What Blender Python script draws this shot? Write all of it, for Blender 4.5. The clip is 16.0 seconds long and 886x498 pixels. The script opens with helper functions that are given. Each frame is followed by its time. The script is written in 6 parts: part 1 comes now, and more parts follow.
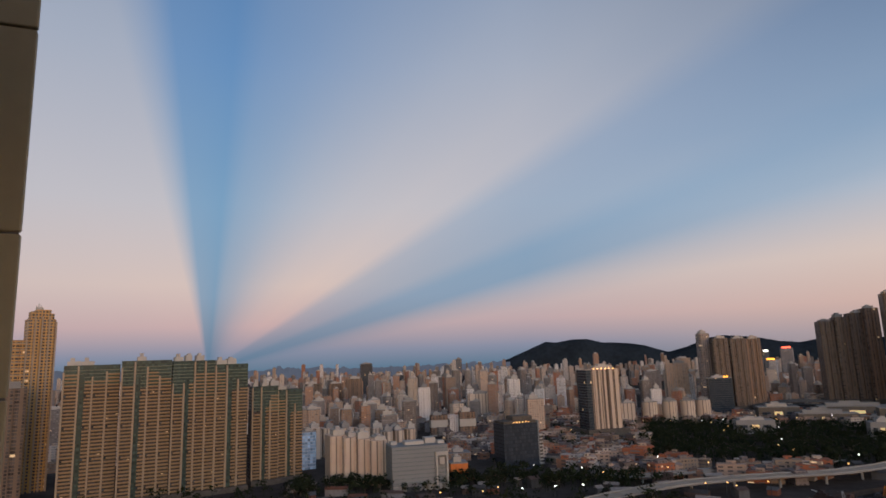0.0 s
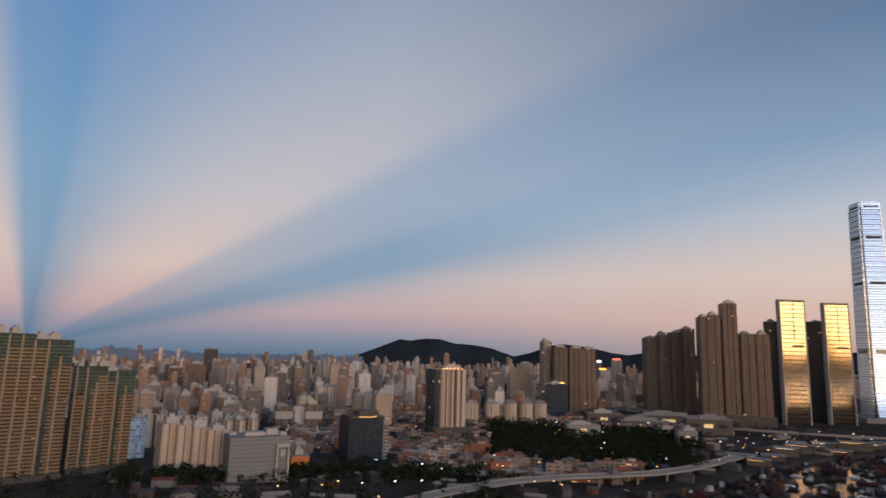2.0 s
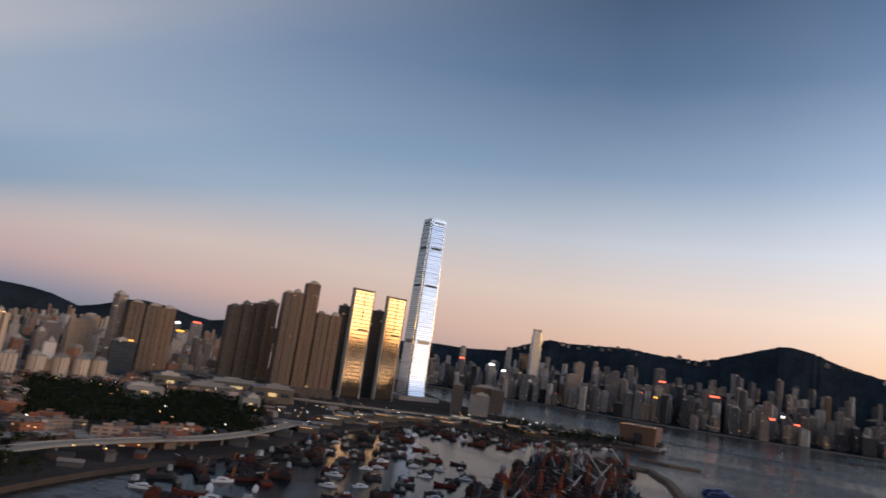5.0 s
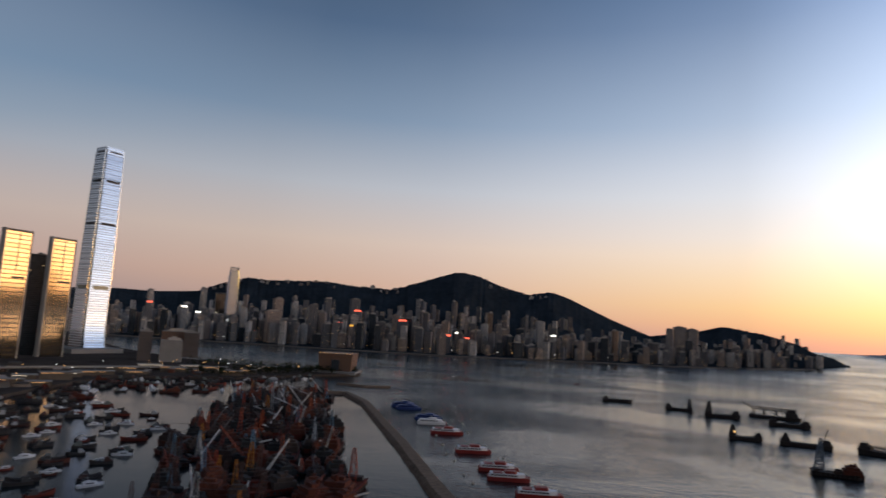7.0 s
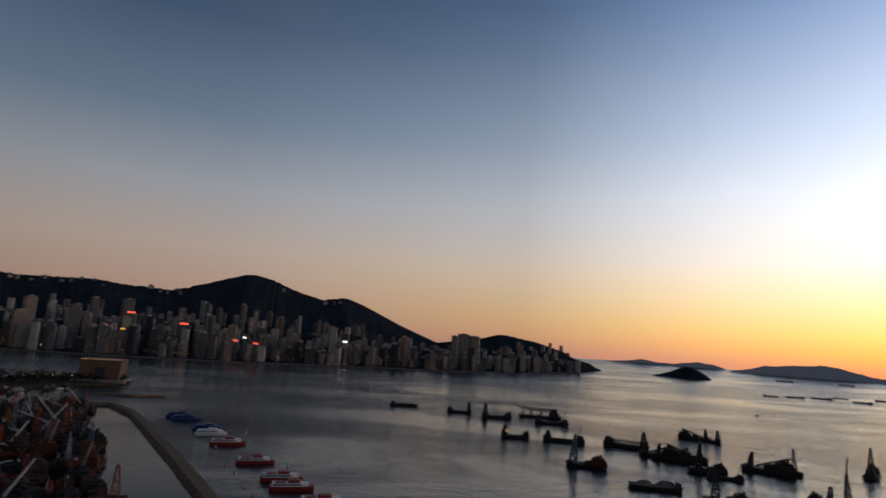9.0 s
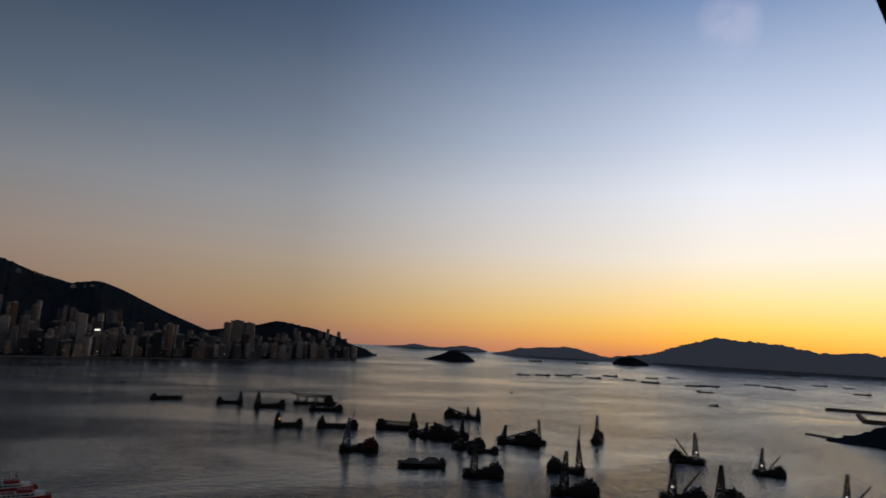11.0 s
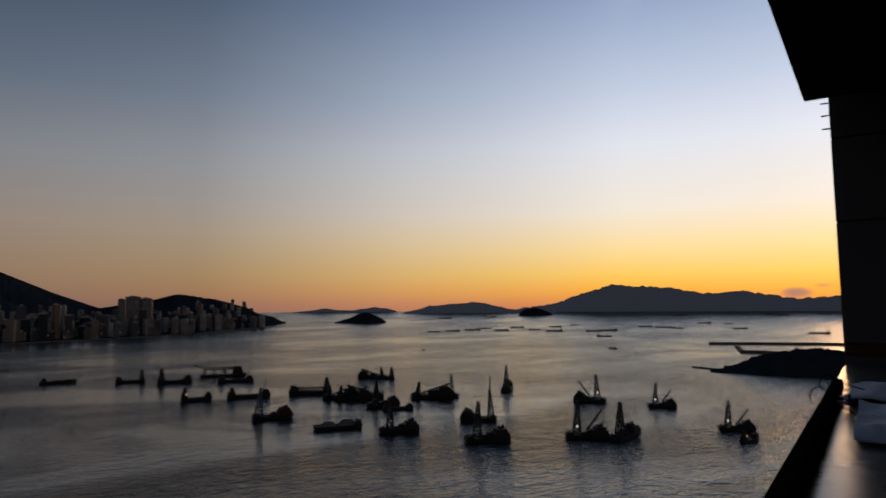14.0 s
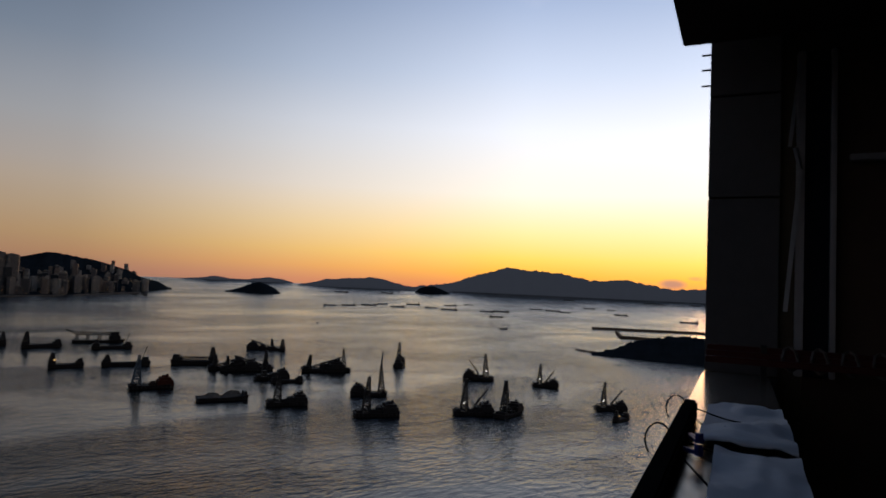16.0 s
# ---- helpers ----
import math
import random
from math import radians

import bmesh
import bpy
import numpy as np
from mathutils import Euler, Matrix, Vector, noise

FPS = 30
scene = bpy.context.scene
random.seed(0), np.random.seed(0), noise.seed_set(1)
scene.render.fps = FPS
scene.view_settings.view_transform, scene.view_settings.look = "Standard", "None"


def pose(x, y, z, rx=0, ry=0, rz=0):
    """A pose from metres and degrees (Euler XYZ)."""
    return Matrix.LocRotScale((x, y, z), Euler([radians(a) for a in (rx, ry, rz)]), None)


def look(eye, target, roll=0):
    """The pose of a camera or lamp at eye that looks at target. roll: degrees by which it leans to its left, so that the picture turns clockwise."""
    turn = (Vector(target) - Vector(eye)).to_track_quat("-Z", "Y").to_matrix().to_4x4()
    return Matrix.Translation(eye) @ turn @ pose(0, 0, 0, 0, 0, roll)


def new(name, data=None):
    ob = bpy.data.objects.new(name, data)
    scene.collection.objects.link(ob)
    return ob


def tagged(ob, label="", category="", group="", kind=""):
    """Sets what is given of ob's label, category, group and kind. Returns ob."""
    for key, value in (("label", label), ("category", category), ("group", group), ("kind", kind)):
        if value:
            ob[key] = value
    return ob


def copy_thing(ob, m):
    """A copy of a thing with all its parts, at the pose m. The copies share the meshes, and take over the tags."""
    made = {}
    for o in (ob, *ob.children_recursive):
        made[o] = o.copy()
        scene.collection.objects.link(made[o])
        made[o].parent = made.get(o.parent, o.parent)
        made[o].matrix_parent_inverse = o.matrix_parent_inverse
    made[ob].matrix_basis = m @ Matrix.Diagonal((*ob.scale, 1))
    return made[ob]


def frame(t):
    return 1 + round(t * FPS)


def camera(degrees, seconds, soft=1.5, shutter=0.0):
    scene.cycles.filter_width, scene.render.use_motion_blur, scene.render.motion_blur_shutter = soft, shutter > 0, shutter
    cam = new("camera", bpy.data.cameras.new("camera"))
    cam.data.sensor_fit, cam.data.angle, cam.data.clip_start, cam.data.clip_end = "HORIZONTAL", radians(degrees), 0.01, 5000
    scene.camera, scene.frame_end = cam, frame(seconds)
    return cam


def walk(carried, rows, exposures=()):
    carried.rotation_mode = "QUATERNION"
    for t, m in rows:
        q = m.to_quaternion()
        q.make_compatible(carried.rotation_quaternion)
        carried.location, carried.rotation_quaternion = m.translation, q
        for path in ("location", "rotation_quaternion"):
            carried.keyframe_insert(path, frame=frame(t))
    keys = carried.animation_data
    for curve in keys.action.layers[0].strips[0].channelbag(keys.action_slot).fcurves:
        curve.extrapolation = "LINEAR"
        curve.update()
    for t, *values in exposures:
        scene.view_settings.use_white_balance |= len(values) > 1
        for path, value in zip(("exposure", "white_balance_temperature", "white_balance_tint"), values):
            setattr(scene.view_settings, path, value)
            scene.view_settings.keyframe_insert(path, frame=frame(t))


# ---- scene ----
EXPO = [(0, -0.28), (4.2, -0.3), (6.5, -0.52), (7, -0.66), (8, -1.0), (9, -1.4), (10.2, -1.76), (12.5, -2.2), (14, -2.12), (14.5, -2.0), (16, -1.8)]
EYE = 119.0  # height of the balcony camera over the sea
ALONG = (0.3746, -0.9272)  # the way along the balcony's ledge
OUT = (0.9272, 0.3746)  # the way out from the balcony
cam = camera(70.48, 16.0, soft=1.6, shutter=0.35)
# seconds, metres along and out over the ledge, yaw, pitch, roll
ROWS = [
    (0.0, -1.30, -0.040, 0.00, 10.09, 2.02),
    (0.5, -1.30, -0.040, -0.66, 9.24, 3.53),
    (1.0, -1.30, -0.040, -1.68, 10.13, 2.83),
    (1.5, -1.30, -0.040, -7.70, 11.99, 1.51),
    (2.0, -1.30, -0.040, -13.17, 9.61, -1.62),
    (2.5, -1.30, -0.040, -17.51, 9.91, -3.33),
    (3.0, -1.30, -0.040, -21.31, 10.10, -3.33),
    (3.5, -1.30, -0.040, -27.17, 10.43, -4.11),
    (4.0, -1.30, -0.040, -35.12, 10.73, -3.21),
    (4.2, -1.30, -0.040, -38.16, 10.19, -5.19),
    (6.3, -1.30, -0.040, -67.15, 8.21, -2.70),
    (6.5, -1.30, -0.040, -69.72, 7.66, -2.40),
    (7.0, -1.30, -0.040, -76.69, 6.81, -3.52),
    (7.5, -1.30, -0.040, -82.78, 8.28, -4.32),
    (8.0, -1.30, -0.040, -88.15, 8.99, -4.07),
    (8.5, -1.30, -0.040, -91.66, 9.11, -4.29),
    (9.0, -1.30, -0.040, -95.37, 8.58, -4.10),
    (9.5, -1.30, -0.040, -100.95, 9.07, -4.91),
    (10.0, -1.30, -0.040, -105.58, 9.43, -4.58),
    (10.2, -1.30, -0.040, -107.62, 9.34, -4.25),
    (12.3, -1.30, -0.032, -122.42, 8.69, -2.54),
    (12.5, -1.29, -0.028, -122.62, 8.97, -2.40),
    (13.0, -1.32, -0.026, -121.22, 8.29, -0.35),
    (13.5, -1.21, -0.026, -121.73, 6.53, 0.17),
    (14.0, -1.08, -0.024, -123.43, 5.25, 0.35),
    (14.5, -0.76, -0.020, -131.58, 5.95, -1.98),
    (15.0, -0.51, -0.016, -132.12, 5.58, -1.33),
    (15.5, -0.25, -0.008, -130.98, 3.97, -4.21),
    (16.0, 0.00, 0.000, -132.73, 3.29, -2.63),
]
walk(cam, [(t, pose(ALONG[0] * a + OUT[0] * b, ALONG[1] * a + OUT[1] * b, EYE, 90 + pitch, roll, yaw)) for t, a, b, yaw, pitch, roll in ROWS],
     exposures=EXPO)


# ---- sky and light ----
def ramp(tree, stops, fac):
    node = tree.nodes.new("ShaderNodeValToRGB")
    el = node.color_ramp.elements
    while len(el) < len(stops):
        el.new(0.5)
    for e, (p, c) in zip(el, stops):
        e.position = p
        e.color = (*[srgb(v) for v in c], 1) if len(c) == 3 else (c[0], c[0], c[0], 1)
    tree.links.new(fac, node.inputs[0])
    return node.outputs[0]


def srgb(v):
    v = v / 255
    return v / 12.92 if v < 0.04045 else ((v + 0.055) / 1.055) ** 2.4


def calc(tree, op, a, b=None, clamp=False):
    node = tree.nodes.new("ShaderNodeMath")
    node.operation, node.use_clamp = op, clamp
    for i, v in enumerate((a, b)):
        if v is None:
            continue
        if isinstance(v, (int, float)):
            node.inputs[i].default_value = v
        else:
            tree.links.new(v, node.inputs[i])
    return node.outputs[0]


def blend(tree, fac, a, b, mode="MIX"):
    node = tree.nodes.new("ShaderNodeMixRGB")
    node.blend_type = mode
    for i, v in enumerate((fac, a, b)):
        if isinstance(v, (int, float)):
            node.inputs[i].default_value = v
        elif isinstance(v, tuple):
            node.inputs[i].default_value = (*v, 1)
        else:
            tree.links.new(v, node.inputs[i])
    return node.outputs[0]


def up(deg):
    return (deg + 6) / 56


SUN_AZ = -160.0
world = bpy.data.worlds.new("dusk_sky")
scene.world = world
world.use_nodes = True
wt = world.node_tree
wt.nodes.clear()
tc = wt.nodes.new("ShaderNodeTexCoord")
sep = wt.nodes.new("ShaderNodeSeparateXYZ")
wt.links.new(tc.outputs["Generated"], sep.inputs[0])
wx, wy, wz = sep.outputs
elev = calc(wt, "MULTIPLY", calc(wt, "ARCSINE", wz), 57.2958)
ecoord = calc(wt, "DIVIDE", calc(wt, "ADD", elev, 6.0), 56.0, clamp=True)
flat = calc(wt, "SQRT", calc(wt, "ADD", calc(wt, "MULTIPLY", wx, wx), calc(wt, "ADD", calc(wt, "MULTIPLY", wy, wy), 1e-6)))
sx, sy = -math.sin(radians(SUN_AZ)), math.cos(radians(SUN_AZ))
cosaz = calc(wt, "DIVIDE", calc(wt, "ADD", calc(wt, "MULTIPLY", wx, sx), calc(wt, "MULTIPLY", wy, sy)), flat)
turn = calc(wt, "MULTIPLY", calc(wt, "ARCCOSINE", calc(wt, "MULTIPLY", cosaz, 0.99999)), 57.2958)
# colours by height over the horizon: away from the sun (in and between the rays), beside it, towards it
lit_rays = ramp(wt, [(0, (70, 95, 115)), (up(-0.5), (92, 122, 146)), (up(1.2), (138, 146, 168)), (up(3.5), (200, 172, 176)), (up(7), (214, 192, 188)),
                     (up(14), (196, 191, 198)), (up(26), (168, 175, 192)), (up(40), (130, 148, 175))], ecoord)
dim_rays = ramp(wt, [(0, (70, 95, 115)), (up(-0.5), (90, 122, 146)), (up(2), (100, 134, 162)), (up(6), (112, 150, 184)),
                     (up(14), (110, 154, 192)), (up(26), (92, 138, 188)), (up(40), (78, 118, 168))], ecoord)
beside = ramp(wt, [(0, (120, 100, 100)), (up(0), (205, 170, 158)), (up(3), (222, 186, 168)), (up(7), (226, 204, 192)), (up(12), (196, 200, 210)),
                   (up(18), (136, 158, 185)), (up(26), (84, 110, 144)), (up(40), (40, 56, 80))], ecoord)
towards = ramp(wt, [(0, (150, 95, 60)), (up(0), (224, 134, 74)), (up(1.3), (250, 174, 66)), (up(2.7), (252, 202, 96)), (up(5), (250, 219, 154)), (up(8.5), (240, 230, 216)),
                    (up(14), (224, 227, 236)), (up(19), (192, 203, 224)), (up(30), (110, 135, 176)), (up(45), (70, 92, 128))], ecoord)
# rays fan out from the point opposite the sun
anti = Vector((-math.sin(radians(20.2)) * math.cos(radians(-0.2)), math.cos(radians(20.2)) * math.cos(radians(-0.2)), math.sin(radians(-0.2))))
anti_right = anti.cross(Vector((0, 0, 1))).normalized()
anti_up = anti_right.cross(anti)


def dot_with(v):
    return calc(wt, "ADD", calc(wt, "MULTIPLY", wx, v.x), calc(wt, "ADD", calc(wt, "MULTIPLY", wy, v.y), calc(wt, "MULTIPLY", wz, v.z)))


fan = calc(wt, "MULTIPLY", calc(wt, "ARCTAN2", dot_with(anti_right), dot_with(anti_up)), 57.2958)
fcoord = calc(wt, "DIVIDE", calc(wt, "ADD", fan, 90.0), 180.0, clamp=True)


def fp(deg):
    return (deg + 90) / 180


rays = ramp(wt, [(fp(-88), (0.85,)), (fp(-35), (0.95,)), (fp(-15), (0.95,)), (fp(-11), (0.6,)), (fp(-7), (0.1,)), (fp(3), (0.0,)), (fp(8), (0.2,)), (fp(16), (0.36,)), (fp(26), (0.62,)), (fp(38), (0.88,)),
                 (fp(49), (1.0,)), (fp(55), (0.95,)), (fp(59), (0.52,)), (fp(63), (0.42,)), (fp(66.5), (0.36,)), (fp(70), (0.12,)), (fp(74), (0.1,)), (fp(77), (0.5,)), (fp(80), (0.8,)), (fp(87), (0.9,))], fcoord)
drift = wt.nodes.new("ShaderNodeTexNoise")
drift.inputs["Scale"].default_value, drift.inputs["Detail"].default_value = 2.5, 3
wt.links.new(tc.outputs["Generated"], drift.inputs["Vector"])
away = blend(wt, rays, dim_rays, lit_rays)
w_away = calc(wt, "DIVIDE", calc(wt, "SUBTRACT", turn, 96.0), 56.0, clamp=True)
w_sun = calc(wt, "DIVIDE", calc(wt, "SUBTRACT", 84.0, turn), 62.0, clamp=True)
sky = blend(wt, w_away, beside, away)
sky = blend(wt, w_sun, sky, towards)
# a small pink wisp of cloud high over the sunset, a grey bar low beside it, and soft unevenness
for c_az, c_el, wide, high, tint, much, grain in ((-139.8, 27.4, 2.6, 3.2, (1.25, 1.0, 1.0), 0.15, 12.0), (-137.0, 1.05, 2.6, 0.14, (0.12, 0.1, 0.12), 0.9, 6.0), (-152.8, 0.95, 1.3, 0.5, (0.2, 0.15, 0.16), 0.8, 14.0), (-155.0, 1.5, 1.1, 0.22, (0.16, 0.13, 0.15), 0.9, 8.0)):
    cx_, cy_ = -math.sin(radians(c_az)), math.cos(radians(c_az))
    da = calc(wt, "MULTIPLY", calc(wt, "SUBTRACT", calc(wt, "MULTIPLY", wx, cy_), calc(wt, "MULTIPLY", wy, cx_)), 57.2958)
    ahead = calc(wt, "GREATER_THAN", calc(wt, "ADD", calc(wt, "MULTIPLY", wx, cx_), calc(wt, "MULTIPLY", wy, cy_)), 0.0)
    r2 = calc(wt, "ADD", calc(wt, "POWER", calc(wt, "DIVIDE", da, wide), 2.0), calc(wt, "POWER", calc(wt, "DIVIDE", calc(wt, "SUBTRACT", elev, c_el), high), 2.0))
    puff = wt.nodes.new("ShaderNodeTexNoise")
    puff.inputs["Scale"].default_value, puff.inputs["Detail"].default_value = grain, 5
    wt.links.new(tc.outputs["Generated"], puff.inputs["Vector"])
    body = calc(wt, "MULTIPLY", calc(wt, "SUBTRACT", 1.0, r2, clamp=True), calc(wt, "MULTIPLY", calc(wt, "SUBTRACT", puff.outputs[0], 0.36, clamp=True), 4.0), clamp=True)
    sky = blend(wt, calc(wt, "MULTIPLY", calc(wt, "MULTIPLY", body, ahead), much), sky, tint)
sky = blend(wt, calc(wt, "MULTIPLY", calc(wt, "SUBTRACT", drift.outputs[0], 0.45, clamp=True), 0.12), sky, (0.75, 0.7, 0.72))
gain = ramp(wt, [(0.0, (1.2,)), (9 / 180, (1.12,)), (20 / 180, (1.09,)), (40 / 180, (0.8,)), (58 / 180, (0.45,)), (72 / 180, (0.395,)), (86 / 180, (0.34,)), (100 / 180, (0.295,)), (125 / 180, (0.28,))], calc(wt, "DIVIDE", turn, 180.0))
sky = blend(wt, 1.0, sky, gain, "MULTIPLY")
sky = blend(wt, 1.0, sky, (4.0, 4.0, 4.0), "MULTIPLY")
nishita = wt.nodes.new("ShaderNodeTexSky")
nishita.sky_type, nishita.sun_disc = "NISHITA", False
nishita.sun_elevation, nishita.sun_rotation = radians(0.5), radians(-SUN_AZ)
sky = blend(wt, 0.05, sky, nishita.outputs[0], "ADD")
bg = wt.nodes.new("ShaderNodeBackground")
bg.inputs["Strength"].default_value = 1.0
wt.links.new(sky, bg.inputs[0])
wo = wt.nodes.new("ShaderNodeOutputWorld")
wt.links.new(bg.outputs[0], wo.inputs[0])

sun = new("sun", bpy.data.lights.new("sun", "SUN"))
sun.data.energy, sun.data.angle, sun.data.color = 0.9, radians(12), (1.0, 0.52, 0.24)
sun.matrix_world = look((0, 0, 500), (-sx * 1000, -sy * 1000, 420))


# ---- materials ----
def material(name, colour, rough=0.8, metal=0.0, vary=0.25, scale=0.2, bump=0.0, fine=4.0, palette=None, spec=0.2, joined=False):
    """A surface with variation at two scales; palette: colours picked piece by piece."""
    m = bpy.data.materials.new(name)
    m.use_nodes = True
    t = m.node_tree
    b = t.nodes["Principled BSDF"]
    b.inputs["Roughness"].default_value, b.inputs["Metallic"].default_value = rough, metal
    b.inputs["Specular IOR Level"].default_value = spec
    co = t.nodes.new("ShaderNodeTexCoord")
    big, small = t.nodes.new("ShaderNodeTexNoise"), t.nodes.new("ShaderNodeTexNoise")
    big.inputs["Scale"].default_value, small.inputs["Scale"].default_value = scale, scale * fine
    big.inputs["Detail"].default_value, small.inputs["Detail"].default_value = 4, 6
    for n in (big, small):
        t.links.new(co.outputs["Object"], n.inputs["Vector"])
    if palette:
        info = t.nodes.new("ShaderNodeObjectInfo")
        node = t.nodes.new("ShaderNodeValToRGB")
        node.color_ramp.interpolation = "CONSTANT"
        while len(node.color_ramp.elements) < len(palette):
            node.color_ramp.elements.new(0.5)
        for i, (e, c) in enumerate(zip(node.color_ramp.elements, palette)):
            e.position, e.color = i / len(palette), (*c, 1)
        geo = t.nodes.new("ShaderNodeNewGeometry")
        t.links.new(geo.outputs["Random Per Island"] if joined else info.outputs["Random"], node.inputs[0])
        base = node.outputs[0]
    else:
        rgb = t.nodes.new("ShaderNodeRGB")
        rgb.outputs[0].default_value = (*colour, 1)
        base = rgb.outputs[0]
    f = calc(t, "ADD", calc(t, "MULTIPLY", big.outputs[0], 0.6), calc(t, "MULTIPLY", small.outputs[0], 0.4))
    f = calc(t, "ADD", calc(t, "MULTIPLY", calc(t, "SUBTRACT", f, 0.5), vary * 4), 1.0)
    comb = t.nodes.new("ShaderNodeCombineColor")
    for i in range(3):
        t.links.new(f, comb.inputs[i])
    t.links.new(blend(t, 1.0, base, comb.outputs[0], "MULTIPLY"), b.inputs["Base Color"])
    if bump:
        bp = t.nodes.new("ShaderNodeBump")
        bp.inputs["Strength"].default_value, bp.inputs["Distance"].default_value = bump, 0.2 / max(scale * fine, 0.01)
        t.links.new(small.outputs[0], bp.inputs["Height"])
        t.links.new(bp.outputs[0], b.inputs["Normal"])
    return m


def facade(name, palette, floor=3.0, bay=3.4, open_z=0.5, open_u=0.6, glass=(0.02, 0.025, 0.03), lit=0.004, glass_rough=0.25, wall_rough=0.85, joined=False, spread=3.0):
    """A tower wall: rows of windows in a wall whose colour differs from house to house; a few windows are lit."""
    m = material(name, (0.5, 0.5, 0.5), wall_rough, vary=0.12, scale=0.03, fine=12, palette=palette, joined=joined)
    t = m.node_tree
    b = t.nodes["Principled BSDF"]
    wall = b.inputs["Base Color"].links[0].from_socket
    co = t.nodes.new("ShaderNodeTexCoord")
    s = t.nodes.new("ShaderNodeSeparateXYZ")
    t.links.new(co.outputs["Object"], s.inputs[0])
    g = t.nodes.new("ShaderNodeNewGeometry")
    gz = t.nodes.new("ShaderNodeSeparateXYZ")
    t.links.new(g.outputs["Normal"], gz.inputs[0])
    upright = calc(t, "LESS_THAN", calc(t, "ABSOLUTE", gz.outputs[2]), 0.5)
    u = calc(t, "ADD", s.outputs[0], calc(t, "MULTIPLY", s.outputs[1], 1.03))
    fu, fz = calc(t, "DIVIDE", u, bay), calc(t, "DIVIDE", s.outputs[2], floor)
    win = calc(t, "MULTIPLY", calc(t, "LESS_THAN", calc(t, "FRACT", fu), open_u), calc(t, "LESS_THAN", calc(t, "FRACT", fz), open_z))
    win = calc(t, "MULTIPLY", win, upright)
    cell = t.nodes.new("ShaderNodeCombineXYZ")
    t.links.new(calc(t, "FLOOR", fu), cell.inputs[0])
    t.links.new(calc(t, "FLOOR", fz), cell.inputs[1])
    info = t.nodes.new("ShaderNodeObjectInfo")
    t.links.new(calc(t, "MULTIPLY", info.outputs["Random"], 97.0), cell.inputs[2])
    wn = t.nodes.new("ShaderNodeTexWhiteNoise")
    t.links.new(cell.outputs[0], wn.inputs["Vector"])
    pane = blend(t, wn.outputs["Value"], glass, tuple(min(1, v * spread + 0.01) for v in glass))
    t.links.new(blend(t, win, wall, pane), b.inputs["Base Color"])
    t.links.new(calc(t, "ADD", calc(t, "MULTIPLY", win, glass_rough - wall_rough), wall_rough), b.inputs["Roughness"])
    on = calc(t, "MULTIPLY", win, calc(t, "GREATER_THAN", wn.outputs["Value"], 1.0 - lit))
    b.inputs["Emission Color"].default_value = (1.0, 0.66, 0.33, 1)
    t.links.new(calc(t, "MULTIPLY", on, 0.8), b.inputs["Emission Strength"])
    return m


def lamp_glow(name, colour, strength):
    m = bpy.data.materials.new(name)
    m.use_nodes = True
    b = m.node_tree.nodes["Principled BSDF"]
    b.inputs["Base Color"].default_value = (*colour, 1)
    b.inputs["Emission Color"].default_value = (*colour, 1)
    b.inputs["Emission Strength"].default_value = strength
    return m


def water_surface(name, swell, rough, ior):
    """Sea with two sizes of ripple; patches of it lie smoother, as wind and currents leave them."""
    m = bpy.data.materials.new(name)
    m.use_nodes = True
    t = m.node_tree
    b = t.nodes["Principled BSDF"]
    b.inputs["Base Color"].default_value = (0.008, 0.011, 0.012, 1)
    b.inputs["IOR"].default_value = ior
    co = t.nodes.new("ShaderNodeTexCoord")
    mp = t.nodes.new("ShaderNodeMapping")
    mp.inputs["Rotation"].default_value = (0, 0, radians(25))
    mp.inputs["Scale"].default_value = (1.0, 0.45, 1.0)
    t.links.new(co.outputs["Object"], mp.inputs["Vector"])
    hs = []
    for sc, det, twist in ((0.0035, 3, 1.2), (0.05, 5, 0.0), (0.22, 5, 0.0)):
        n = t.nodes.new("ShaderNodeTexNoise")
        n.inputs["Scale"].default_value, n.inputs["Detail"].default_value, n.inputs["Distortion"].default_value = sc, det, twist
        t.links.new(mp.outputs[0], n.inputs["Vector"])
        hs.append(n.outputs[0])
    h = calc(t, "ADD", calc(t, "MULTIPLY", hs[1], 2.4), calc(t, "MULTIPLY", hs[2], 1.7))
    bp = t.nodes.new("ShaderNodeBump")
    bp.inputs["Distance"].default_value = swell
    t.links.new(calc(t, "ADD", 0.12, calc(t, "MULTIPLY", calc(t, "SUBTRACT", hs[0], 0.4, clamp=True), 3.0), clamp=True), bp.inputs["Strength"])
    t.links.new(h, bp.inputs["Height"])
    t.links.new(bp.outputs[0], b.inputs["Normal"])
    # the far ripples act as a little more roughness
    span = t.nodes.new("ShaderNodeVectorMath")
    span.operation = "LENGTH"
    t.links.new(co.outputs["Object"], span.inputs[0])
    away_ = calc(t, "MULTIPLY", calc(t, "DIVIDE", calc(t, "SUBTRACT", span.outputs["Value"], 700.0), 2600.0, clamp=True), 0.06)
    t.links.new(calc(t, "ADD", away_, calc(t, "ADD", rough, calc(t, "MULTIPLY", hs[0], 0.12))), b.inputs["Roughness"])
    return m


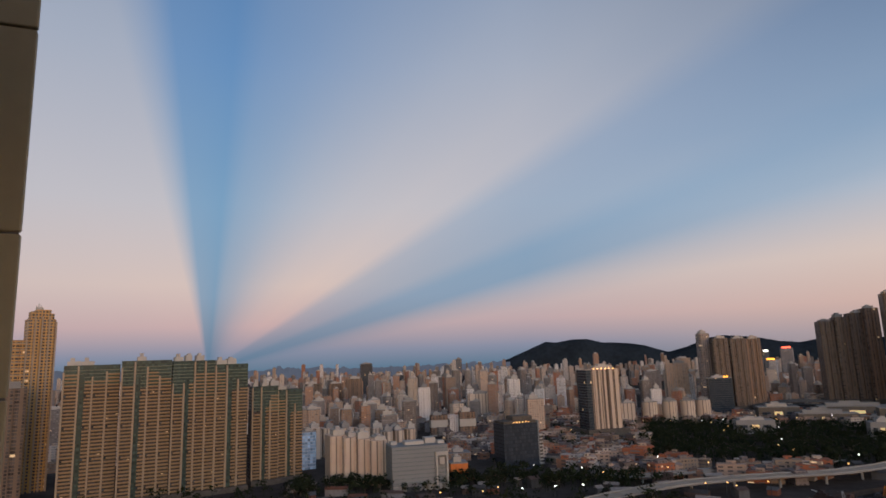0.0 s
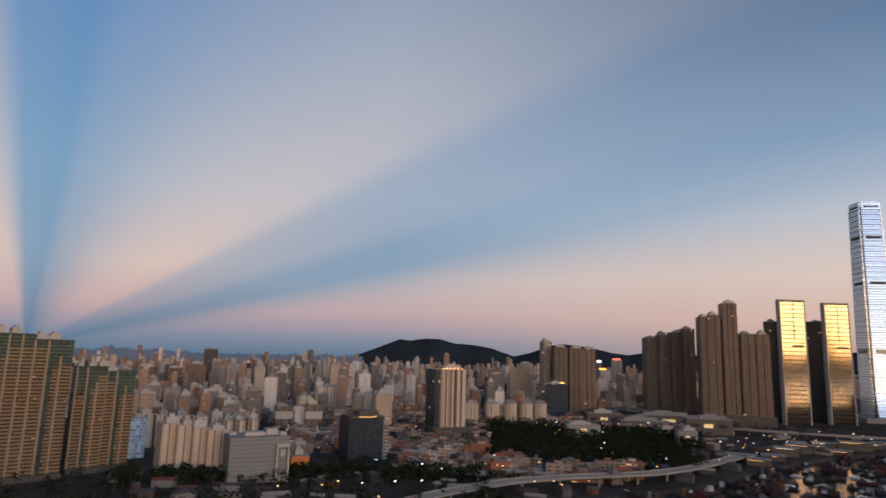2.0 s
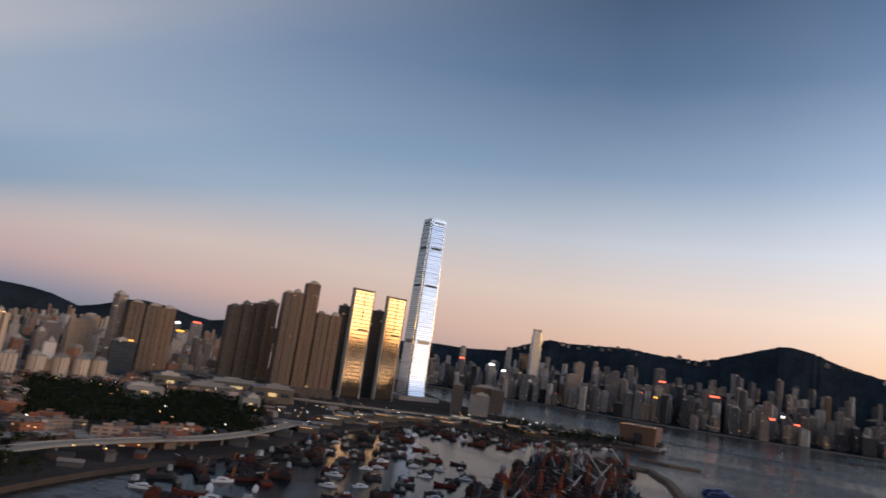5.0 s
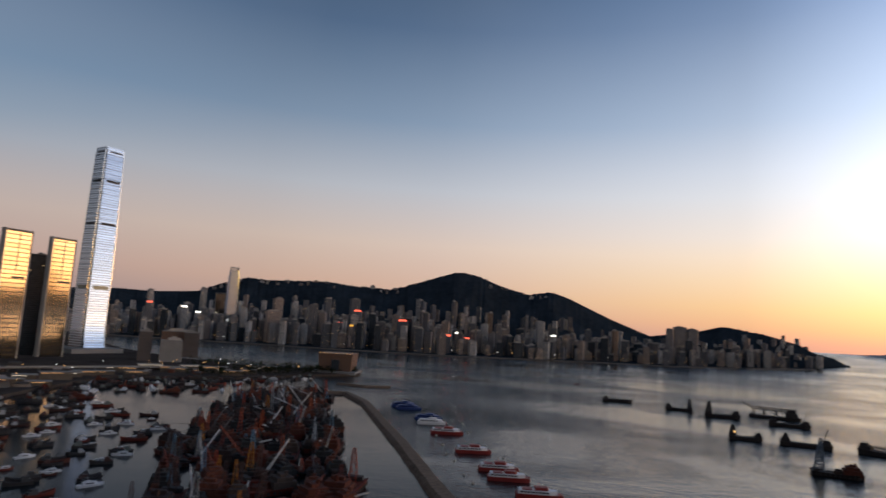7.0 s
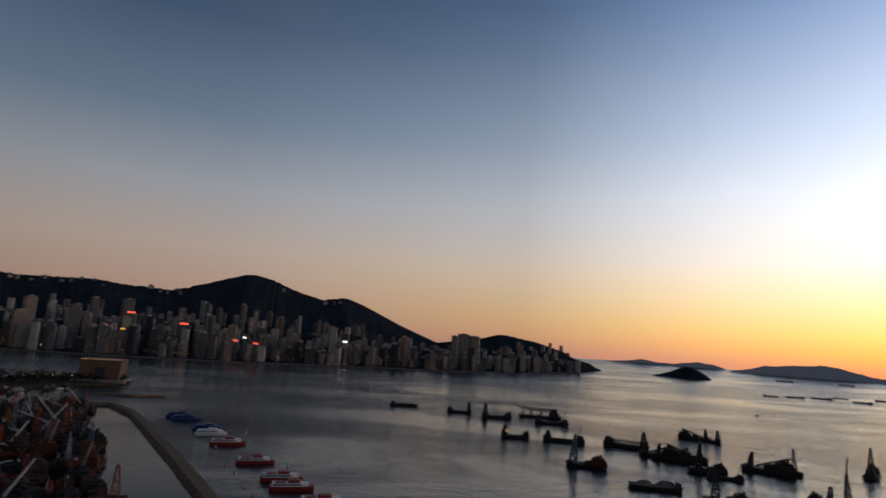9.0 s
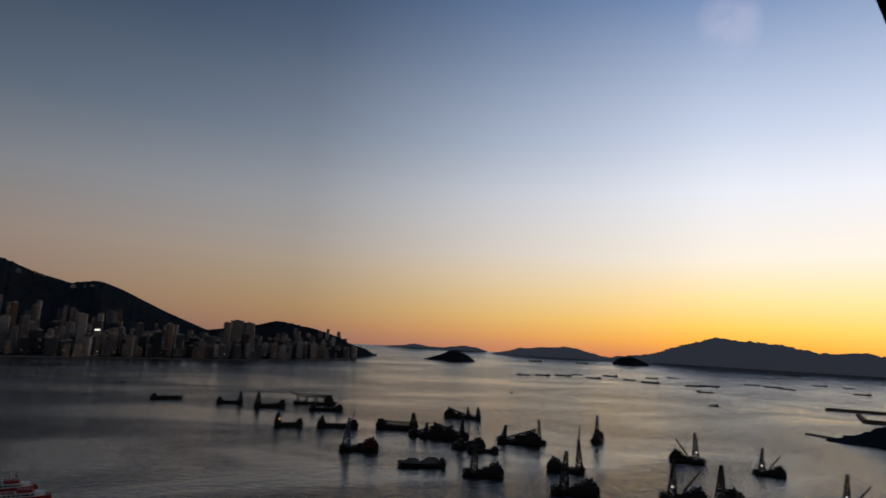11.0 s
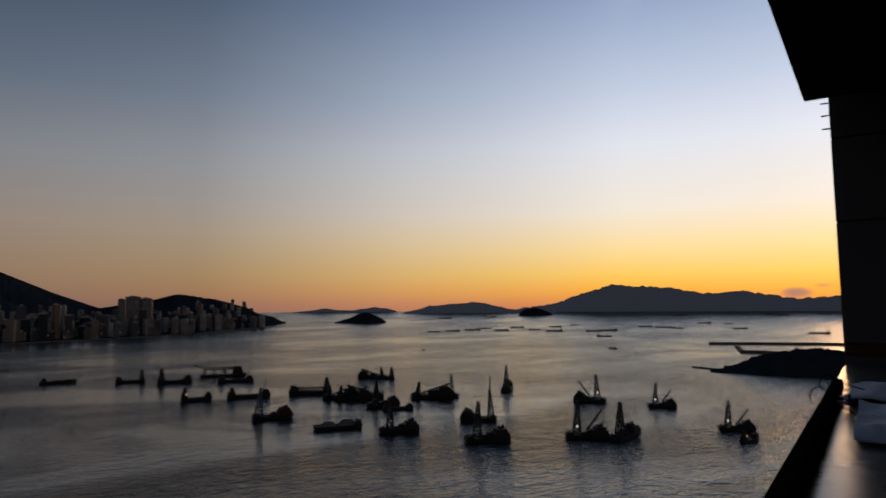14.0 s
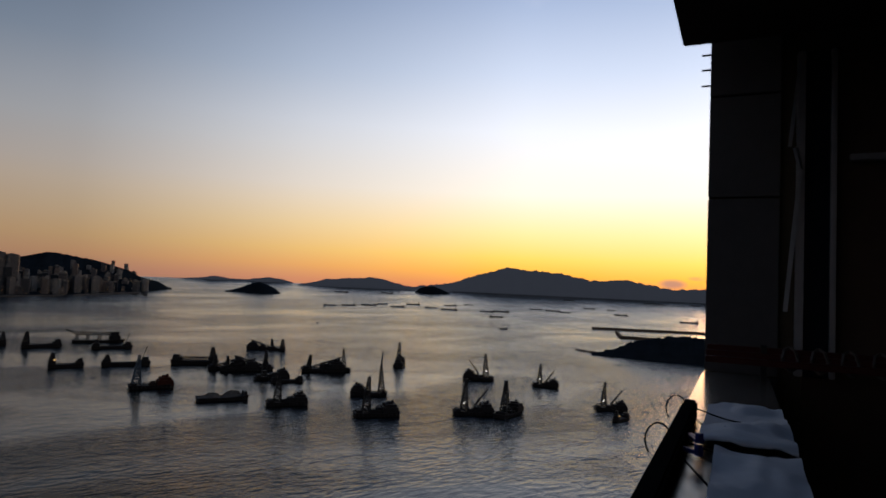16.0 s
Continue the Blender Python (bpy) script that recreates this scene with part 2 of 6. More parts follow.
M_WATER = water_surface("harbour_water", 2.4, 0.08, 1.31)
M_CALM = water_surface("sheltered_water", 0.3, 0.09, 1.15)
M_GROUND = material("city_ground", (0.058, 0.045, 0.036), 0.95, vary=0.5, scale=0.012, fine=9, spec=0.0)
M_HILL = material("wooded_hill", (0.019, 0.024, 0.028), 0.95, vary=0.5, scale=0.006, fine=6, bump=0.6, spec=0.0)
# far hills with haze painted in: bluish base colour plus a glow
M_HAZEHILL = material("hazed_far_hill", (0.05, 0.058, 0.07), 1.0, vary=0.25, scale=0.002, fine=5, bump=0.3, spec=0.0)
_b = M_HAZEHILL.node_tree.nodes["Principled BSDF"]  # a faint glow stands for light scattered by ten kilometres of air before the far ranges
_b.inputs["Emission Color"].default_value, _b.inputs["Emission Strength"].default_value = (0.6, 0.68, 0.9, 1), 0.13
M_CONCRETE = material("grey_concrete", (0.2, 0.185, 0.165), 0.85, vary=0.2, scale=0.06, fine=10)
M_ROCK = material("rubble_stone", (0.13, 0.085, 0.055), 0.95, vary=0.6, scale=0.25, fine=5, bump=0.8)
M_PALE = material("pale_plaster", (0.34, 0.3, 0.25), 0.8, vary=0.15, scale=0.05, fine=9)
M_DARKSTEEL = material("dark_steel", (0.035, 0.033, 0.032), 0.6, 0.3, vary=0.3, scale=0.3)
M_LEAF = material("tree_leaf", (0.045, 0.07, 0.03), 0.95, vary=0.5, scale=0.35, spec=0.0, palette=[(0.016, 0.02, 0.011), (0.02, 0.024, 0.012), (0.013, 0.017, 0.011), (0.022, 0.023, 0.013)])
M_BARK = material("tree_bark", (0.09, 0.07, 0.05), 0.95, vary=0.3, scale=2)
TOWN = [(0.33, 0.22, 0.145), (0.44, 0.34, 0.25), (0.2, 0.125, 0.08), (0.36, 0.255, 0.18), (0.13, 0.1, 0.08), (0.27, 0.11, 0.06), (0.56, 0.49, 0.42), (0.16, 0.13, 0.11), (0.3, 0.16, 0.095), (0.4, 0.33, 0.27)]
ISLE = [(0.22, 0.19, 0.17), (0.34, 0.31, 0.28), (0.15, 0.135, 0.13), (0.28, 0.21, 0.165), (0.1, 0.098, 0.1), (0.4, 0.36, 0.32), (0.13, 0.11, 0.1)]
M_HOUSE = facade("mixed_tower_wall", TOWN, open_z=0.45, open_u=0.5, glass=(0.09, 0.08, 0.07))
M_LOWTOWN = facade("low_town_wall", TOWN, joined=True, open_z=0.45, open_u=0.5, glass=(0.09, 0.08, 0.07))
M_ISLELOW = facade("island_low_wall", ISLE, joined=True, lit=0.025)
M_ISLANDHOUSE = facade("island_tower_wall", ISLE, floor=3.3, bay=4.0, lit=0.022)
# no windows here: the strips paint the shaded gaps between rounded bays
M_CREAMBAY = facade("cream_bay_wall", [(0.47, 0.36, 0.265), (0.44, 0.33, 0.24)], floor=60.0, bay=6.3, open_z=1.1, open_u=0.24, glass=(0.15, 0.115, 0.085), spread=1.2, lit=0.0, glass_rough=0.8)
M_STRIPE = facade("striped_tower_wall", [(0.42, 0.31, 0.22), (0.42, 0.31, 0.22)], floor=300.0, bay=8.4, open_z=1.1, open_u=0.36, glass=(0.1, 0.07, 0.05), spread=1.2, lit=0.0, glass_rough=0.6)
M_BEIGE = facade("beige_tower_wall", [(0.46, 0.36, 0.26), (0.48, 0.38, 0.29)], floor=3.0, bay=5.2, open_z=0.35, open_u=0.4, glass=(0.13, 0.105, 0.08), spread=1.5)
M_BROWN = facade("brown_tower_wall", [(0.155, 0.105, 0.07), (0.125, 0.088, 0.062), (0.175, 0.11, 0.07)], floor=3.2, bay=5.4, open_z=0.72, open_u=0.42, glass=(0.035, 0.028, 0.024), lit=0.003)
M_DARKGLASS = facade("dark_curtain_wall", [(0.05, 0.055, 0.06), (0.04, 0.045, 0.05)], floor=3.8, bay=2.4, open_z=0.8, open_u=0.9, glass=(0.015, 0.02, 0.025), glass_rough=0.12, wall_rough=0.4, lit=0.002, spread=1.6)
M_MIRROR = facade("mirror_curtain_wall", [(0.04, 0.038, 0.035), (0.04, 0.038, 0.035)], floor=8.4, bay=60, open_z=0.78, open_u=1.1, spread=1.2, glass=(0.12, 0.11, 0.092), glass_rough=0.08, wall_rough=0.25, lit=0.0)
for _m, _metal in ((M_MIRROR, 0.85),):
    _m.node_tree.nodes["Principled BSDF"].inputs["Metallic"].default_value = _metal
M_SHEDDARK = material("dark_terrace_wall", (0.1, 0.08, 0.06), 0.85, vary=0.3, scale=0.2)
M_WARMLAMP = lamp_glow("warm_lamp", (1.0, 0.5, 0.15), 4)
M_WHITELAMP = lamp_glow("white_lamp", (1.0, 0.95, 0.85), 6)
M_REDSIGN = lamp_glow("red_sign", (1.0, 0.12, 0.06), 4)
M_AMBERSIGN = lamp_glow("amber_sign", (1.0, 0.45, 0.05), 2.5)
M_AMBERDIM = lamp_glow("amber_louvre", (1.0, 0.7, 0.3), 0.35)


# ---- helpers for meshes ----
def box(bm, x0, x1, y0, y1, z0, z1):
    v = [bm.verts.new(p) for p in ((x0, y0, z0), (x1, y0, z0), (x1, y1, z0), (x0, y1, z0), (x0, y0, z1), (x1, y0, z1), (x1, y1, z1), (x0, y1, z1))]
    for f in ((3, 2, 1, 0), (4, 5, 6, 7), (0, 1, 5, 4), (1, 2, 6, 5), (2, 3, 7, 6), (3, 0, 4, 7)):
        bm.faces.new([v[i] for i in f])


def prism(bm, poly, z0, z1, top=1.0):
    lo = [bm.verts.new((x, y, z0)) for x, y in poly]
    hi = [bm.verts.new((x * top, y * top, z1)) for x, y in poly]
    n = len(poly)
    for i in range(n):
        bm.faces.new((lo[i], lo[(i + 1) % n], hi[(i + 1) % n], hi[i]))
    bm.faces.new(hi)
    bm.faces.new(lo[::-1])


def beam(bm, p, q, r):
    """A square bar from p to q."""
    p, q = Vector(p), Vector(q)
    d = (q - p).normalized()
    a = d.cross(Vector((0, 0, 1)) if abs(d.z) < 0.95 else Vector((1, 0, 0))).normalized() * r
    b = d.cross(a).normalized() * r
    lo = [bm.verts.new(p + s * a + t * b) for s, t in ((-1, -1), (1, -1), (1, 1), (-1, 1))]
    hi = [bm.verts.new(q + s * a + t * b) for s, t in ((-1, -1), (1, -1), (1, 1), (-1, 1))]
    for i in range(4):
        bm.faces.new((lo[i], lo[(i + 1) % 4], hi[(i + 1) % 4], hi[i]))
    bm.faces.new(hi)
    bm.faces.new(lo[::-1])


def part(name, bm, mat, parent=None, label=""):
    me = bpy.data.meshes.new(name)
    bmesh.ops.recalc_face_normals(bm, faces=bm.faces)
    bm.to_mesh(me)
    bm.free()
    me.materials.append(mat)
    ob = new(name, me)
    if parent:
        ob.parent = parent
    if label:
        tagged(ob, label)
    return ob


def far(dist):
    """Where a distance is built: true to 2.5 km, closer and closer packed beyond it."""
    return dist if dist < 2500 else 2500 + 2450 * (1 - math.exp(-(dist - 2500) / 3500))


def place(az, dist, z=0.0):
    """A place by its bearing, distance and height; and the scale at which it is built."""
    d = far(dist)
    s = d / dist
    return Vector((-math.sin(radians(az)) * d, math.cos(radians(az)) * d, EYE * (1 - s) + z * s)), s


def stand(name, az, dist, z=0.0, rot=0.0, size=1.0):
    """An empty at a place, turned so that its -y side faces the camera, plus rot degrees."""
    p, s = place(az, dist, z)
    ob = new(name)
    ob.empty_display_size = 2
    ob.matrix_world = Matrix.Translation(p) @ Matrix.Rotation(radians(az + rot), 4, "Z") @ Matrix.Scale(s * size, 4)
    return ob


def along(pairs, x):
    pairs = sorted(pairs)
    return float(np.interp(x, [p[0] for p in pairs], [p[1] for p in pairs]))


# ---- sea, land and hills ----
def strip(name, mat, az0, az1, step, near, beyond, rows, height, skirt):
    """A sheet of land between two shores, with its sea wall."""
    n = int(abs(az1 - az0) / step) + 1
    verts, faces = [], []
    for i in range(n):
        az = az0 + (az1 - az0) * i / (n - 1)
        d0, d1 = near(az), beyond(az)
        verts.append(place(az, d0, -skirt)[0])
        for j in range(rows):
            f = j / (rows - 1)
            dist = d0 * (d1 / d0) ** f
            verts.append(place(az, dist, height(az, dist, f))[0])
        verts.append(place(az, d1, -skirt)[0])
    k = rows + 2
    for i in range(n - 1):
        for j in range(k - 1):
            faces.append((i * k + j, i * k + j + 1, (i + 1) * k + j + 1, (i + 1) * k + j))
    me = bpy.data.meshes.new(name)
    me.from_pydata([tuple(v) for v in verts], [], faces)
    me.materials.append(mat)
    ob = new(name, me)
    bm = bmesh.new()
    bm.from_mesh(me)
    bmesh.ops.recalc_face_normals(bm, faces=bm.faces)
    bm.to_mesh(me)
    bm.free()
    return ob


def sea_sheet():
    rings = [0, 40, 120, 250, 400, 600, 900, 1300, 1800, 2500, 3000, 3600, 4300, 5200, 6500, 8500, 11500, 16500]
    n = 120
    verts, faces = [(0, 0, 0)], []
    for r in rings[1:]:
        for i in range(n):
            verts.append(tuple(place(360 * i / n, r)[0]))
    for i in range(n):
        faces.append((0, 1 + i, 1 + (i + 1) % n))
    for k in range(len(rings) - 2):
        for i in range(n):
            a, b = 1 + k * n + i, 1 + k * n + (i + 1) % n
            faces.append((a, a + n, b + n, b))
    me = bpy.data.meshes.new("water")
    me.from_pydata(verts, [], faces)
    me.materials.append(M_WATER)
    for p in me.polygons:
        p.use_smooth = True
    return tagged(new("water", me), "dark rippled harbour water under the evening sky", "sea", kind="structure")


sea_sheet()
COAST = [(-69.5, 1345), (-66, 1290), (-59, 1170), (-49.6, 1150), (-42, 900), (-36, 690), (-30, 600), (-12, 430), (20, 300), (60, 300)]
BACKCOAST = [(-69.5, 1420), (-60, 1450), (-54, 1600), (-50, 1850), (-47, 2400), (-43, 3300), (-36, 5000), (-25, 10000), (60, 14000)]
tagged(strip("ground", M_GROUND, 60, -69.5, 0.7, lambda a: along(COAST, a), lambda a: along(BACKCOAST, a), 30,
             lambda a, d, f: 4.0, 6), "flat grey-brown city ground behind a sea wall", "ground", kind="structure")

MOLE = [(-84, 320), (-77.4, 448), (-73.6, 621), (-70.1, 912), (-68.4, 1015), (-64.8, 1010)]
calm = strip("water_sheltered", M_CALM, -26, -84, 0.6, lambda a: 230, lambda a: along(MOLE, a) if a < -64.8 else along(COAST, a) + 3, 12, lambda a, d, f: 0.06, -0.06)
tagged(calm, "still dark water inside the breakwater", "water", kind="structure")

SHORE = [(-109.3, 4850), (-107, 3850), (-102, 3150), (-97, 2850), (-87.7, 2590), (-77.7, 2380), (-67.5, 2380), (-55, 2560), (-44, 2800)]
RIDGE = [(-109.4, -1.4), (-108.5, -0.87), (-107, -0.42), (-106, 0.1), (-104.7, 0.47), (-103.6, 0.72), (-101, 1.24), (-100.4, 1.24), (-98.9, 0.79), (-96.5, 0.35), (-94.8, 0.06), (-91.5, 1.32), (-88, 2.88),
         (-86.6, 3.35), (-85.9, 3.4), (-84.3, 3.08), (-82, 3.65), (-79.8, 4.48), (-78.5, 4.78), (-77.5, 4.75), (-75, 3.9), (-73, 3.2), (-71.7, 2.84), (-68.1, 2.95), (-66, 3.15), (-64.1, 3.07), (-61, 2.9), (-59.2, 2.98), (-57, 2.3), (-55.2, 1.5), (-51.7, 1.24), (-49.2, 1.3), (-47, 1.2), (-44, 0.9)]


def ridge_height(ridge, dist, az):
    return EYE + dist * math.tan(radians(along(ridge, az)))


def island_height(az, dist, f):
    d0 = along(SHORE, az)
    crest = d0 + 0.62 * 2600 if az > -100 else d0 + 0.62 * max(300, 2600 - 230 * (-100 - az))
    x = (dist - d0) / (crest - d0)
    top = ridge_height(RIDGE, crest, az)
    if x < 0.22:
        return 4.0
    n = noise.fractal(Vector((az * 0.55, dist * 0.0022, 3.1)), 0.9, 2.0, 5) * 26
    if x <= 1.0:
        y = (x - 0.22) / 0.78
        return 4 + (top - 4) * (y ** 1.15) + n * y * (1 - y) * 3 + (noise.noise(Vector((az * 5.0, 0, 0))) * 7 + noise.noise(Vector((az * 17.0, 2, 0))) * 5) * y
    return max(4, 4 + (top - 4) * (1.0 - 1.4 * (x - 1.0)))


tagged(strip("hill", M_HILL, -44, -109.4, 0.22, lambda a: along(SHORE, a), lambda a: along(SHORE, a) + (2600 if a > -100 else max(300, 2600 - 230 * (-100 - a))), 34,
             island_height, 8), "dark wooded mountain ridge of an island behind its city shore", "hill", kind="structure")


def range_of_hills(name, ridge, base, depth, mat, label, step=0.15, rough=5.0, seed=0.0):
    def height(az, dist, f):
        top = ridge_height(ridge, base + depth * 0.5, az)
        n = noise.fractal(Vector((az * 1.3, dist * 0.0008 + seed, seed)), 0.8, 2.0, 4) * rough
        bell = math.sin(math.pi * min(1, max(0, f))) ** 0.8
        return max(-2.0, (top + n * 0.4) * bell)
    return tagged(strip(name, mat, ridge[0][0], ridge[-1][0], step, lambda a: base, lambda a: base + depth, 13, height, 10), label, "hill", kind="structure")


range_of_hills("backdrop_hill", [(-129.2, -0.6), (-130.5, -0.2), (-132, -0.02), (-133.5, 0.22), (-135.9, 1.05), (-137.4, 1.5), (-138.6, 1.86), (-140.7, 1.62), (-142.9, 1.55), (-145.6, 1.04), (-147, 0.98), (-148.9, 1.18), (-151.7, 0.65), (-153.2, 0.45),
                        (-155.6, 0.64), (-160, 0.5), (-166, 0.2)], 12500, 3000, M_HAZEHILL, "long mountain range across the water in painted blue-grey haze", 0.12, 95.0, 1.0)
range_of_hills("backdrop_hill", [(-119.6, -0.6), (-120.6, -0.35), (-122.4, 0.1), (-124, 0.22), (-126, 0.4), (-127.3, 0.28), (-128.5, -0.04), (-130, -0.28), (-133.6, -0.2)], 11200, 1500, M_HAZEHILL, "low island on the horizon in painted blue-grey haze", 0.12, 45.0, 2.0)
range_of_hills("backdrop_hill", [(-108.8, -0.5), (-111, -0.35), (-112.8, -0.1), (-114, -0.25), (-115.3, -0.29), (-117.3, 0.0), (-118.4, -0.15), (-119.3, -0.4)], 15000, 2000, M_HAZEHILL, "very low island on the horizon in painted haze", 0.12, 30.0, 3.0)
range_of_hills("hill", [(-113.6, -1.4), (-114.9, -1.0), (-115.8, -0.62), (-116.5, -0.44), (-117.2, -0.7), (-117.9, -1.05), (-118.3, -1.4)], 4700, 500, M_HILL, "small dark wooded islet in the strait", 0.08, 3.0, 4.0)
range_of_hills("hill", [(-130.2, -0.8), (-130.6, -0.4), (-131, -0.22), (-131.8, -0.13), (-132.5, -0.35), (-133.1, -0.6), (-133.4, -0.85)], 8000, 600, M_HILL, "small dark rounded islet on the water", 0.08, 4.0, 5.0)
range_of_hills("hill", [(-147.2, -5.4), (-147.9, -5.1), (-149.2, -4.3), (-150.5, -3.9), (-151.9, -3.6), (-153.8, -3.4), (-155.4, -3.45), (-159, -3.4), (-166, -3.2)], 1205, 170, M_HILL, "dark wooded headland by the water", 0.06, 13.0, 6.0)
range_of_hills("hill", [(-146.2, -5.4), (-146.8, -5.28), (-147.4, -5.12), (-148.2, -4.95), (-149.2, -4.75), (-150.4, -4.9), (-151.2, -5.2)], 1215, 70, M_HILL, "low rocky tip of a wooded headland", 0.06, 3.0, 9.0)
# mostly added: covers the bare far ground with haze-coloured hills
range_of_hills("backdrop_hill", [(60, 0.3), (40, 0.4), (30, 0.1), (20, -0.2), (16, -0.3), (14, -0.12), (12.5, -0.34), (11, -0.1), (9.8, -0.3), (7, -0.4), (3, -0.36), (0, -0.3), (-3, -0.34), (-6, -0.3)], 5400, 1500, M_HAZEHILL, "low hills added for the bluish haze far behind the city", 0.12, 70.0, 8.0)
range_of_hills("hill", [(-2.5, -1.1), (-3.8, -0.7), (-6, 0.0), (-7.5, 0.6), (-9.2, 1.3), (-10.2, 1.22), (-11.5, 1.42), (-12.9, 1.4), (-14.3, 1.05), (-16.2, 0.95), (-17.6, 0.7), (-19.5, 0.05), (-21, 0.4), (-22.6, 1.05), (-23.9, 1.25), (-26, 1.05), (-28, 0.6), (-29.4, 0.45), (-30.6, 0.65), (-33, 0.6), (-36, 0.6), (-39, 0.7), (-42, 0.9), (-45, 1.0)], 7000, 2200, M_HILL, "dark wooded hills behind the city", 0.15, 12.0, 7.0)


# ---- towers ----
M_PODIUM = material("dark_podium", (0.08, 0.065, 0.05), 0.9, vary=0.4, scale=0.1)
def plan_of(kind, w, d, rng):
    """An outline with the bays and light wells of a tower."""
    w, d = w / 2, d / 2
    if kind == "cross":
        a, b = w * 0.45, d * 0.45
        return [(-w, -b), (-a, -b), (-a, -d), (a, -d), (a, -b), (w, -b), (w, b), (a, b), (a, d), (-a, d), (-a, b), (-w, b)]
    if kind == "bays":
        n = max(2, int(w * 2 / 9))
        front, cut = [], 1.6
        for i in range(n):
            x0, x1 = -w + 2 * w * i / n, -w + 2 * w * (i + 1) / n
            g = (x1 - x0) * 0.13
            front += [(x0, -d + cut), (x0 + g, -d + cut), (x0 + g, -d), (x1 - g, -d), (x1 - g, -d + cut)]
        front.append((w, -d + cut))
        back = [(-x, -y) for x, y in front]
        return front + back
    if kind == "chamfer":
        c = min(w, d) * 0.35
        return [(-w, -d + c), (-w + c, -d), (w - c, -d), (w, -d + c), (w, d - c), (w - c, d), (-w + c, d), (-w, d - c)]
    if kind == "round":
        n = 20
        return [(math.cos(2 * math.pi * i / n) * w, math.sin(2 * math.pi * i / n) * d) for i in range(n)]
    return [(-w, -d), (w, -d), (w, d), (-w, d)]


def tower(name, az, dist, w, d, h, kind="bays", mat=None, rot=0.0, label="", category="tower block", group="", podium=0.0, crown=None, z=4.0, seed=0, rim=True):
    rng = random.Random(seed)
    root = stand(name, az, dist, z, rot)
    bm = bmesh.new()
    prism(bm, plan_of(kind, w, d, rng), 0, h)
    part("wall", bm, mat or M_HOUSE, root)
    bm = bmesh.new()
    rw, rd = w * rng.uniform(0.22, 0.34), d * rng.uniform(0.22, 0.34)
    ox = w * rng.uniform(-0.12, 0.12)
    rh = rng.uniform(3, 6) if crown is None else crown
    box(bm, ox - rw, ox + rw, -rd, rd, h, h + rh)
    box(bm, ox - rw * 0.5, ox + rw * 0.3, -rd * 0.6, rd * 0.6, h + rh, h + rh * 1.5)
    part("roof_plant", bm, M_PALE if rng.random() < 0.6 else M_CONCRETE, root)
    if rim and kind != "bays":
        bm = bmesh.new()
        pl = plan_of(kind, w * 1.01, d * 1.01, rng)
        prism(bm, pl, h, h + 1.1)
        part("parapet", bm, M_CONCRETE, root)
    if podium:
        bm = bmesh.new()
        box(bm, -w * 0.62, w * 0.62, -d * 0.75, d * 0.75, -2, podium)
        part("podium", bm, M_PODIUM, root)
    return tagged(root, label, category, group)


def sign_light(az, dist, z, w, hgt, mat, label):
    """A lit sign box on top of a tower."""
    root = stand("roof_sign", az, dist, z)
    bm = bmesh.new()
    box(bm, -w / 2, w / 2, -0.5, 0.5, 0.6, hgt + 0.6)
    part("panel", bm, mat, root)
    for sx_ in (-0.35, 0.35):
        bm = bmesh.new()
        beam(bm, (w * sx_, 0, -0.6), (w * sx_, 0, 0.7), 0.25)
        part("bracket", bm, M_DARKSTEEL, root)
    return tagged(root, label, "sign", "roof signs")


def tallest(el, dist):
    return EYE + dist * math.tan(radians(el)) - 4


# the long estate of cream towers with green glass crowns
M_CREAM = material("cream_tile", (0.27, 0.2, 0.13), 0.7, vary=0.15, scale=0.08, fine=14)
# wall behind the balconies, with the recess shade put into its colour
M_RECESSSHADE = facade("estate_shaded_recess", [(0.06, 0.044, 0.03), (0.05, 0.04, 0.028)], floor=3.05, bay=2.6, open_z=0.6, open_u=0.65, lit=0.008)
M_GREEN = facade("green_crown_glass", [(0.04, 0.052, 0.036), (0.035, 0.048, 0.036)], floor=3.05, bay=2.6, open_z=0.7, open_u=0.8, glass=(0.012, 0.02, 0.017), glass_rough=0.3, lit=0.0)
M_SLAB = material("balcony_slab", (0.235, 0.15, 0.078), 0.75, vary=0.15, scale=0.1, fine=8)


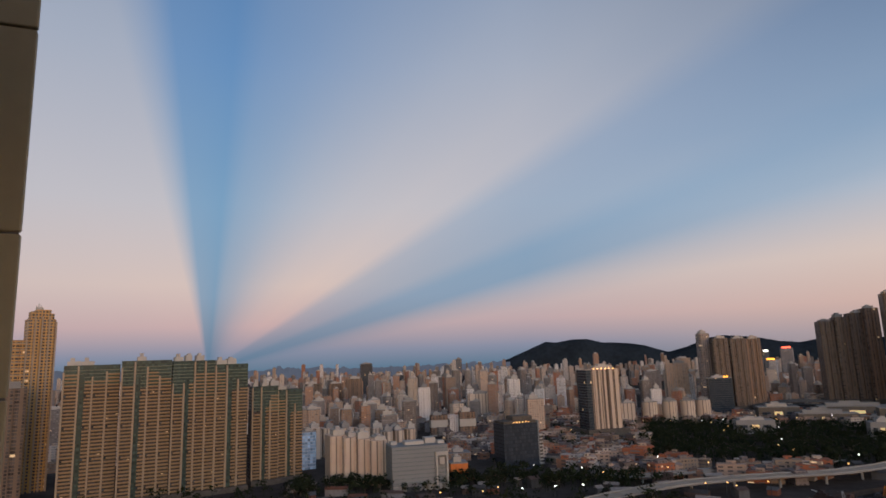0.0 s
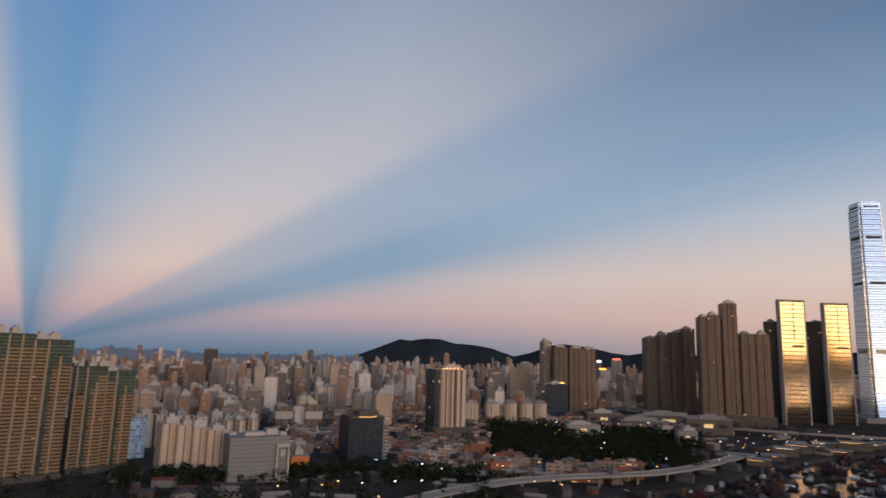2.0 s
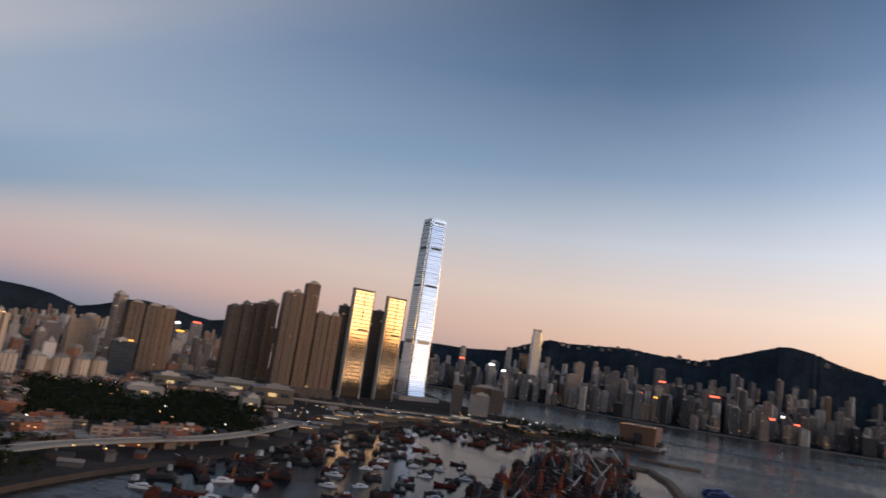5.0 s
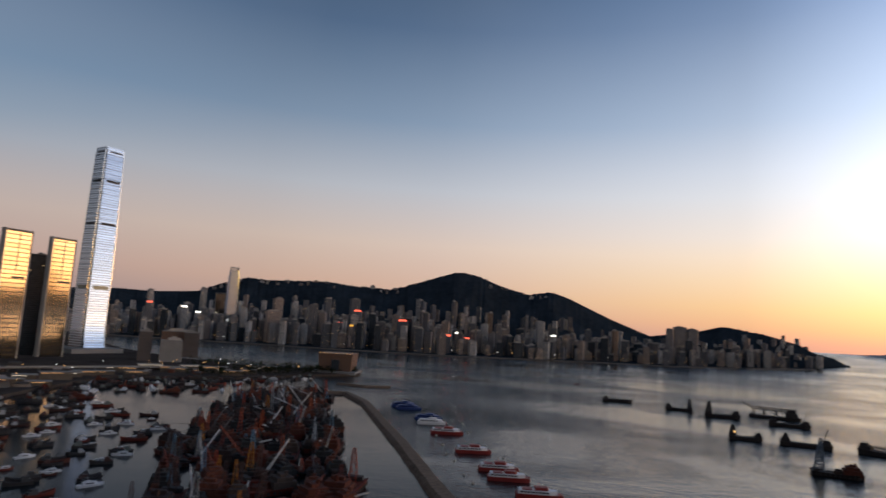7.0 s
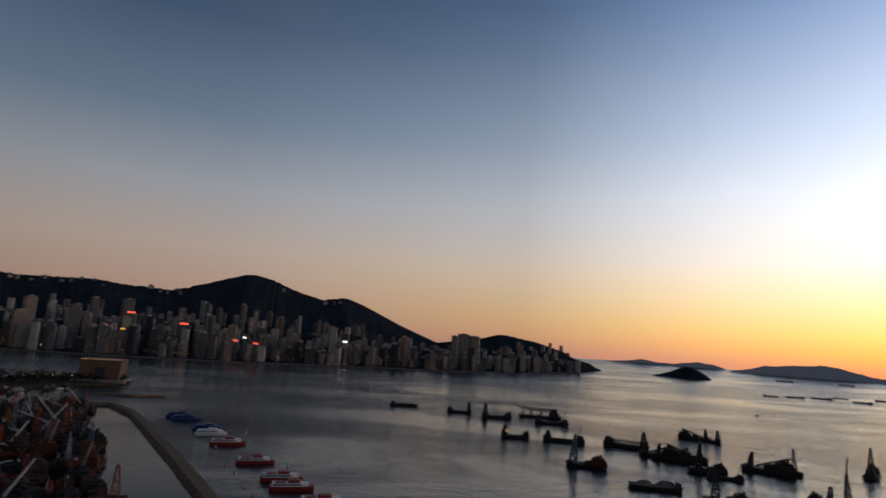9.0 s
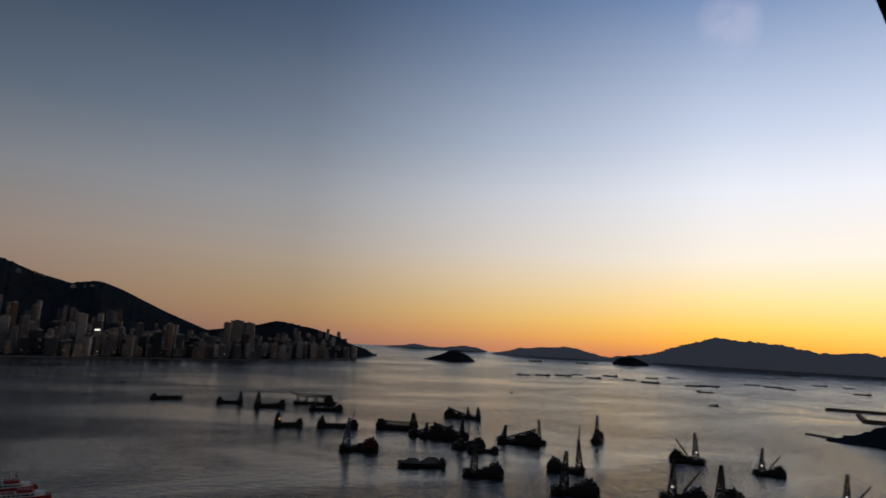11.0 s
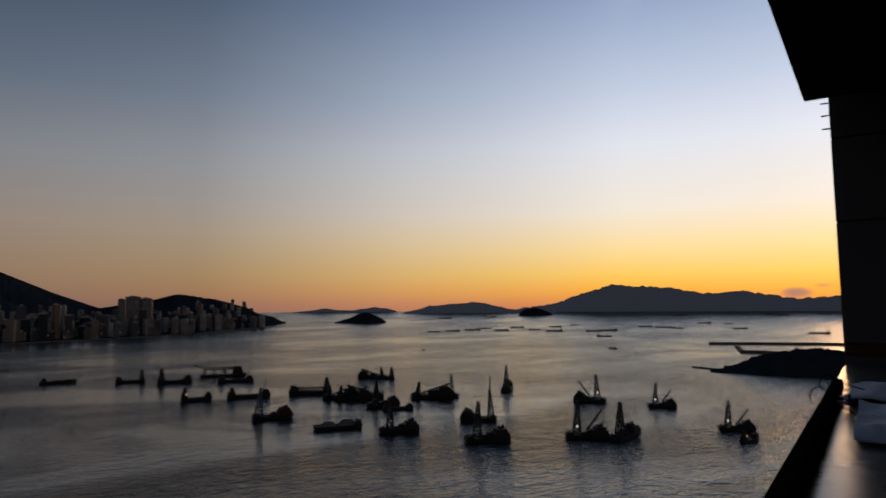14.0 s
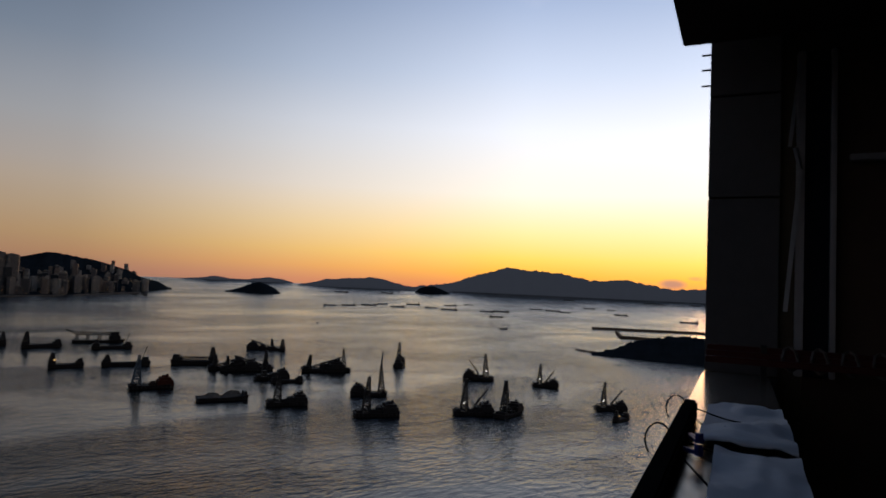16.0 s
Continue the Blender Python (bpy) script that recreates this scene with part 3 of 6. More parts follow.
def estate_tower(az, dist, w, h, rot, bays, crown_h, label):
    """Storeys of banded balconies between pale fins, with a ragged green glass top and dark green glass bays."""
    root = stand("apartment_tower", az, dist, 4, rot)
    d = 24
    rgc = random.Random(int(az * 10))
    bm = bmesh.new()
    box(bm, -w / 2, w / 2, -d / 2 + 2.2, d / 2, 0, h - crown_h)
    part("wall", bm, M_RECESSSHADE, root)
    bm = bmesh.new()
    box(bm, -w / 2 + 0.2, w / 2 - 0.2, -d / 2 + 1.0, d / 2 - 0.2, h - crown_h, h)
    part("glass_crown", bm, M_GREEN, root, "dark green glazed top storeys")
    bm = bmesh.new()
    for k in range(int(crown_h / 3.05)):
        box(bm, -w / 2, w / 2, -d / 2 + 0.75, -d / 2 + 1.1, h - crown_h + k * 3.05, h - crown_h + k * 3.05 + 0.5)
    tagged(part("crown_sill", bm, M_GREENSILL, root), kind="stuff")
    bw = w / bays
    for b in range(bays):
        x0 = -w / 2 + b * bw
        jut = 1.1 * (b % 2)
        glazed = b % 3 == 1
        lo, hi = (0.5, 0.96) if glazed else (0.12, 0.96)
        if glazed:
            bm = bmesh.new()
            box(bm, x0 + bw * 0.1, x0 + bw * 0.5, -d / 2 + 0.5, -d / 2 + 2.4, 2, h - crown_h * 0.5)
            part("glass_bay", bm, M_GREEN, root, "dark green glazed bay")
        drop = rgc.choice((0.25, 0.55, 0.8, 1.0))
        top = int((h - crown_h * drop) / 3.05)
        # balconies: a deep solid parapet for each storey, gaps between darkened by the recess colour
        bm = bmesh.new()
        for k in range(2, top):
            z = k * 3.05
            cut = bw * 0.16 if k % 9 == 4 else 0
            box(bm, x0 + bw * lo + cut, x0 + bw * hi, -d / 2 - jut, -d / 2 + 2.4, z, z + 1.3)
        tagged(part("balcony_stack", bm, M_SLAB, root), kind="stuff")
        bm = bmesh.new()
        box(bm, x0 - 0.35, x0 + bw * 0.1, -d / 2 - 1.4, -d / 2 + 2.6, 0, h - rgc.choice((0.5, 1.0, 6.0, crown_h * 0.6)))
        part("fin", bm, M_CREAM, root)
        if rgc.random() < 0.55:
            rw_ = rgc.uniform(0.5, 1.0)
            bm = bmesh.new()
            box(bm, x0 + bw * 0.2, x0 + bw * (0.2 + rw_), -6, 6, h, h + rgc.uniform(2.5, 5.5))
            box(bm, x0 + bw * 0.4, x0 + bw * 0.7, -4, 4, h + 2.0, h + 7)
            part("roof_plant", bm, M_PALE, root)
    bm = bmesh.new()
    box(bm, -w * 0.52, w * 0.52, -d * 0.65, d * 0.7, -3, 5)
    part("podium", bm, M_PODIUM, root)
    return tagged(root, label, "apartment tower", "estate towers")


M_GREENSILL = material("green_grey_sill", (0.13, 0.14, 0.095), 0.7, vary=0.3, scale=0.1, fine=9)
EST = "cream tiled apartment tower with balconies and a green glass crown"
estate_tower(28.75, 668, 45, tallest(0.62, 660), 0, 4, 17, EST)
estate_tower(24.9, 660, 42, tallest(0.85, 655), 3, 4, 24, EST)
estate_tower(21.4, 662, 38, tallest(0.72, 660), 8, 4, 34, EST)
estate_tower(18.5, 668, 31, tallest(0.35, 665), 12, 3, 24, EST)
estate_tower(15.7, 690, 26, tallest(-1.6, 690), 10, 3, 24, "shorter cream apartment tower with a green glass crown")
estate_tower(13.7, 700, 26, tallest(-1.95, 700), 14, 3, 24, "shorter cream apartment tower with a green glass crown")


def gilded_tower(az, dist):
    """The slim tower with a stepped, spired crown and ribbed corners."""
    root = stand("spired_tower", az, dist, 4, 8)
    t = tallest(4.15, dist)
    bm = bmesh.new()
    prism(bm, plan_of("bays", 25, 26, random), 0, t)
    part("wall", bm, M_GOLDWALL, root)
    for x in (-12.6, -6.3, 0, 6.3, 12.6):
        bm = bmesh.new()
        box(bm, x - 0.8, x + 0.8, -14.2, -12.5, 0, t + (3 if abs(x) < 12 else -3))
        part("rib", bm, M_CREAM, root)
    for x0, x1, z0, z1 in ((-7, 11, 0, 6), (-5, 8, 6, 10), (-10, -6, 0, 8)):
        bm = bmesh.new()
        box(bm, x0, x1, -9, 9, t + z0, t + z1)
        part("crown_step", bm, M_GOLDWALL, root)
    bm = bmesh.new()
    prism(bm, [(x * 3.2 - 2, y * 3.2) for x, y in plan_of("round", 2, 2, random)], t + 10, t + 13)
    for k in range(4):
        beam(bm, (-4.5 + 2 * k, 0, t + 8), (-4.5 + 2 * k, 0, t + 17 - abs(k - 1.0) * 2), 0.4)
    part("spire", bm, M_PALE, root)
    h2 = tallest(2.6, dist)
    bm = bmesh.new()
    prism(bm, plan_of("bays", 17, 24, random), 0, h2)
    side = part("lower_wing", bm, M_GOLDWALL, root)
    side.location = (-18, 4, 0)
    for k in range(0, int(h2 / 3.2), 2):
        bm = bmesh.new()
        box(bm, -26.8, -9.6, -8.9, -7.9, k * 3.2, k * 3.2 + 1.0)
        part("balcony", bm, M_CREAM, root)
    return tagged(root, "slim golden-brown tower with a stepped spired crown", "tower")


M_GOLDWALL = facade("golden_tower_wall", [(0.38, 0.215, 0.075), (0.38, 0.215, 0.075)], floor=3.2, bay=3.0, open_z=0.55, open_u=0.6, lit=0.01)
gilded_tower(32.45, 790)
tower("tower_block", 34.6, 730, 40, 22, tallest(-0.9, 730), "bays", M_BROWN, 10, "brown slab block with banded balconies", seed=5)
tower("tower_block", 31.4, 1050, 24, 22, tallest(-2.6, 1050), "bays", M_HOUSE, 0, "pale grey tower block behind the estate", seed=6)

# in front of the old town
tower("office_block", 12.0, 760, 16, 14, tallest(-5.6, 760), "box", facade("blue_glass_wall", [(0.35, 0.42, 0.5), (0.35, 0.42, 0.5)], floor=3.4, bay=3, open_z=0.75, open_u=0.9, glass=(0.12, 0.18, 0.24), glass_rough=0.1), 15, "narrow pale blue glass office block", seed=7)
for k, (az, w) in enumerate(((9.6, 17), (8.4, 17), (7.2, 17), (6.1, 16))):
    tower("tower_block", az, 672 - k * 8, w, 30, tallest(-6.05 - 0.1 * k, 665), "bays", M_CREAMBAY, 12, "cream tower block with rounded vertical bays", group="cream row", seed=20 + k)


for k, az in enumerate((11.6, 10.2, 8.8, 7.4, 6.0, 4.6)):
    tower("tower_block", az, 840 + k * 9, 18, 26, tallest(-5.3 - 0.12 * k, 840), "bays", M_CREAMBAY, 12, "cream tower block in the second row", group="cream row", seed=120 + k)
for k, az in enumerate((5.2, 4.2, 3.2)):
    tower("tower_block", az, 790 + k * 9, 15, 20, tallest(-5.9, 790), "round", M_CREAMBAY, 12, "cream tower block with rounded ends", group="cream row", seed=130 + k)


def hotel_box(az, dist):
    """The wide grey block with a light plinth and a tall sign frame."""
    root = stand("grey_block", az, dist, 4, 12)
    bm = bmesh.new()
    box(bm, -26, 26, -14, 20, 5, 39)
    part("wall", bm, M_GREYCLAD, root)
    bm = bmesh.new()
    for i in range(11):
        box(bm, -25 + i * 4.7, -22.5 + i * 4.7, -13.4, -12, 0, 5)
    box(bm, -25.5, 25.5, -10, 19.5, 0, 5)
    part("arcade", bm, M_PALE, root)
    bm = bmesh.new()
    box(bm, 14, 15.5, -17.5, -14.2, 0, 33)
    box(bm, 24, 25.5, -17.5, -14.2, 0, 33)
    box(bm, 15.5, 24, -17.5, -14.2, 30, 33)
    box(bm, 17.5, 22, -17, -16, 22, 28)
    part("sign_frame", bm, M_PALE, root, "tall white gate-shaped sign frame")
    bm = bmesh.new()
    for x0, x1, y0, y1, hh in ((-12, 6, -4, 10, 3), (8, 18, 0, 12, 5), (19, 25, -6, 4, 2.5), (-24, -18, 4, 14, 2.5)):
        box(bm, x0, x1, y0, y1, 39, 39 + hh)
    part("roof_plant", bm, M_PALE, root)
    return tagged(root, "wide grey clad block with white arcade and sign frame", "building")


M_GREYCLAD = facade("grey_cladding", [(0.17, 0.165, 0.15), (0.17, 0.165, 0.15)], floor=3.6, bay=4, open_z=0.06, open_u=1.1, lit=0.0)
hotel_box(2.6, 612)
tower("parking_block", -1.0, 770, 26, 24, tallest(-7.9, 770), "box", M_HOUSE, 10, "low white block with dark window bands", "building", seed=31)
tower("shed", -0.9, 640, 17, 20, 17, "box", material("orange_hoarding", (0.45, 0.13, 0.03), 0.7), 10, "low building with an orange wall", "building", seed=32)


def dark_office(az, dist):
    root = stand("dark_office_block", az, dist, 4, 26)
    hh = tallest(-5.3, dist)
    bm = bmesh.new()
    box(bm, -20, 20, -13, 13, 0, hh - 3)
    part("wall", bm, M_NIGHTGLASS, root)
    bm = bmesh.new()
    box(bm, 20.1, 21.4, -13, 13, 0, hh - 1)
    part("side_wall", bm, M_GREYCLAD, root, "plain grey side wall")
    bm = bmesh.new()
    box(bm, -19, 19, -12, 12, hh - 3, hh - 0.5)
    part("attic", bm, M_PODIUM, root)
    bm = bmesh.new()
    box(bm, -6, 17, -7, 10, hh - 0.5, hh + 4)
    part("roof_plant", bm, M_PODIUM, root)
    for i in range(6):
        bm = bmesh.new()
        box(bm, -8 + i * 3.5, -7.1 + i * 3.5, -12.6, -12.1, hh - 2.2, hh - 1.4)
        part("roof_light", bm, M_WARMLAMP, root, "small warm roof light")
    for k in range(9):
        bm = bmesh.new()
        box(bm, 21.6, 28, -9, 11, 3 + k * 3.6, 4.3 + k * 3.6)
        part("parking_deck", bm, M_PALE, root, "pale open deck")
    bm = bmesh.new()
    box(bm, 22.2, 27.4, -8.4, 10.4, 0, 33)
    part("deck_core", bm, M_PODIUM, root)
    return tagged(root, "dark glass office cube with pale decks beside it", "office block")


M_NIGHTGLASS = facade("night_blue_glass", [(0.018, 0.02, 0.024), (0.018, 0.02, 0.024)], floor=3.8, bay=2.6, open_z=0.82, open_u=0.9, glass=(0.012, 0.017, 0.024), glass_rough=0.3, wall_rough=0.6, lit=0.004, spread=1.5)
dark_office(-6.1, 705)
for k, (az, dd, w, el) in enumerate(((0.6, 1020, 26, -4.7), (-1.9, 1000, 24, -4.5))):
    root = tower("banded_block", az, dd, w, 22, tallest(el, dd), "bays", M_BROWN, 8, "red-brown block banded with pale grey storeys", seed=40 + k)
    for j in range(2):
        bm = bmesh.new()
        z0 = tallest(el, dd) * (0.42 + 0.0 * j) - j * 22
        box(bm, -w / 2 - 0.5, w / 2 + 0.5, -11.6, 11.5, z0, z0 + 11)
        part("pale_band", bm, M_PALE, root, "pale grey band of storeys")
tower("slab_block", -3.4, 1250, 60, 20, tallest(-3.0, 1250), "bays", M_CREAMBAY, 4, "long cream slab block with vertical bays", seed=43)
root = tower("striped_tower", -13.6, 950, 50, 28, tallest(-1.2, 950), "bays", M_STRIPE, 26, "broad striped tower with dark glass edge and white podium", podium=13, crown=5, seed=44)
bm = bmesh.new()
box(bm, -27.5, -20, -16, 16, 0, tallest(-1.25, 950))
part("glass_edge", bm, M_DARKGLASS, root)
for i in range(6):
    bm = bmesh.new()
    box(bm, -15 + i * 6, -13.6 + i * 6, -14, -13, tallest(-1.2, 950) + 0.1, tallest(-1.2, 950) + 1.5)
    part("roof_light", bm, M_WARMLAMP, root, "small warm roof light")
for k, az in enumerate((-15.8, -17.6, -19.2, -20.6, -21.8)):
    tower("tower_block", az, 1130 + 12 * k, 24, 22, tallest(-4.1, 1130), "round" if k else "box", M_CREAMBAY, 0, "cream tower block with a rounded end", group="rounded row", seed=50 + k)
tower("twin_tower", -22.3, 1350, 22, 22, tallest(1.42, 1350), "chamfer", M_ISLANDHOUSE, 20, "slim grey residential tower", seed=60)
for k, az in enumerate((-23.5, -24.8, -25.9)):
    tower("twin_tower", az, 1330 + 10 * k, 28, 26, tallest(1.0 - 0.06 * k, 1330), "bays", M_BROWN, 14, "tall brown residential tower of a cluster", group="brown cluster", podium=12, seed=61 + k)
tower("office_block", -23.2, 1270, 40, 26, tallest(-2.2, 1270), "box", M_DARKGLASS, 10, "dark office block with an amber lit sign", seed=66)
sign_light(-23.5, 1265, tallest(-2.2, 1270) + 4, 18, 3, M_AMBERSIGN, "amber lit sign board on a roof")
tower("slab_block", -20.0, 1420, 44, 24, tallest(-0.9, 1420), "bays", M_HOUSE, 6, "pale grey slab block", seed=67)



def station_hall(az, dist, w):
    """The long station roof: a low shell on a dark glazed base."""
    root = stand("station_hall", az, dist, 4, 14)
    bm = bmesh.new()
    box(bm, -w / 2, w / 2, -26, 26, -1, 13)
    part("wall", bm, M_NIGHTGLASS, root)
    bm = bmesh.new()
    prev = None
    for i in range(17):
        x = -w * 0.54 + w * 1.08 * i / 16
        z = 13.2 + 11 * math.sin(math.pi * i / 16) ** 0.8
        cur = [bm.verts.new((x, -31, z - 3)), bm.verts.new((x, 0, z)), bm.verts.new((x, 31, z - 3)), bm.verts.new((x, 31, z - 4)), bm.verts.new((x, 0, z - 1)), bm.verts.new((x, -31, z - 4))]
        if prev:
            for j in range(6):
                bm.faces.new((prev[j], prev[(j + 1) % 6], cur[(j + 1) % 6], cur[j]))
        else:
            bm.faces.new(cur[::-1])
        prev = cur
    bm.faces.new(prev)
    part("roof", bm, M_PODIUM, root, "curved grey shell roof")
    for i in range(8):
        bm = bmesh.new()
        box(bm, -w * 0.45 + i * w * 0.12, -w * 0.45 + i * w * 0.12 + 3, -26.4, -26.1, 5, 6.2)
        part("lamp", bm, M_WHITELAMP if i % 2 else M_WARMLAMP, root, "lit lamp under the roof")
    return tagged(root, "long station hall with a curved grey roof", "station")


station_hall(-28.8, 1330, 150)
for k, (az, dd, w, hh) in enumerate(((-25.4, 1010, 50, 17), (-33.8, 985, 26, 19), (-30.5, 1150, 80, 15), (-32.5, 1230, 110, 20), (-27.2, 1180, 60, 22), (-35.5, 1150, 70, 24))):
    root = tower("low_hall", az, dd, w, 24, hh, "box", M_CONCRETE if k < 2 else M_SHEDDARK, 12, "low flat-roofed pale hall among trees" if k < 2 else "low dark flat-roofed hall by the station", "building", "flat halls", seed=150 + k)
    for i in range(3):
        bm = bmesh.new()
        box(bm, -w * 0.42 + i * w * 0.3, -w * 0.42 + i * w * 0.3 + w * 0.2, -12.4, -12.1, hh * 0.45, hh * 0.7)
        part("window_band", bm, M_DARKGLASS if i != 1 else M_AMBERDIM, root)

# towers over the rail station
for k, (az, el, w) in enumerate(((-31.2, 1.95, 22), (-32.2, 2.2, 20), (-33.2, 2.45, 21), (-34.1, 2.75, 20))):
    tower("station_tower", az, 1430, w + 6, 30, tallest(el, 1430), "bays", M_BROWN, 18, "tall brown-grey residential tower in a joined row", "residential tower", "station towers", podium=18, seed=70 + k)
for k, (az, el, w) in enumerate(((-35.5, 3.75, 20), (-36.2, 3.9, 16), (-37.35, 4.9, 24), (-38.6, 2.45, 22), (-39.7, 2.4, 22))):
    tower("station_tower", az, 1340 + 8 * k, w + 4, 30, tallest(el, 1345), "bays", M_BROWN, 14, "tall brown-grey residential tower with a ragged crown", "residential tower", "station towers", podium=18, seed=76 + k)


def mirror_tower(az, dist, w, el, rot, label):
    """A slab of mirror glass with a frame round its top and sides."""
    root = stand("mirror_tower", az, dist, 4, rot)
    h = tallest(el, dist)
    bm = bmesh.new()
    box(bm, -w / 2, w / 2, -6, 6, 0, h - 4)
    part("glass_wall", bm, M_MIRROR, root, "mirror glass reflecting the sunset")
    bm = bmesh.new()
    box(bm, -w / 2 - 2, -w / 2 - 0.1, -7, 7, 0, h + 1)
    box(bm, w / 2 + 0.1, w / 2 + 2, -7, 7, 0, h + 1)
    box(bm, -w / 2, w / 2, -6.6, 6.6, h - 1.6, h + 0.6)
    part("frame", bm, M_PALE, root)
    bm = bmesh.new()
    box(bm, -w * 0.1, w * 0.42, -6.5, -5.9, h * 0.62, h * 0.62 + 3.5)
    box(bm, w * 0.02, w * 0.05, -6.4, -5.9, h * 0.66, h - 6)
    part("vent_band", bm, M_DARKSTEEL, root)
    bm = bmesh.new()
    box(bm, -w / 2 + 1, w / 2 - 1, -5, 5, h - 4, h - 1.7)
    part("attic", bm, M_DARKSTEEL, root)
    return tagged(root, label, "glass tower", "mirror towers")


MIR = "slab tower of mirror glass with pale frame"
tower("dark_tower", -40.45, 1480, 26, 34, tallest(3.35, 1480), "chamfer", M_DARKGLASS, 0, "dark glass residential tower", seed=90)
mirror_tower(-41.95, 1450, 48, 5.1, 30.0, MIR)
tower("dark_tower", -43.6, 1560, 34, 26, tallest(3.35, 1560), "box", M_DARKGLASS, 0, "dark glass tower between two mirror towers", seed=91)
mirror_tower(-44.95, 1520, 46, 4.8, 30.0, MIR)


def great_tower(az, dist):
    """The very tall glass tower with flared foot, notched corners and dark plant bands."""
    h = tallest(12.1, dist)
    root = stand("skyscraper", az, dist, 4, 30)
    w = 26.6

    def half(z):
        f = z / h
        taper = 1.0 - 0.17 * max(0, (f - 0.3) / 0.7) ** 1.3
        flare = 1.0 + 0.3 * max(0, (0.14 - f) / 0.14) ** 2
        return w * taper, flare
    levels = [h * k / 40 for k in range(41)]
    for side_ in range(4):
        bm = bmesh.new()
        prev = None
        for z in levels:
            wv, fl = half(z)
            off = wv * (fl if side_ in (0, 1) else 1.0)
            x = wv * 0.9
            hi = z + (6 if z == levels[-1] else 0)
            if prev:
                # each storey group leans back, and the next one starts proud again
                for v_ in prev[:2]:
                    v_.co.y -= 1.5
                lean = [bm.verts.new((-x, -off, hi)), bm.verts.new((x, -off, hi))]
                bm.faces.new((prev[0], prev[1], lean[1], lean[0]))
            cur = [bm.verts.new((-x, -off, hi)), bm.verts.new((x, -off, hi)), bm.verts.new((x, -off + 2.0, hi)), bm.verts.new((-x, -off + 2.0, hi))]
            if prev:
                for i in range(1, 4):
                    bm.faces.new((prev[i], prev[(i + 1) % 4], cur[(i + 1) % 4], cur[i]))
            prev = cur
        p_ = part("glass_wall", bm, M_ICC, root)
        p_.rotation_euler[2] = radians(90 * side_)
        for zc, hh in ((0.305, 8), (0.62, 5), (0.835, 5), (0.985, 3)):
            bm = bmesh.new()
            wv, fl = half(h * zc)
            box(bm, -wv * 0.6, wv * 0.74, -wv - 2.0, -wv + 0.6, h * zc, h * zc + hh)
            b_ = part("plant_band", bm, M_DARKSTEEL if zc > 0.4 else M_BAND, root)
            b_.rotation_euler[2] = radians(90 * side_)
    bm = bmesh.new()
    prism(bm, [(x * 0.93, y * 0.93) for x, y in plan_of("chamfer", 2 * w, 2 * w, random)], 0, h * 0.6)
    prism(bm, [(x * 0.93, y * 0.93) for x, y in plan_of("chamfer", 2 * w, 2 * w, random)], h * 0.6, h, 0.84)
    part("core", bm, M_ICC, root)
    bm = bmesh.new()
    for k in range(4):
        box(bm, -8, 8, -w * 1.06 - 0.7, -w * 0.9, 12 + k * 4.5, 14 + k * 4.5)
    part("entrance_louvre", bm, M_AMBERDIM, root, "warm lit louvres over the entrance")
    bm = bmesh.new()
    box(bm, -60, 60, -52, 60, -3, 10)
    part("podium", bm, M_CONCRETE, root)
    return tagged(root, "very tall silver glass skyscraper with a flared foot", "skyscraper")


M_ICC = facade("silver_curtain_wall", [(0.24, 0.25, 0.26), (0.24, 0.25, 0.26)], floor=5.6, bay=90, open_z=0.7, open_u=1.1, spread=1.12, glass=(0.44, 0.46, 0.48), glass_rough=0.14, wall_rough=0.35, lit=0.0)
M_ICC.node_tree.nodes["Principled BSDF"].inputs["Metallic"].default_value = 0.85
M_BAND = material("bronze_louvre", (0.3, 0.28, 0.2), 0.5, 0.4, vary=0.2, scale=0.3)
great_tower(-47.4, 1690)

# station blocks and museum on the waterfront
M_MUSEUM = facade("bronze_cladding", [(0.15, 0.082, 0.05), (0.09, 0.07, 0.058)], floor=2.0, bay=90, open_z=0.12, open_u=1.1, lit=0.0, wall_rough=0.55)
for k, (az, w, el, dd) in enumerate(((-51.6, 26, -2.1, 1480), (-53.6, 44, -2.75, 1470), (-55.1, 34, -2.05, 1620), (-54.0, 70, -2.0, 1640))):
    tower("vent_block", az, dd, w, 24, tallest(el, dd), "box", M_MUSEUM if k != 1 else M_CONCRETE, 0, "plain brown-grey windowless waterfront block", "building", "waterfront blocks", seed=100 + k)


def museum(az, dist):
    root = stand("museum", az, dist, 4, -12)
    bm = bmesh.new()
    prism(bm, plan_of("box", 66, 60, random), 3, 40, 1.09)
    part("wall", bm, M_MUSEUM, root)
    bm = bmesh.new()
    box(bm, -7, 9, -33.8, -31.2, 6, 27)
    part("glass_front", bm, M_DARKGLASS, root, "tall dark glazed opening")
    bm = bmesh.new()
    box(bm, -45, 45, -40, 40, -2, 4)
    part("plinth", bm, M_CONCRETE, root)
    for i in range(9):
        bm = bmesh.new()
        box(bm, -32 + i * 8, -31 + i * 8, -35.5, -34.5, 40.2, 40.9)
        part("roof_light", bm, M_WARMLAMP, root, "small warm roof light")
    return tagged(root, "brown bronze-clad museum cube flaring towards its roof", "museum")


museum(-67.5, 1375)

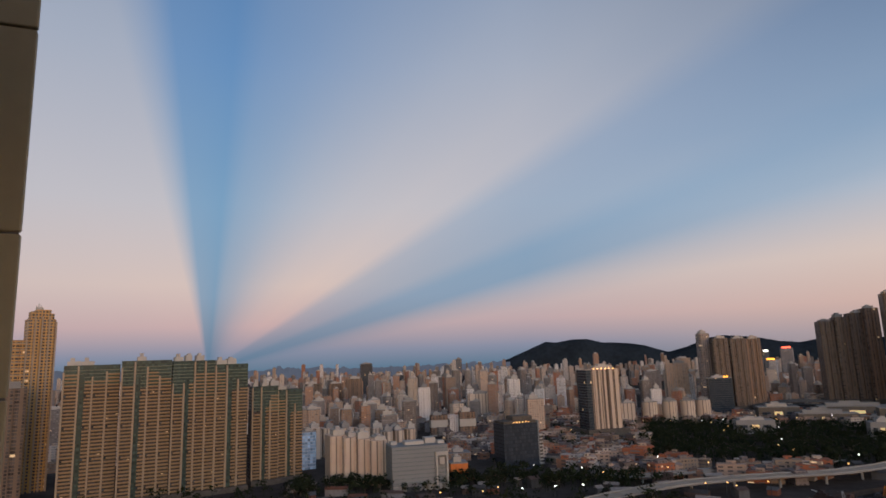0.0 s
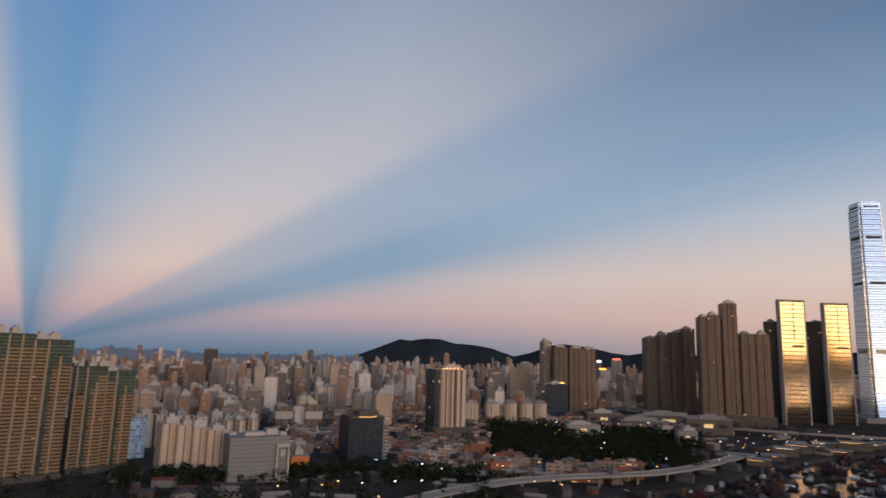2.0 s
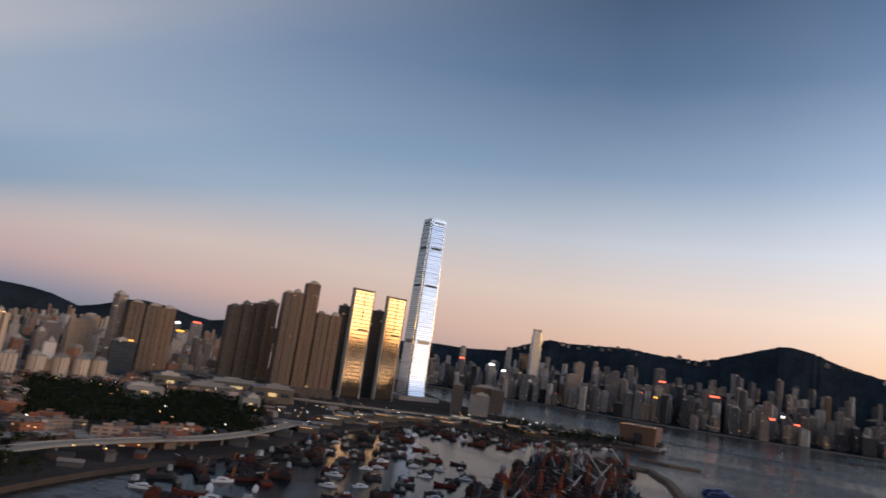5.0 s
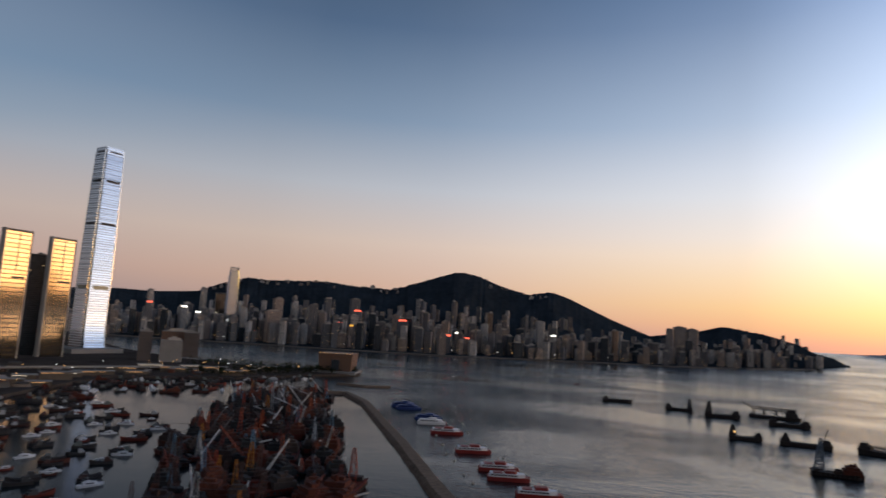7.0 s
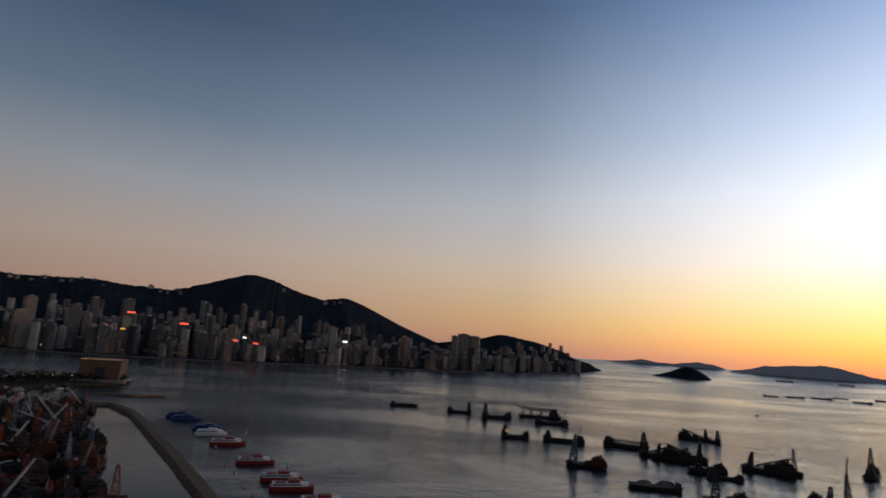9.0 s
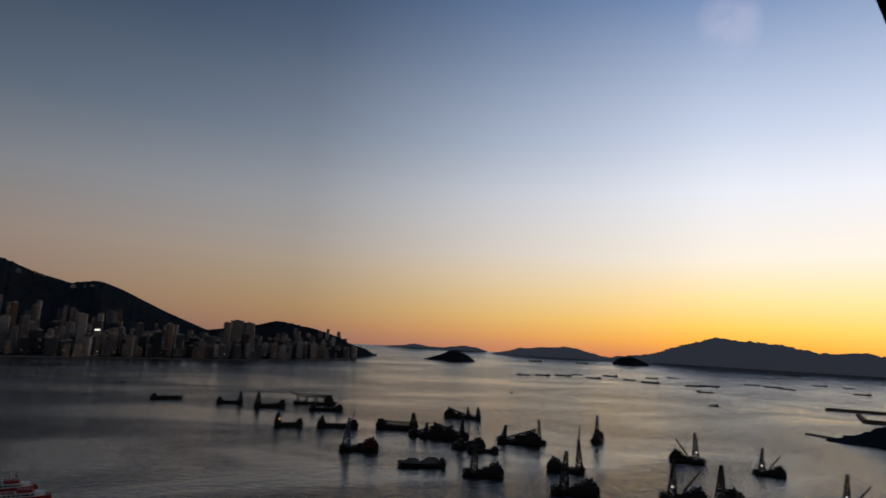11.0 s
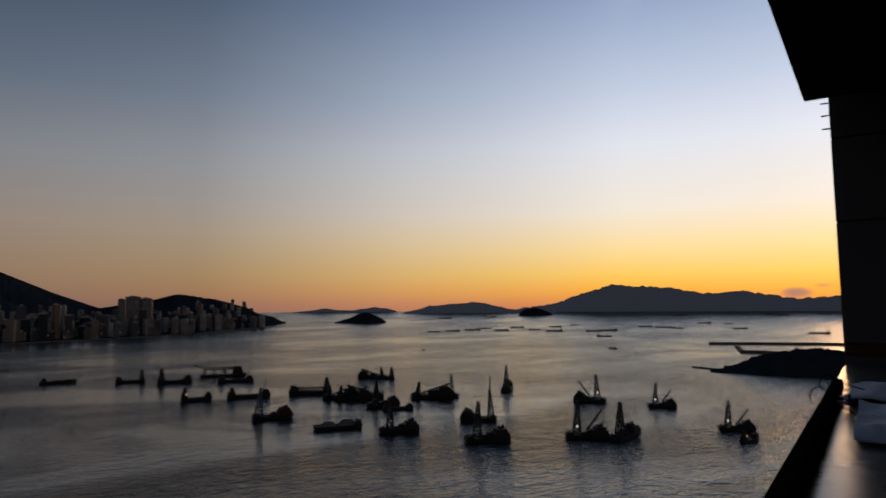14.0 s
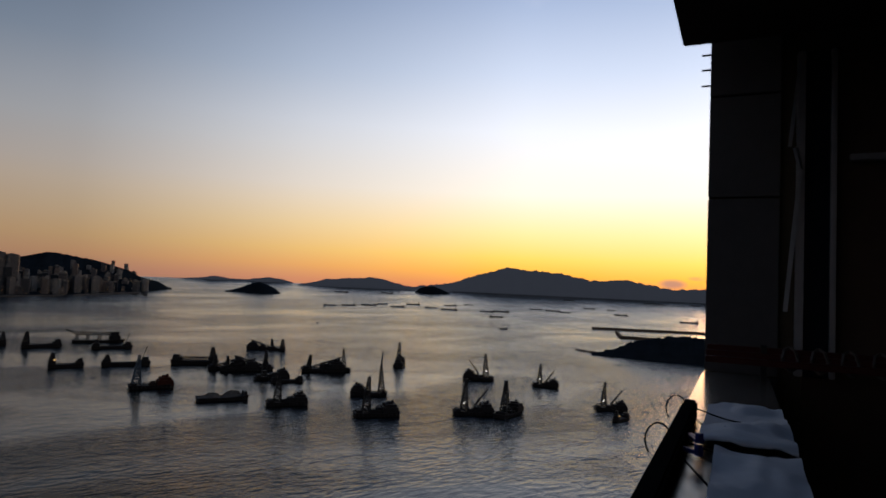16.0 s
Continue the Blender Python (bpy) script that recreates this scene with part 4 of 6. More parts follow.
# the old town of Kowloon: many towers of mixed age
rng = random.Random(11)
made = 0
tries = 0
taken = []
while made < 560 and tries < 26000:
    tries += 1
    az = rng.uniform(-41, 35)
    dist = 860 * (5000 / 860) ** (rng.random() ** 1.0)
    if az < -9 and dist < 1180 or az < -21 and dist < 1500 or az < -33 and dist < 1800 or az > 16 and dist < 1000:
        continue
    w = rng.uniform(11, 24)
    x, y = -math.sin(radians(az)) * dist, math.cos(radians(az)) * dist
    if any((x - p) ** 2 + (y - q) ** 2 < (4 + r + w / 2) ** 2 for p, q, r in taken):
        continue
    if -5 < az < 3 and dist < 1100 or -9.5 < az < -3 and dist < 900 or -27 < az < -21 and dist < 1420 or az > 4 and az < 13 and dist < 800:
        continue
    taken.append((x, y, w / 2))
    h = rng.uniform(30, 62) if rng.random() < 0.7 else rng.uniform(60, 88)
    if dist > 2700:
        h *= rng.uniform(1.0, 1.45)
    if dist < 1150:
        h = min(h, 55)
    kind = rng.choice(("bays", "bays", "cross", "box", "chamfer"))
    tower("housing_block" if dist < 1750 else "town_tower" if dist < 3000 else "far_tower", az, dist, w, rng.uniform(11, 20), h, kind, M_HOUSE, rng.choice((0, 12, 12, 30, -20)), "weathered pale tower block of the old town", group="old town towers", seed=made)
    made += 1
for k, (az, dd, w, el, m) in enumerate(((6.9, 2350, 42, -0.05, M_DARKGLASS), (4.0, 2600, 34, -1.15, M_DARKGLASS), (-1.4, 3600, 30, 0.1, M_ISLANDHOUSE), (-0.4, 3400, 36, -0.4, M_ISLANDHOUSE), (8.0, 1900, 46, -1.3, M_BROWN), (11.5, 1850, 44, -1.6, M_BROWN), (9.6, 1950, 40, -1.65, M_BROWN),
                                        (-10.8, 2900, 20, -0.3, M_HOUSE), (-18.0, 1700, 40, -1.5, M_HOUSE), (-20.6, 2100, 40, -0.5, M_HOUSE))):
    tower("tower_block", az, dd, w, 24, tallest(el, dd), "box" if m is M_DARKGLASS else "bays", m, 10, "tall tower standing over the old town roofs", seed=500 + k)



def low_town(name, mat, count, seed, pick, label):
    """Countless low houses between the towers."""
    rg = random.Random(seed)
    bm_ = bmesh.new()
    done = 0
    while done < count:
        got = pick(rg)
        if not got:
            continue
        az_, dist_, w_, d_, h_, z_ = got
        p_, s_ = place(az_, dist_, z_)
        r_ = radians(az_ + rg.choice((0, 12, 30, -20)))
        c_, n_ = math.cos(r_), math.sin(r_)
        pts_ = [(p_.x + (x * c_ - y * n_) * s_, p_.y + (x * n_ + y * c_) * s_) for x, y in ((-w_, -d_), (w_, -d_), (w_, d_), (-w_, d_))]
        prism(bm_, pts_, p_.z - 1, p_.z + h_ * s_)
        k_ = rg.uniform(0.2, 0.5)
        pts_ = [(p_.x + (x * c_ - y * n_) * s_ * k_, p_.y + (x * n_ + y * c_) * s_ * k_) for x, y in ((-w_, -d_), (w_, -d_), (w_, d_), (-w_, d_))]
        prism(bm_, pts_, p_.z + h_ * s_, p_.z + (h_ + 3) * s_)
        done += 1
    return tagged(part(name, bm_, mat), label, "houses", kind="stuff")


def pick_town(rg):
    a_, d_ = rg.uniform(-41, 34), 820 * (5200 / 820) ** rg.random()
    if a_ < -9 and d_ < 1150 or a_ < -21 and d_ < 1450 or a_ < -33 and d_ < 1800 or a_ > 14 and d_ < 900 or -9.5 < a_ < 3 and d_ < 1000:
        return None
    return a_, d_, rg.uniform(5, 12), rg.uniform(5, 10), rg.uniform(12, 34) if d_ < 2500 else rg.uniform(25, 68), 4


def pick_isle(rg):
    a_ = rg.uniform(-107.5, -45)
    d_ = along(SHORE, a_) + rg.uniform(20, 900)
    back = max(0, d_ - along(SHORE, a_) - 420) / 480
    return a_, d_, rg.uniform(7, 13), rg.uniform(7, 12), along(SKYLINE, a_) * rg.uniform(0.25, 0.8), max(4, island_height(a_, d_, 0) - 4)


SKYLINE = [(-108, 45), (-103, 95), (-97, 95), (-93, 88), (-88, 105), (-80, 125), (-70, 135), (-60, 130), (-50, 105), (-45, 90)]
low_town("low_houses", M_LOWTOWN, 1100, 31, pick_town, "crowd of low weathered town houses and roofs")


def pick_yard(rg):
    a_, d_ = rg.uniform(-36, 0), rg.uniform(640, 1300)
    if a_ < -17 and 720 < d_ < 1105 or a_ > -9.5 and d_ < 760 or -15.5 < a_ < -11.5 and 900 < d_ < 1000 or a_ < -30 and d_ < 760:
        return None
    return a_, d_, rg.uniform(4, 13), rg.uniform(3, 8), rg.uniform(4, 13), 4


M_YARD = facade("yard_house_wall", [(0.2, 0.1, 0.06), (0.3, 0.2, 0.14), (0.1, 0.07, 0.055), (0.36, 0.28, 0.22), (0.26, 0.085, 0.04), (0.14, 0.11, 0.1), (0.22, 0.15, 0.1)], joined=True, floor=3.4, bay=4.0, open_z=0.45, open_u=0.55, glass=(0.05, 0.04, 0.035), lit=0.03)
low_town("yard_houses", M_YARD, 620, 33, pick_yard, "low brown and rust-red houses between roads and town")
low_town("shore_houses", M_ISLELOW, 520, 32, pick_isle, "crowd of grey houses and towers on the island slope")

# the island's shore: towers in several rows below the ridge
rng = random.Random(23)
made = 0
tries = 0
taken = []
SKYLINE = [(-108, 45), (-103, 95), (-97, 95), (-93, 88), (-88, 105), (-80, 125), (-70, 135), (-60, 130), (-50, 105), (-45, 90)]
while made < 290 and tries < 8000:
    tries += 1
    az = rng.uniform(-107.5, -46)
    d0 = along(SHORE, az)
    dist = d0 + 45 + 620 * rng.random() ** 1.1
    w = rng.uniform(18, 38)
    x, y = -math.sin(radians(az)) * dist, math.cos(radians(az)) * dist
    if any((x - p) ** 2 + (y - q) ** 2 < (9 + r + w / 2) ** 2 for p, q, r in taken):
        continue
    taken.append((x, y, w / 2))
    mean = along(SKYLINE, az)
    h = mean * rng.uniform(0.45, 1.05) + (rng.uniform(10, 45) if rng.random() < 0.16 else 0)
    if dist - d0 < 140:
        h *= 0.7
    tower("island_tower", az, dist, w, rng.uniform(18, 30), h, rng.choice(("bays", "box", "chamfer", "cross")), rng.choice((M_ISLANDHOUSE, M_ISLANDHOUSE, M_ISLANDHOUSE, M_DARKGLASS)),
          rng.uniform(-25, 25), "grey high-rise tower on the island shore", group="island towers", seed=700 + made)
    made += 1


def finance_tower(az, dist):
    root = stand("skyscraper", az, dist, 4, 4)
    h = tallest(3.65, dist)
    steps = ((0.0, 0.55, 30), (0.55, 0.75, 28), (0.75, 0.9, 26), (0.9, 0.97, 23))
    for a, b, w in steps:
        bm = bmesh.new()
        prism(bm, plan_of("chamfer", w * 1.75, w * 1.75, random), h * a, h * b)
        part("wall", bm, M_ICC, root)
    bm = bmesh.new()
    for i in range(16):
        a = 2 * math.pi * i / 16
        beam(bm, (math.cos(a) * 18, math.sin(a) * 18, h * 0.97), (math.cos(a) * 16.5, math.sin(a) * 16.5, h + 6), 1.0)
    part("crown", bm, M_PALE, root, "ring of pale fins")
    return tagged(root, "very tall tapering glass skyscraper with a finned crown", "skyscraper")


finance_tower(-58.0, 2880)
mirror_tower(-57.1, 2960, 40, 1.45, -10, "gold-reflecting glass office tower")
for k, (az, el, w, dd, m) in enumerate(((-55.7, 1.75, 24, 3000, M_ISLANDHOUSE), (-51.6, 1.35, 22, 2900, M_ISLANDHOUSE), (-61.9, 1.3, 40, 2700, M_ISLANDHOUSE), (-61.6, 0.2, 62, 2620, M_ISLANDHOUSE), (-66.2, 1.6, 30, 2850, M_ISLANDHOUSE), (-68.6, 1.7, 46, 2950, M_ISLANDHOUSE), (-77.6, 2.05, 22, 3000, M_ISLANDHOUSE),
                                     (-80.9, 1.2, 20, 2900, M_BROWN), (-82.2, 1.1, 20, 2900, M_ISLANDHOUSE), (-85.4, 0.7, 40, 2950, M_ISLANDHOUSE), (-96.4, 0.75, 30, 3150, M_ISLANDHOUSE), (-97.2, 0.95, 62, 3250, M_ISLANDHOUSE), (-98.2, 0.8, 50, 3260, M_ISLANDHOUSE), (-107.4, -0.7, 30, 3950, M_ISLANDHOUSE), (-91.9, 0.3, 26, 2880, M_HOUSE))):
    tower("high_rise", az, dd, w, 30, tallest(el, dd), "chamfer", m, 12, "taller grey high-rise standing out of the island skyline", seed=1200 + k)
# lit signs and windows along the island
for k, (az, el, dd, w, m) in enumerate(((-51.6, 0.25, 2700, 26, M_REDSIGN), (-54.3, 0.05, 2700, 26, M_WHITELAMP), (-55.4, -0.35, 2680, 20, M_WHITELAMP), (-58.1, -0.95, 2750, 20, M_WHITELAMP), (-68.9, 0.62, 2700, 34, M_REDSIGN), (-67.5, -0.55, 2600, 40, M_REDSIGN), (-68.6, -0.75, 2550, 34, M_AMBERSIGN),
                                        (-73.0, 0.0, 2560, 40, M_REDSIGN), (-77.2, -1.1, 2540, 24, M_REDSIGN), (-78.9, -1.25, 2540, 26, M_REDSIGN), (-78.0, -0.8, 2600, 18, M_WHITELAMP), (-60.1, -1.6, 2650, 18, M_REDSIGN), (-52.8, -1.2, 2680, 20, M_WHITELAMP), (-86.6, -0.55, 2750, 22, M_WHITELAMP),
                                        (-28.4, 0.0, 2900, 40, M_REDSIGN), (-26.9, -0.25, 2300, 16, M_WHITELAMP), (-27.2, -0.9, 2300, 30, M_AMBERSIGN))):
    h = tallest(el, dd)
    tower("sign_tower", az, dd + 14, w * 1.2, 24, h, "chamfer", M_ISLANDHOUSE, 0, "grey tower carrying a lit roof sign", seed=1300 + k, crown=0.5)
    sign_light(az, dd, h + 5.0, w * 0.8, 5, m, "small bright sign on a tower roof")

# houses along the ridge
rng = random.Random(29)
for k in range(26):
    az = rng.uniform(-72.5, -56.5) if k < 20 else rng.uniform(-86, -80)
    crest = along(SHORE, az) + 0.62 * 2600 * rng.uniform(0.9, 0.985)
    tower("ridge_house", az, crest, rng.uniform(10, 32), 14, rng.uniform(8, 20), "box", M_ISLANDHOUSE, 0, "small pale house on the wooded ridge", "house", "ridge houses", z=island_height(az, crest, 0) - 3, seed=1500 + k)


# ---- breakwaters and piers ----
def causeway(name, pts, width, hgt, mat, label, category):
    bm = bmesh.new()
    rng_ = random.Random(3)
    P = []
    for (a0, d0), (a1, d1) in zip(pts, pts[1:]):
        p, q = place(a0, d0)[0], place(a1, d1)[0]
        n = max(2, int((q - p).length / 14))
        P += [p.lerp(q, i / n) for i in range(n)]
    P.append(place(*pts[-1])[0])
    prev = None
    for i, p in enumerate(P):
        t = (P[min(i + 1, len(P) - 1)] - P[max(i - 1, 0)]).normalized()
        nrm = Vector((-t.y, t.x, 0))
        cur = []
        for off, z in ((-0.5, -2), (-0.36, hgt * 0.5), (-0.24, hgt), (0.24, hgt), (0.36, hgt * 0.5), (0.5, -2)):
            j = rng_.uniform(-0.03, 0.03)
            cur.append(bm.verts.new(p + nrm * width * (off + j) + Vector((0, 0, z + (rng_.uniform(-0.2, 0.2) if abs(off) > 0.3 else 0)))))
        if prev:
            for k in range(5):
                bm.faces.new((prev[k], prev[k + 1], cur[k + 1], cur[k]))
        else:
            bm.faces.new(cur)
        prev = cur
    bm.faces.new(prev[::-1])
    return tagged(part(name, bm, mat), label, category, kind="structure")


causeway("breakwater", [(-64.8, 1010), (-68.4, 1015), (-70.1, 912), (-73.6, 621), (-77.4, 448), (-84, 320)], 20, 4.5, M_ROCK, "long grey-brown rubble breakwater", "breakwater")
causeway("breakwater", [(-67.6, 1160), (-70, 1130), (-72.2, 1141)], 14, 3.5, M_ROCK, "short low rubble breakwater", "breakwater")
causeway("pier", [(-146.2, 2080), (-155.4, 2180), (-160, 2200)], 16, 7, M_ROCK, "long straight pier on the water", "pier")
causeway("pier", [(-148.3, 1960), (-148.7, 1740), (-151.1, 1727), (-158, 1720)], 14, 7, M_ROCK, "short angled pier by a headland", "pier")
causeway("breakwater", [(-144.9, 1310), (-147.3, 1262)], 8, 2.5, M_ROCK, "thin spit of rocks", "breakwater")

causeway("quay", [(a_, along(SHORE, a_) - 4) for a_ in range(-107, -45, 2)], 24, 3.6, M_SHEDDARK, "dark concrete quay along the island shore", "quay")

# ---- vessels ----
RUST = [(0.035, 0.014, 0.011), (0.1, 0.018, 0.01), (0.025, 0.023, 0.025), (0.07, 0.02, 0.012), (0.018, 0.014, 0.013), (0.12, 0.022, 0.012)]
M_HULL = material("rusty_hull", (0.1, 0.06, 0.05), 0.75, vary=0.4, scale=0.15, palette=RUST)
M_DARKHULL = material("dark_hull", (0.03, 0.026, 0.025), 0.75, vary=0.35, scale=0.2)
M_CRANE = material("crane_paint", (0.3, 0.1, 0.05), 0.6, vary=0.2, scale=0.3, palette=[(0.22, 0.035, 0.016), (0.08, 0.15, 0.21), (0.04, 0.022, 0.02), (0.3, 0.11, 0.016), (0.24, 0.24, 0.24), (0.09, 0.02, 0.016), (0.035, 0.035, 0.04), (0.06, 0.03, 0.025), (0.24, 0.05, 0.016)])
M_WHITEPAINT = material("white_boat_paint", (0.52, 0.51, 0.5), 0.4, vary=0.1, scale=0.4)
M_REDPAINT = material("red_boat_paint", (0.19, 0.024, 0.02), 0.45, vary=0.15, scale=0.4)
M_BLUEPAINT = material("blue_boat_paint", (0.02, 0.04, 0.13), 0.45, vary=0.15, scale=0.4)
M_DARKPANE = material("boat_window", (0.01, 0.012, 0.015), 0.15, vary=0.1)
M_WHEEL = material("wheelhouse_paint", (0.2, 0.2, 0.2), 0.6, vary=0.2, scale=0.3, palette=[(0.28, 0.28, 0.27), (0.04, 0.04, 0.04), (0.1, 0.11, 0.1), (0.06, 0.03, 0.025)])
M_CARGO = material("deck_load", (0.12, 0.1, 0.08), 0.9, vary=0.5, scale=0.3, palette=[(0.05, 0.035, 0.028), (0.07, 0.02, 0.012), (0.02, 0.02, 0.02), (0.09, 0.03, 0.018), (0.03, 0.02, 0.018)])


M_BLUESTEEL = material("blue_grey_steel", (0.1, 0.13, 0.16), 0.6, 0.2, vary=0.3, scale=0.3)


def hull_mesh(bm, L, B_, H_, bow=0.22, sheer=0.6, flat=False):
    """A boat's hull along x, bow at +x."""
    sections = []
    n = 9
    for i in range(n):
        f = i / (n - 1)
        x = (f - 0.5) * L
        k = 1.0 if f < 1 - bow else max(0.06 if not flat else 0.7, math.cos((f - 1 + bow) / bow * math.pi / 2) ** 0.6)
        if f < 0.06 and not flat:
            k *= 0.88
        z1 = H_ + sheer * (2 * f - 1) ** 2 * (1.6 if f > 0.5 else 0.7)
        b0, b1 = B_ / 2 * k * 0.72, B_ / 2 * k
        sections.append([bm.verts.new(p) for p in ((x * 0.96, -b0, -0.8), (x, -b1, z1), (x, -b1 * 0.86, z1), (x, -b1 * 0.86, z1 - 0.5), (x, b1 * 0.86, z1 - 0.5), (x, b1 * 0.86, z1), (x, b1, z1), (x * 0.96, b0, -0.8))])
    for s, t in zip(sections, sections[1:]):
        for i in range(8):
            bm.faces.new((s[i], s[(i + 1) % 8], t[(i + 1) % 8], t[i]))
    bm.faces.new(sections[0][::-1])
    bm.faces.new(sections[-1])


def lattice(bm, base, top, b, t, n, r):
    """A four-legged lattice mast from base to top."""
    base, top = Vector(base), Vector(top)
    d = (top - base).normalized()
    a = d.cross(Vector((0, 1, 0)) if abs(d.y) < 0.9 else Vector((1, 0, 0))).normalized()
    c = d.cross(a).normalized()

    def ring(f):
        w = b + (t - b) * f
        p = base.lerp(top, f)
        return [p + a * w * s + c * w * q for s, q in ((-1, -1), (1, -1), (1, 1), (-1, 1))]
    for i in range(4):
        beam(bm, ring(0)[i], ring(1)[i], r)
    for k in range(n):
        lo, hi = ring(k / n), ring((k + 1) / n)
        for i in range(4):
            beam(bm, hi[i], hi[(i + 1) % 4], r * 0.7)
            beam(bm, lo[i] if k % 2 else lo[(i + 1) % 4], hi[(i + 1) % 4] if k % 2 else hi[i], r * 0.6)


def derrick_barge(name, L, B_, hull_mat, crane_mat, mast, boom_to, load, label, category="derrick barge", group="derrick barges", mast_x=-0.34, spread=0.24, bar=0.48, boom_mat=None, boom_from=None, plates=True, lamp=None):
    root = new(name)
    bm = bmesh.new()
    hull_mesh(bm, L, B_, 3.6, 0.12, 1.0, True)
    part("hull", bm, hull_mat, root)
    bm = bmesh.new()
    x0 = L * 0.16
    box(bm, x0 - 2, x0 + L * 0.3, -B_ * 0.44, B_ * 0.44, 3, 8.2)
    box(bm, x0, x0 + L * 0.25, -B_ * 0.38, B_ * 0.38, 8.2, 10.8)
    box(bm, x0 + 3, x0 + L * 0.14, -B_ * 0.24, B_ * 0.24, 10.4, 12.6)
    prism(bm, [(x0 + L * 0.18 + math.cos(a * math.pi / 4) * 1.2, math.sin(a * math.pi / 4) * 1.2) for a in range(8)], 10.3, 14)

    house = part("deckhouse", bm, M_DARKHULL if hull_mat is M_DARKHULL else M_CARGO, root)
    bm = bmesh.new()
    box(bm, -L * 0.45, -L * 0.35, -B_ * 0.36, B_ * 0.36, 3, 6)
    part("winch_house", bm, M_DARKHULL, root)
    bm = bmesh.new()
    for i in range(3):
        box(bm, x0 + 1.4 + i * 2, x0 + 2.6 + i * 2, -B_ * 0.36 - 0.1, -B_ * 0.36 + 0.1, 8.4, 9.6)
    part("window", bm, M_DARKPANE, house)
    mx = L * mast_x
    bm = bmesh.new()
    lattice(bm, (mx, 0, 3), (mx + 1.5, 0, mast), B_ * spread, 0.7, 9 if plates else 7, bar)
    for f in (0.22, 0.42, 0.6, 0.76) if plates else ():
        w_ = B_ * spread * (1 - f) + 0.4
        box(bm, mx - w_, mx + w_, -w_, w_, 3 + (mast - 3) * f, 3.5 + (mast - 3) * f)
    part("crane_tower", bm, crane_mat, root)
    bm = bmesh.new()
    if boom_to:
        lattice(bm, boom_from or (mx + 4, 0, 5), boom_to, 0.7, 0.3, 8, 0.3 if bar > 0.3 else 0.13)
        part("boom", bm, boom_mat or crane_mat, root)
        bm = bmesh.new()
        beam(bm, (mx + 1.5, 0, mast), (boom_to[0], boom_to[1], boom_to[2]), 0.09)
        part("stay", bm, M_DARKSTEEL, root)
        bm = bmesh.new()
    beam(bm, (mx + 1.5, 0, mast), (x0 + 1, 0, 10), 0.09)
    part("stay", bm, M_DARKSTEEL, root)
    rg = random.Random(int(L * 10 + mast))
    bm = bmesh.new()
    if load:
        for i in range(load):
            cx, cy = rg.uniform(-0.1, 0.42) * L, rg.uniform(-0.28, 0.28) * B_
            w_, d_, h_ = rg.uniform(0.8, 3.2), rg.uniform(0.8, 2.6), rg.uniform(1.0, 5.5)
            prism(bm, [(cx - w_, cy - d_), (cx + w_, cy - d_), (cx + w_ * 0.8, cy + d_), (cx - w_, cy + d_ * 0.9)], 3, 3 + h_)
    for sgn in (-1, 1):
        for i in range(9):
            xx = -L * 0.3 + i * L * 0.085
            beam(bm, (xx, sgn * B_ * 0.41, 3.4), (xx, sgn * B_ * 0.41, 4.8), 0.12)
        beam(bm, (-L * 0.3, sgn * B_ * 0.41, 4.8), (L * 0.38, sgn * B_ * 0.41, 4.8), 0.1)
    part("deck_gear", bm, M_CARGO if hull_mat is not M_DARKHULL else M_DARKHULL, root)
    bm = bmesh.new()
    for i in range(10):
        xx = -L * 0.42 + i * L * 0.09
        for sgn in (-1, 1):
            prism(bm, [(xx + math.cos(a * math.pi / 3) * 0.8, sgn * (B_ * 0.5 + 0.3) + math.sin(a * math.pi / 3) * 0.4) for a in range(6)], 1.2, 2.8)
    tagged(part("tyre_fender", bm, M_DARKSTEEL, root), kind="stuff")
    if lamp:
        bm = bmesh.new()
        box(bm, mx - 0.6, mx + 0.6, -B_ * spread * 0.7, -B_ * spread * 0.7 + 0.8, 11, 12.4)
        part("deck_lamp", bm, lamp, root, "bright white deck lamp")
    return tagged(root, label, category, group)


def moor(master, az, dist, rot=0.0, size=1.0, first=False):
    p, s = place(az, dist, 0)
    m = Matrix.Translation(p) @ Matrix.Rotation(radians(az + rot), 4, "Z")
    master.scale = (1, 1, 1)
    if first:
        ob = master
        ob.matrix_basis = m
    else:
        ob = copy_thing(master, m)
    ob.scale = (s * size,) * 3
    return ob


def cargo_ship(name, L, B_, label, deck_load=True):
    root = new(name)
    bm = bmesh.new()
    hull_mesh(bm, L, B_, 4.5, 0.16, 1.6)
    part("hull", bm, M_DARKHULL, root)
    bm = bmesh.new()
    box(bm, -L * 0.44, -L * 0.3, -B_ * 0.4, B_ * 0.4, 4, 9)
    box(bm, -L * 0.42, -L * 0.32, -B_ * 0.42, B_ * 0.42, 9, 11.5)
    beam(bm, (-L * 0.38, 0, 11.5), (-L * 0.38, 0, 16), 0.25)
    part("bridge", bm, M_DARKHULL, root)
    bm = bmesh.new()
    for i in range(4):
        x0 = -L * 0.26 + i * L * 0.155
        box(bm, x0, x0 + L * 0.135, -B_ * 0.34, B_ * 0.34, 4, 6.3 + 0.8 * (i % 2 if deck_load else 0))
    part("hatch", bm, M_DARKHULL, root)
    return tagged(root, label, "cargo ship", "ships at anchor")


